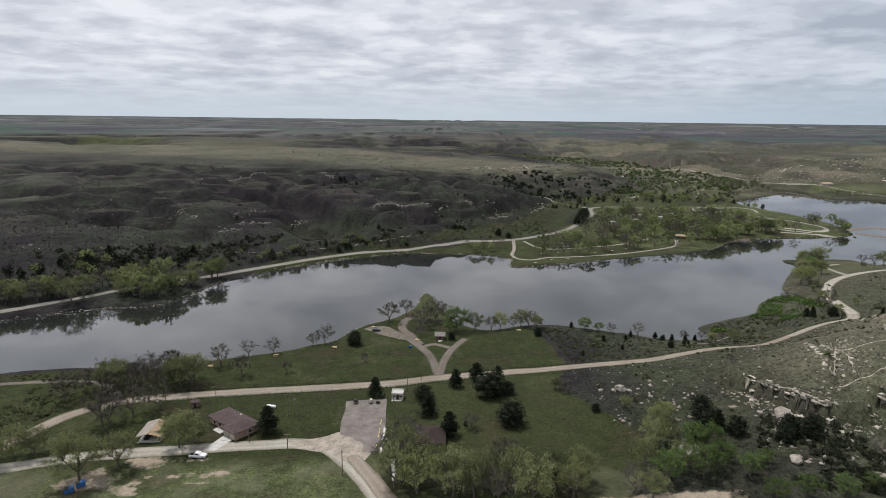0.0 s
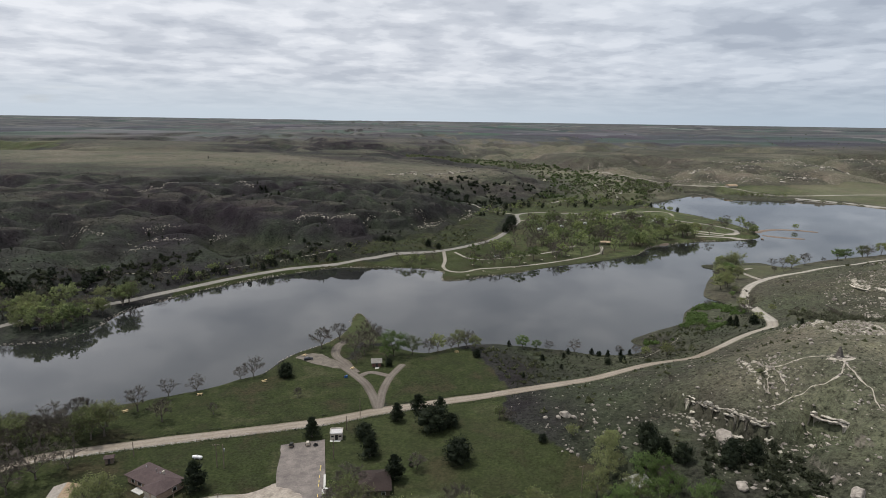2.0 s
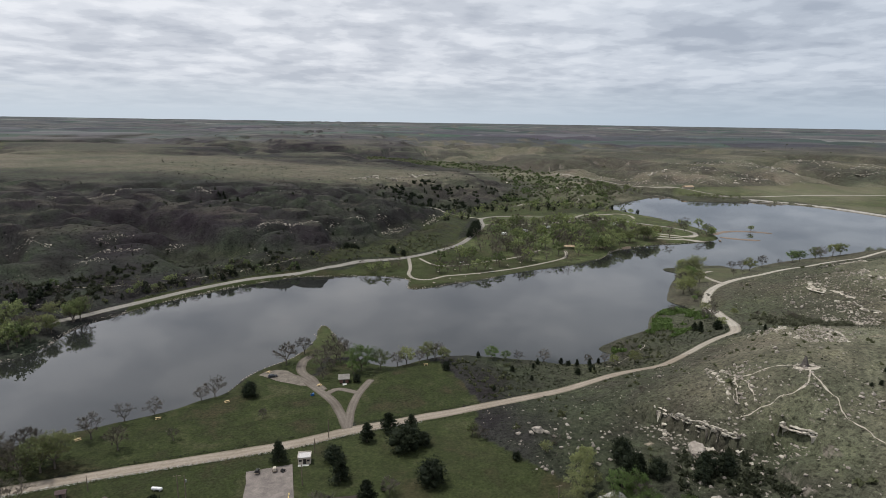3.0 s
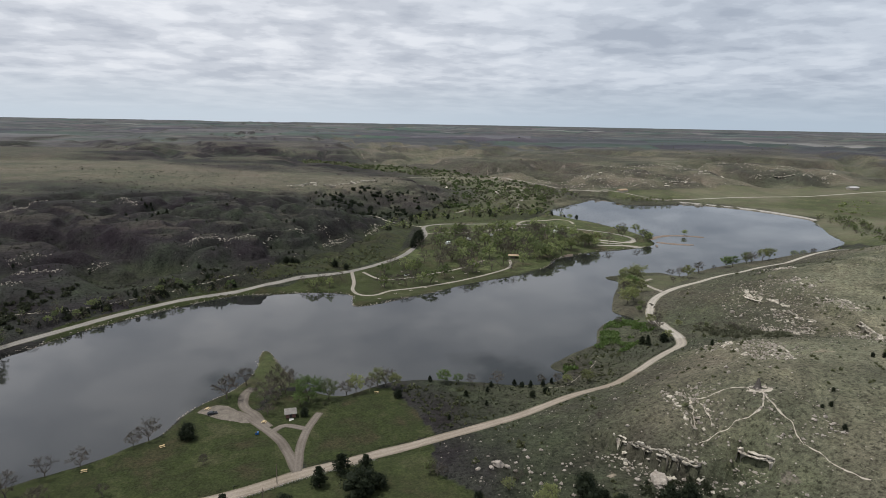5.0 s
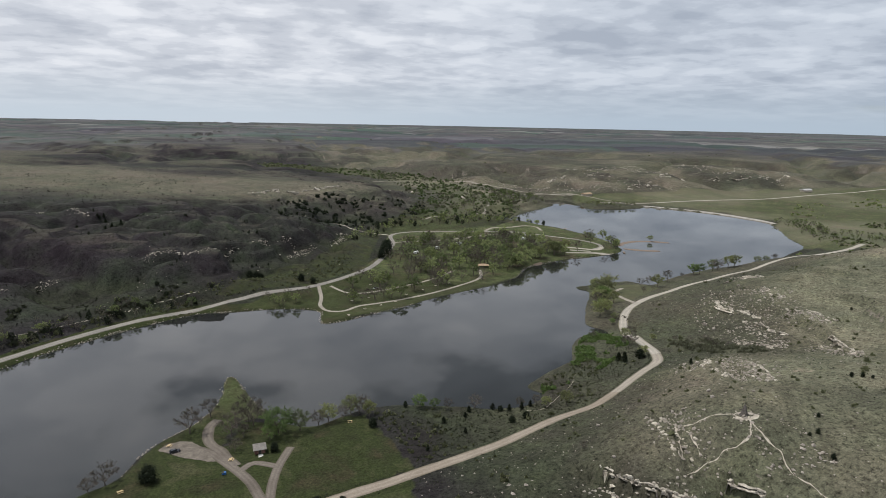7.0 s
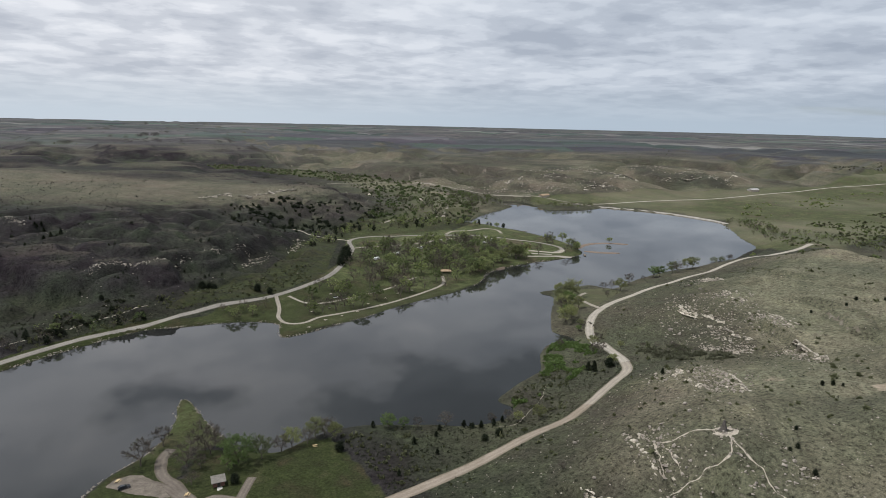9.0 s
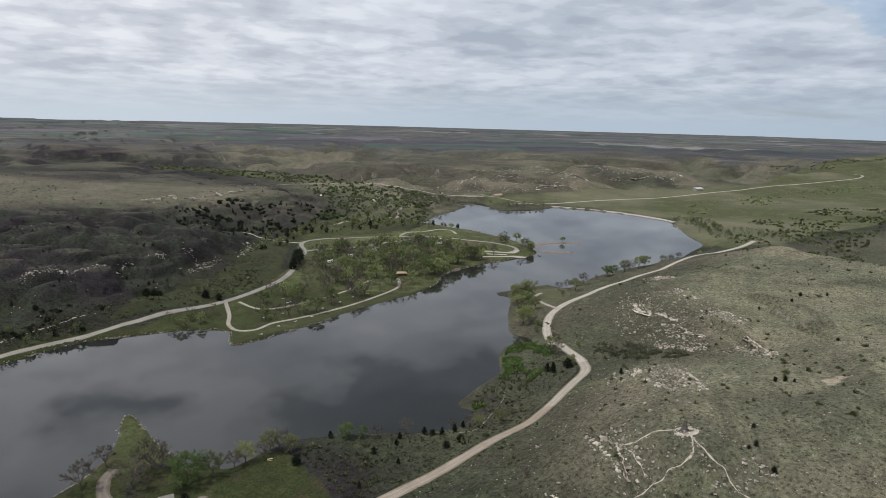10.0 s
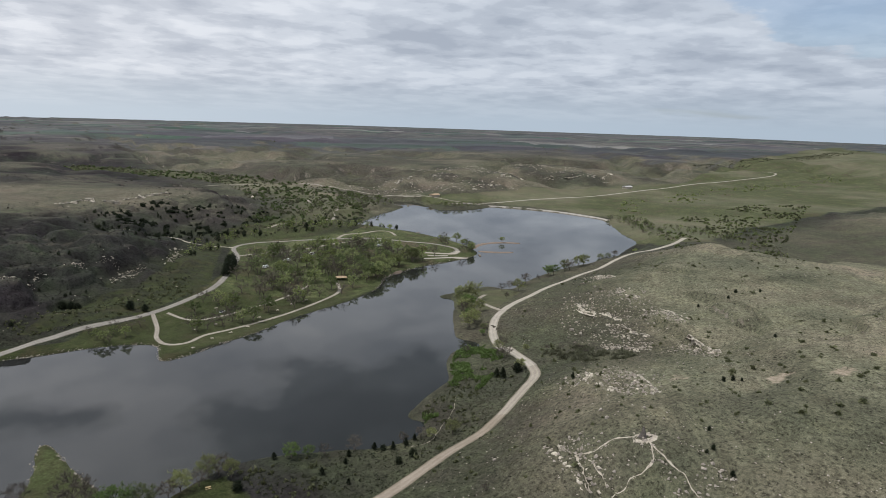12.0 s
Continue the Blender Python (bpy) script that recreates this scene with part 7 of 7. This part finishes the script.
lodge = thing("lodge", site(-3.6, 195.5, 0, -0.2), "building under a dark brown hipped roof among trees", "house")
wall_ring(-4.6, 4.6, -5.4, 5.4, 2.7).make("wall", TIMBER, lodge)
hip_roof(Shape(), -5.4, 5.4, -6.2, 6.2, 2.8, 2.0).make("roof", ROOF_DARK, lodge)
pane(lodge, "door", 0, -5.46, 0.1, 1.0, 2.0, "-y", DARK, TIMBER), pane(lodge, "window", 2.6, -5.46, 0.9, 1.2, 1.0, "-y"), pane(lodge, "window", -2.6, -5.46, 0.9, 1.2, 1.0, "-y")

cabin = thing("stone_cabin", site(79.5, 179.5, 20, -0.2), "small stone cabin under a grey roof", "cabin")
wall_ring(-3, 3, -2.4, 2.4, 2.4).make("wall", LIMESTONE, cabin)
hip_roof(Shape(), -3.6, 3.6, -3.0, 3.0, 2.45, 1.3, gable=True).make("roof", ROOF_TIN, cabin)
pane(cabin, "door", 0, -2.46, 0.05, 0.9, 1.9, "-y", DARK, TIMBER)

far_house = thing("park_office", site(375, 669.5, -26), "dark red house with a brown roof on the point", "house")
wall_ring(-5, 5, -3.4, 3.4, 2.9).make("wall", RED_WALL, far_house)
hip_roof(Shape(), -6, 6, -4.4, 4.4, 3.0, 2.2, gable=True).make("roof", ROOF_BROWN, far_house)
pane(far_house, "door", 1, -3.46, 0.05, 1.1, 2.1, "-y", DARK), pane(far_house, "window", -2.5, -3.46, 0.9, 1.6, 1.2, "-y")
pavilion = thing("picnic_pavilion", site(232.5, 588, -20), "picnic pavilion with a pale roof among camp trees", "shelter")
for a in (-4.5, 0, 4.5):
    for b in (-2.4, 2.4):
        Shape().box(a, b, 0, 0.25, 0.25, 2.4).make("post", TIMBER, pavilion)
hip_roof(Shape(), -5.4, 5.4, -3.4, 3.4, 2.5, 1.3).make("roof", ROOF_RUST, pavilion, "faded tan roof")
ranch = thing("farmhouse", site(652, 1046, 10), "distant farmhouse under a pale roof", "house")
wall_ring(-9, 9, -5, 5, 3).make("wall", STUCCO, ranch)
hip_roof(Shape(), -10, 10, -6, 6, 3.1, 2.4, gable=True).make("roof", ROOF_RUST, ranch)
barn = thing("barn", site(1180, 1010, 0), "distant farm shed with a pale metal roof", "barn")
wall_ring(-11, 11, -6, 6, 4).make("wall", STUCCO, barn)
hip_roof(Shape(), -12, 12, -7, 7, 4.1, 2.6, gable=True).make("roof", ROOF_TIN, barn)

# ---- the car park ----
lot = Shape()
cols_, rows_ = 8, 20
grid_pts = {}
for i in range(cols_ + 1):
    for j in range(rows_ + 1):
        u, v_ = i / cols_, j / rows_
        west, east = (-35.4 - 2.6 * v_ + (0.35 * math.sin(v_ * 9) * (v_ < 0.9)), 188.5 + 38.5 * v_), (-19.2 - 2.8 * v_, 188.5 + 41 * v_)
        a, b = west[0] + (east[0] - west[0]) * u, west[1] + (east[1] - west[1]) * u
        grid_pts[i, j] = (a, b, float(ground_z(a, b)) + 0.15)
for i in range(cols_):
    for j in range(rows_):
        lot.face(grid_pts[i, j], grid_pts[i + 1, j], grid_pts[i + 1, j + 1], grid_pts[i, j + 1])
tagged(lot.make("car_park", ASPHALT), "worn asphalt car park with gravelly edges", "car park", kind="structure")


def spread(name, outline, material, label, category, lift=0.14):
    """A level patch with a smooth outline, laid on the ground."""
    line = even(spline(outline, 5, True), 0.7)
    line = line + 2.2 * (np.stack([fbm(line[:, 0], line[:, 1], 4, 3, 3), fbm(line[:, 0], line[:, 1], 4, 3, 4)], 1) - 0.5)
    c = line.mean(0)
    s = Shape()
    rings = [c + (line - c) * k for k in (0.0, 0.35, 0.7, 1.0)]
    n = len(line)
    s.v = [(a, b, float(z) + lift * (1 if r < 3 else 0.3)) for r, ring in enumerate(rings) for (a, b), z in zip(ring, ground_z(ring[:, 0], ring[:, 1]))]
    s.f = [(r * n + i, r * n + (i + 1) % n, (r + 1) * n + (i + 1) % n, (r + 1) * n + i) for r in range(3) for i in range(n)]
    area2 = sum(p_[0] * q_[1] - q_[0] * p_[1] for p_, q_ in zip(line, np.roll(line, -1, 0)))
    if area2 > 0:
        s.f = [f[::-1] for f in s.f]
    return tagged(s.make(name, material, smooth=True), label, category, kind="structure")


DRIVE_SPREAD = simple("spread brown gravel", (0.085, 0.074, 0.060), (0.175, 0.152, 0.125), 3, 0.95, fine=0.6)
GRAVEL_SPREAD = simple("spread tan gravel", (0.19, 0.162, 0.132), (0.36, 0.315, 0.262), 3.5, 0.95, fine=0.6)
spread("turning_place", [(-42, 318), (-36, 311), (-26, 303), (-19, 299), (-18, 305), (-24, 314), (-30, 322), (-36, 323)], DRIVE_SPREAD, "worn gravel turning place beside the lake", "gravel")
spread("apron", [(-56, 196.5), (-44, 197.5), (-37, 201), (-30, 200), (-24, 192), (-24, 186), (-29, 180), (-34, 184), (-41, 189), (-50, 191)], GRAVEL_SPREAD, "gravel apron where drive meets car park", "gravel", 0.19)
ribbon("road", spline([(-30, 186), (-26, 180), (-21, 171), (-14, 159)]), 6, GRAVEL, "rutted dirt track leaving the car park", lift=0.21, ragged=0.6, seed=51)
for a, b in [(-22.2, 210.3), (-22.3, 208.3), (-22.2, 203.9), (-22.2, 201.3), (-22.2, 198.9), (-22.1, 193.0), (-22.0, 190.3)]:
    z_ = float(ground_z(a, b))
    tagged(Shape().box(a, b, z_ + 0.14, 0.28, 1.5, 0.16, 3, 0.85).make("wheel_stop", YELLOW), "worn yellow concrete wheel stop on asphalt", "wheel stop", "wheel stops in the car park")
walkway = Shape()
for q in ([(-20.9, 205), (-20.2, 205), (-19.8, 197.8), (-20.5, 197.6)], [(-20.5, 197.8), (-17.4, 197), (-17.4, 195.8), (-20.5, 196.6)], [(-18.4, 196.4), (-17.2, 196.4), (-15.6, 188), (-16.8, 187.6)], [(-20.6, 187.6), (-15.8, 187.6), (-15.8, 186.2), (-20.6, 186.2)],
          [(-20.9, 197), (-20.3, 197), (-20.0, 187.6), (-20.6, 187.6)], [(-16.6, 186.4), (-15.4, 186.4), (-13.8, 171), (-15.0, 171)]):
    walkway.face(*[(a, b, float(ground_z(a, b)) + 0.22) for a, b in q])
walkway.f = [f[::-1] for f in walkway.f]
tagged(walkway.make("footpath", CONCRETE), "narrow pale concrete footpath and kerb", "footpath", kind="structure")


# ---- vehicles ----
def wheel(parent, x, y, r=0.36, w=0.24):
    tyre = Shape().tube((x, y - w / 2, r), (x, y + w / 2, r), r, r, 14, True).make("tyre", RUBBER, parent)
    Shape().tube((x, y - w / 2 - 0.015, r), (x, y + w / 2 + 0.015, r), r * 0.58, r * 0.58, 10, True).make("rim", GALVANISED, tyre)


def profile(points, half, taper=0.0, z0=0.0):
    """A body swept across from a side outline, narrower towards the top."""
    s = Shape()
    top_ = max(z for _, z in points)
    left = [(x, -(half - taper * max(0, z - z0) / max(top_ - z0, 0.01)), z) for x, z in points]
    right = [(x, -y_, z) for x, y_, z in left]
    s.face(*left).face(*right[::-1])
    for i in range(len(points)):
        j = (i + 1) % len(points)
        s.face(left[j], left[i], right[i], right[j])
    return s


pickup = thing("pickup_truck", site(-81, 185.3, -3, 0.12), "white pickup truck standing on the gravel drive", "truck")
profile([(-2.8, 0.45), (2.75, 0.45), (2.8, 0.85), (2.6, 1.1), (1.2, 1.18), (-2.8, 1.15)], 0.98).make("body", WHITE, pickup)
profile([(-0.95, 1.15), (1.25, 1.15), (0.55, 1.85), (-0.75, 1.88)], 0.94, 0.14, 1.15).make("cab", WHITE, pickup)
profile([(0.66, 1.26), (1.16, 1.22), (0.60, 1.76), (0.40, 1.78)], 0.84, 0.10, 1.2).make("windscreen", GLASS, pickup)
for k in (-1, 1):
    profile([(-0.75, 1.24), (0.70, 1.24), (0.35, 1.74), (-0.65, 1.76)], 0.02).make("side_window", GLASS, pickup).location = (0, k * 0.89, 0)
    Shape().box(2.74, k * 0.7, 0.72, 0.1, 0.4, 0.2).make("headlight", GALVANISED, pickup)
    for a in (-1.75, 1.75):
        wheel(pickup, a, k * 0.86, 0.39)
Shape().box(-1.9, 0, 1.14, 1.6, 1.56, 0.06).make("bed_liner", DARK, pickup, "dark open cargo bed")
Shape().box(2.84, 0, 0.46, 0.12, 1.9, 0.24).make("bumper", GALVANISED, pickup)

car = thing("car", site(-35.5, 313.5, 12, 0.05), "dark car parked beside the lake", "car")
profile([(-2.2, 0.35), (2.2, 0.35), (2.25, 0.75), (1.1, 0.95), (-2.2, 1.0)], 0.88).make("body", BLACK_PAINT, car)
profile([(-2.0, 0.95), (1.0, 0.95), (0.3, 1.5), (-1.6, 1.52)], 0.84, 0.16, 0.95).make("cabin", GLASS, car)
for k in (-1, 1):
    for a in (-1.4, 1.4):
        wheel(car, a, k * 0.78, 0.33)


shore_car = thing("car", site(-193, 371, 20, 0.05), "dark car parked beside the far road", "car")
profile([(-2.2, 0.35), (2.2, 0.35), (2.25, 0.75), (1.1, 0.95), (-2.2, 1.0)], 0.88).make("body", BLACK_PAINT, shore_car)
profile([(-2.0, 0.95), (1.0, 0.95), (0.3, 1.5), (-1.6, 1.52)], 0.84, 0.16, 0.95).make("cabin", GLASS, shore_car)
for k in (-1, 1):
    for a in (-1.4, 1.4):
        wheel(shore_car, a, k * 0.78, 0.33)


def camper(x, y, turn, long_, label="white camper parked under camp trees"):
    c = thing("camper", site(x, y, turn), label, "camper", "campers in the campground")
    profile([(-long_ / 2, 0.5), (long_ / 2, 0.5), (long_ / 2 + 0.25, 1.5), (long_ / 2 - 0.2, 2.8), (-long_ / 2, 2.85)], 1.2, 0.1, 2.0).make("body", WHITE, c)
    for k in (-1, 1):
        wheel(c, -0.4, k * 1.02, 0.36), wheel(c, 0.45, k * 1.02, 0.36)
        for a in (-long_ / 3, 0.2):
            Shape().box(a, k * 1.19, 1.5, 1.1, 0.06, 0.6).make("window", GLASS, c)
    Shape().box(long_ / 4, -1.21, 0.65, 0.7, 0.05, 1.8).make("door", STUCCO, c)
    return c


for a, b, t_, l_ in [(183, 652, 30, 6.5), (213, 672, 10, 7), (231, 677, 55, 6), (245, 686, 20, 7), (345, 716, 40, 7.5), (337, 700, 15, 7), (352, 712, 60, 6)]:
    camper(a, b, t_, l_)
van = thing("car", site(112, 545, 25, 0.1), "pale car parked on the camp drive", "car")
profile([(-2.2, 0.35), (2.2, 0.35), (2.25, 0.8), (1.1, 1.0), (-2.2, 1.05)], 0.88).make("body", WHITE, van)
profile([(-2.1, 1.0), (1.0, 1.0), (0.3, 1.6), (-1.9, 1.62)], 0.84, 0.14, 1.0).make("cabin", GLASS, van)
for k in (-1, 1):
    for a in (-1.4, 1.4):
        wheel(van, a, k * 0.78, 0.33)


def trailer(x, y, turn, load, label):
    c = thing("trailer", site(x, y, turn, 0.15), label, "trailer", "trailers on the car park")
    Shape().box(0, 0, 0.5, 2.6, 1.5, 0.12).make("deck", TIMBER, c)
    Shape().box(-0.1, 0, 0.62, 1.9, 1.2, 0.9, 0, 0.8).make("load", load, c)
    Shape().tube((1.3, 0, 0.5), (2.4, 0, 0.45), 0.05, 0.05, 6, True).make("drawbar", GALVANISED, c)
    for k in (-1, 1):
        wheel(c, 0, k * 0.8, 0.32)


trailer(-34, 225.5, 80, DARK, "small dark trailer with a covered load")
trailer(-28, 225.8, 95, STUCCO, "small trailer with a pale cover")
mower = thing("mower", site(-25, 225, 40, 0.15), "small dark ride-on mower on the car park", "mower")
Shape().box(0, 0, 0.25, 1.6, 0.9, 0.5, 0, 0.85).make("body", DARK, mower)
Shape().box(-0.35, 0, 0.75, 0.5, 0.5, 0.5).make("seat", RUBBER, mower)
for k in (-1, 1):
    wheel(mower, -0.5, k * 0.5, 0.34), wheel(mower, 0.6, k * 0.42, 0.22)

# ---- small things ----
tank = thing("propane_tank", site(-66.2, 220.3, -15), "white propane tank lying on the grass", "tank")
Shape().tube((-1.6, 0, 0.85), (1.6, 0, 0.85), 0.55, 0.55, 14, True).make("shell", WHITE, tank)
for k in (-1, 1):
    Shape().tube((k * 1.6, 0, 0.85), (k * 1.95, 0, 0.85), 0.55, 0.22, 14, True).make("end_cap", WHITE, tank)
    Shape().box(k * 1.0, 0, 0, 0.2, 0.8, 0.4).make("foot", CONCRETE, tank)
Shape().tube((0, 0, 1.38), (0, 0, 1.6), 0.2, 0.2, 10, True).make("valve_cover", GALVANISED, tank)


def skip_bin(x, y, turn, size, label, group=""):
    c = thing("waste_bin", site(x, y, turn), label, "bin", group)
    s = Shape().box(0, 0, 0.15, 1.8 * size, 1.2 * size, 1.1 * size, 0, 1.12)
    s.make("body", BLUE, c)
    for k in (-1, 1):
        lid = Shape().box(k * 0.5 * size, 0, 0.15 + 1.1 * size, 0.98 * size, 1.4 * size, 0.08).make("lid", BLUE if k > 0 else DARK, c)
        for j in (-1, 1):
            Shape().tube((k * 0.7 * size, j * 0.5 * size - 0.05, 0.1), (k * 0.7 * size, j * 0.5 * size + 0.05, 0.1), 0.1, 0.1, 8, True).make("castor", RUBBER, c)


skip_bin(-112.4, 165.6, 30, 1.3, "large blue metal waste bin on bare soil", "blue bins by the trees")
skip_bin(-110.6, 168.6, 35, 1.3, "large blue metal waste bin on bare soil", "blue bins by the trees")
skip_bin(-15.8, 287, 10, 0.8, "small blue bin beside the gravel drive")


def picnic_table(x, y, turn, material=YELLOW_WOOD, group="picnic tables by the shore"):
    c = thing("picnic_table", site(x, y, turn), "wooden picnic table standing on the grass", "table", group)
    for j in range(4):
        Shape().box(0, -0.3 + j * 0.2, 0.72, 2.2, 0.18, 0.06).make("top_board", material, c)
    for k in (-1, 1):
        Shape().box(0, k * 0.85, 0.42, 2.2, 0.28, 0.06).make("bench", material, c)
        leg = Shape().tube((k * 0.8, -0.75, 0), (k * 0.8, 0.25, 0.72), 0.06, 0.06, 4).tube((k * 0.8, 0.75, 0), (k * 0.8, -0.25, 0.72), 0.06, 0.06, 4)
        leg.tube((k * 0.8, -0.9, 0.39), (k * 0.8, 0.9, 0.39), 0.05, 0.05, 4)
        leg.make("leg_frame", TIMBER, c)


for a, b, t_ in [(5.3, 303, 10), (-12.8, 297.5, 70), (41.6, 316, -5), (-53.5, 288, 20), (-106, 263, 35), (-79.6, 276.5, 5), (-38, 320, 60)]:
    picnic_table(a, b, t_)
for a, b, t_ in [(90, 492, 10), (104, 497, 40), (118, 503, 80), (132, 520, 20), (150, 530, 60), (100, 520, 0), (85, 515, 30), (140, 512, 15), (165, 540, 50), (110, 555, 5), (75, 480, 20), (180, 545, 0)]:
    picnic_table(a, b, t_, STUCCO, "pale picnic tables on the point")


def power_pole(x, y, tall, turn, arms=1, box=False):
    c = thing("utility_pole", site(x, y, turn), "tall grey wooden utility pole with crossarm", "pole", "utility poles")
    Shape().tube((0, 0, -0.4), (0, 0, tall), 0.17, 0.12, 8, True).make("shaft", TIMBER, c)
    for k in range(arms):
        arm = Shape().box(0, 0.16, tall - 0.5 - k * 0.9, 2.4, 0.12, 0.14).make("crossarm", TIMBER, c)
        for a in (-1.05, -0.5, 0.5, 1.05):
            Shape().tube((a, 0.16, tall - 0.37 - k * 0.9), (a, 0.16, tall - 0.15 - k * 0.9), 0.05, 0.035, 6, True).make("insulator", STUCCO, arm)
    if box:
        Shape().tube((0.4, 0, tall - 2.6), (0.4, 0, tall - 1.7), 0.28, 0.28, 10, True).make("transformer", GALVANISED, c, "grey transformer can")


power_pole(63, 184, 9.5, 10), power_pole(-31, 174.5, 9, 20, 0), power_pole(-51, 185.5, 8.5, 0), power_pole(-55.6, 213.6, 9, 0, 0, True), power_pole(-58, 214, 9, 0, 1)
power_pole(-18, 215, 8, 0, 0), power_pole(-8.8, 247, 8, 0, 0), power_pole(-89, 224, 6, 0, 0), power_pole(-66.8, 194.5, 6, 0, 0), power_pole(-14, 236, 6, 0, 0)

fence = thing("fence", site(-60, 233.5), "low post and wire fence beside the gravel road", "fence")
fence_line = even(spline([(-126, 223.5), (-101, 227.6), (-71, 232.6), (-43, 236.8), (-20, 240.6), (0, 246.5), (30, 252)]), 4.0)
inv = fence.matrix_basis.inverted()
post_mesh = Shape().tube((0, 0, -0.3), (0, 0, 1.25), 0.09, 0.08, 6, True).mesh("post", TIMBER)
spots = [inv @ Vector((a, b, float(ground_z(a, b)))) for a, b in fence_line]
for q in spots:
    new_post = new("post", post_mesh)
    new_post.parent, new_post.location = fence, q
for h in (0.4, 0.75, 1.1):
    wire = Shape()
    for q, r in zip(spots[:-1], spots[1:]):
        wire.tube(q + Vector((0, 0, h)), r + Vector((0, 0, h)), 0.018, 0.018, 3)
    wire.make("wire", GALVANISED, fence)

# the stone monument on the hill
MON_STONE = simple("dark rough stone", (0.075, 0.066, 0.058), (0.13, 0.118, 0.104), 0.8, 0.9, fine=0.2, relief_=0.05)
mon = thing("monument", site(168.5, 207, 25, -0.1), "tapering stone monument on a rubble base", "monument")
Shape().box(0, 0, 0, 2.9, 2.9, 0.5, 0, 0.9).make("base", MON_STONE, mon)
for k in range(7):
    w_ = 2.1 - 0.25 * k
    Shape().box(0, 0, 0.5 + k * 0.52, w_, w_, 0.5, 0, 0.9).make("course", MON_STONE, mon)
cross = thing("white_cross", site(79, 192.5, 30), "small white wooden cross on the slope", "cross")
Shape().box(0, 0, 0, 0.2, 0.16, 2.4).make("upright", WHITE, cross)
Shape().box(0, 0, 1.5, 1.3, 0.14, 0.2).make("crosspiece", WHITE, cross)


# ---- the far landing: sand bars, jetty, slipway, dam ----
def bar(name, pts, width, z, material, label, category):
    line = even(spline(pts), 3)
    d = np.gradient(line, axis=0)
    d /= np.hypot(*d.T)[:, None]
    side = np.stack([-d[:, 1], d[:, 0]], 1)
    n = len(line)
    s = Shape()
    prof = [(-1, -0.8), (-0.62, 0.75), (0, 1.0), (0.62, 0.75), (1, -0.8)]
    w_ = width * (0.75 + 0.5 * fbm(line[:, 0], line[:, 1], 14, 2, 3)) * np.minimum(1, 0.35 + np.minimum(np.arange(n), np.arange(n)[::-1]) / 3)
    s.v = [(line[i, 0] + side[i, 0] * u * w_[i] / 2, line[i, 1] + side[i, 1] * u * w_[i] / 2, z * h) for i in range(n) for u, h in prof]
    s.f = [(i * 5 + k, i * 5 + k + 1, (i + 1) * 5 + k + 1, (i + 1) * 5 + k) for i in range(n - 1) for k in range(4)]
    s.f = [f[::-1] for f in s.f]
    return tagged(s.make(name, material, smooth=True), label, category, kind="structure")


SAND = simple("reddish wet sand", (0.13, 0.10, 0.078), (0.20, 0.155, 0.12), 6, 0.9, fine=0.8)
bar("sand_bar", [(440, 655), (458, 668), (480, 674), (502, 668), (518, 655)], 9, 0.5, SAND, "reddish sand bar curving out into the lake", "sand bar")
bar("sand_bar", [(438, 640), (446, 632), (456, 624), (472, 617)], 9, 0.5, SAND, "reddish sand bar beside the boat landing", "sand bar")
islet = plant("distant", 500, 670, 8, "", "single tree standing on the sand bar")
islet.location.z = 0.4
DAM_STONE = simple("dam facing stone", (0.22, 0.205, 0.18), (0.36, 0.34, 0.305), 5, 0.9, fine=0.9, relief_=0.1)
dam_line = spline([(700, 951), (714, 944), (733, 919), (763, 874), (781, 822), (789, 763), (783, 730)])
bar("dam", [tuple(q) for q in dam_line[::4]], 8, 2.0, DAM_STONE, "long low dam faced with pale stone", "dam")
ribbon("slipway", spline([(352, 629), (368, 624), (386, 619), (402, 616)]), 5, PALE_GRAVEL, "pale landing along the water's edge", lift=0.2, seed=60)
ribbon("road", spline([(361, 661), (378, 646), (395, 633), (409, 642)]), 6, PALE_GRAVEL, "pale parking loop at the boat landing", lift=0.2, seed=61)
ribbon("road", spline([(352, 650), (368, 637), (384, 628)]), 5, PALE_GRAVEL, "pale parking strip at the boat landing", lift=0.2, seed=62)
bar("beach", [(270, 590), (280, 597), (295, 596), (305, 600)], 12, 1.4, SAND, "small sandy beach under camp trees", "beach")
for a, b, t_ in [(440, 777, 20), (424, 620, 60)]:
    dock = thing("dock", Matrix.Translation((a, b, 0)) @ Euler((0, 0, radians(t_))).to_matrix().to_4x4(), "small wooden boat dock on the water", "dock", "boat docks")
    for j in range(10):
        Shape().box(-4.5 + j, 0, 0.45, 0.94, 2.2, 0.1).make("plank", TIMBER, dock)
    for k in (-4.4, 0, 4.4):
        for j in (-1, 1):
            Shape().tube((k, j * 1.0, -2), (k, j * 1.0, 0.8), 0.12, 0.12, 6, True).make("pile", TIMBER, dock)
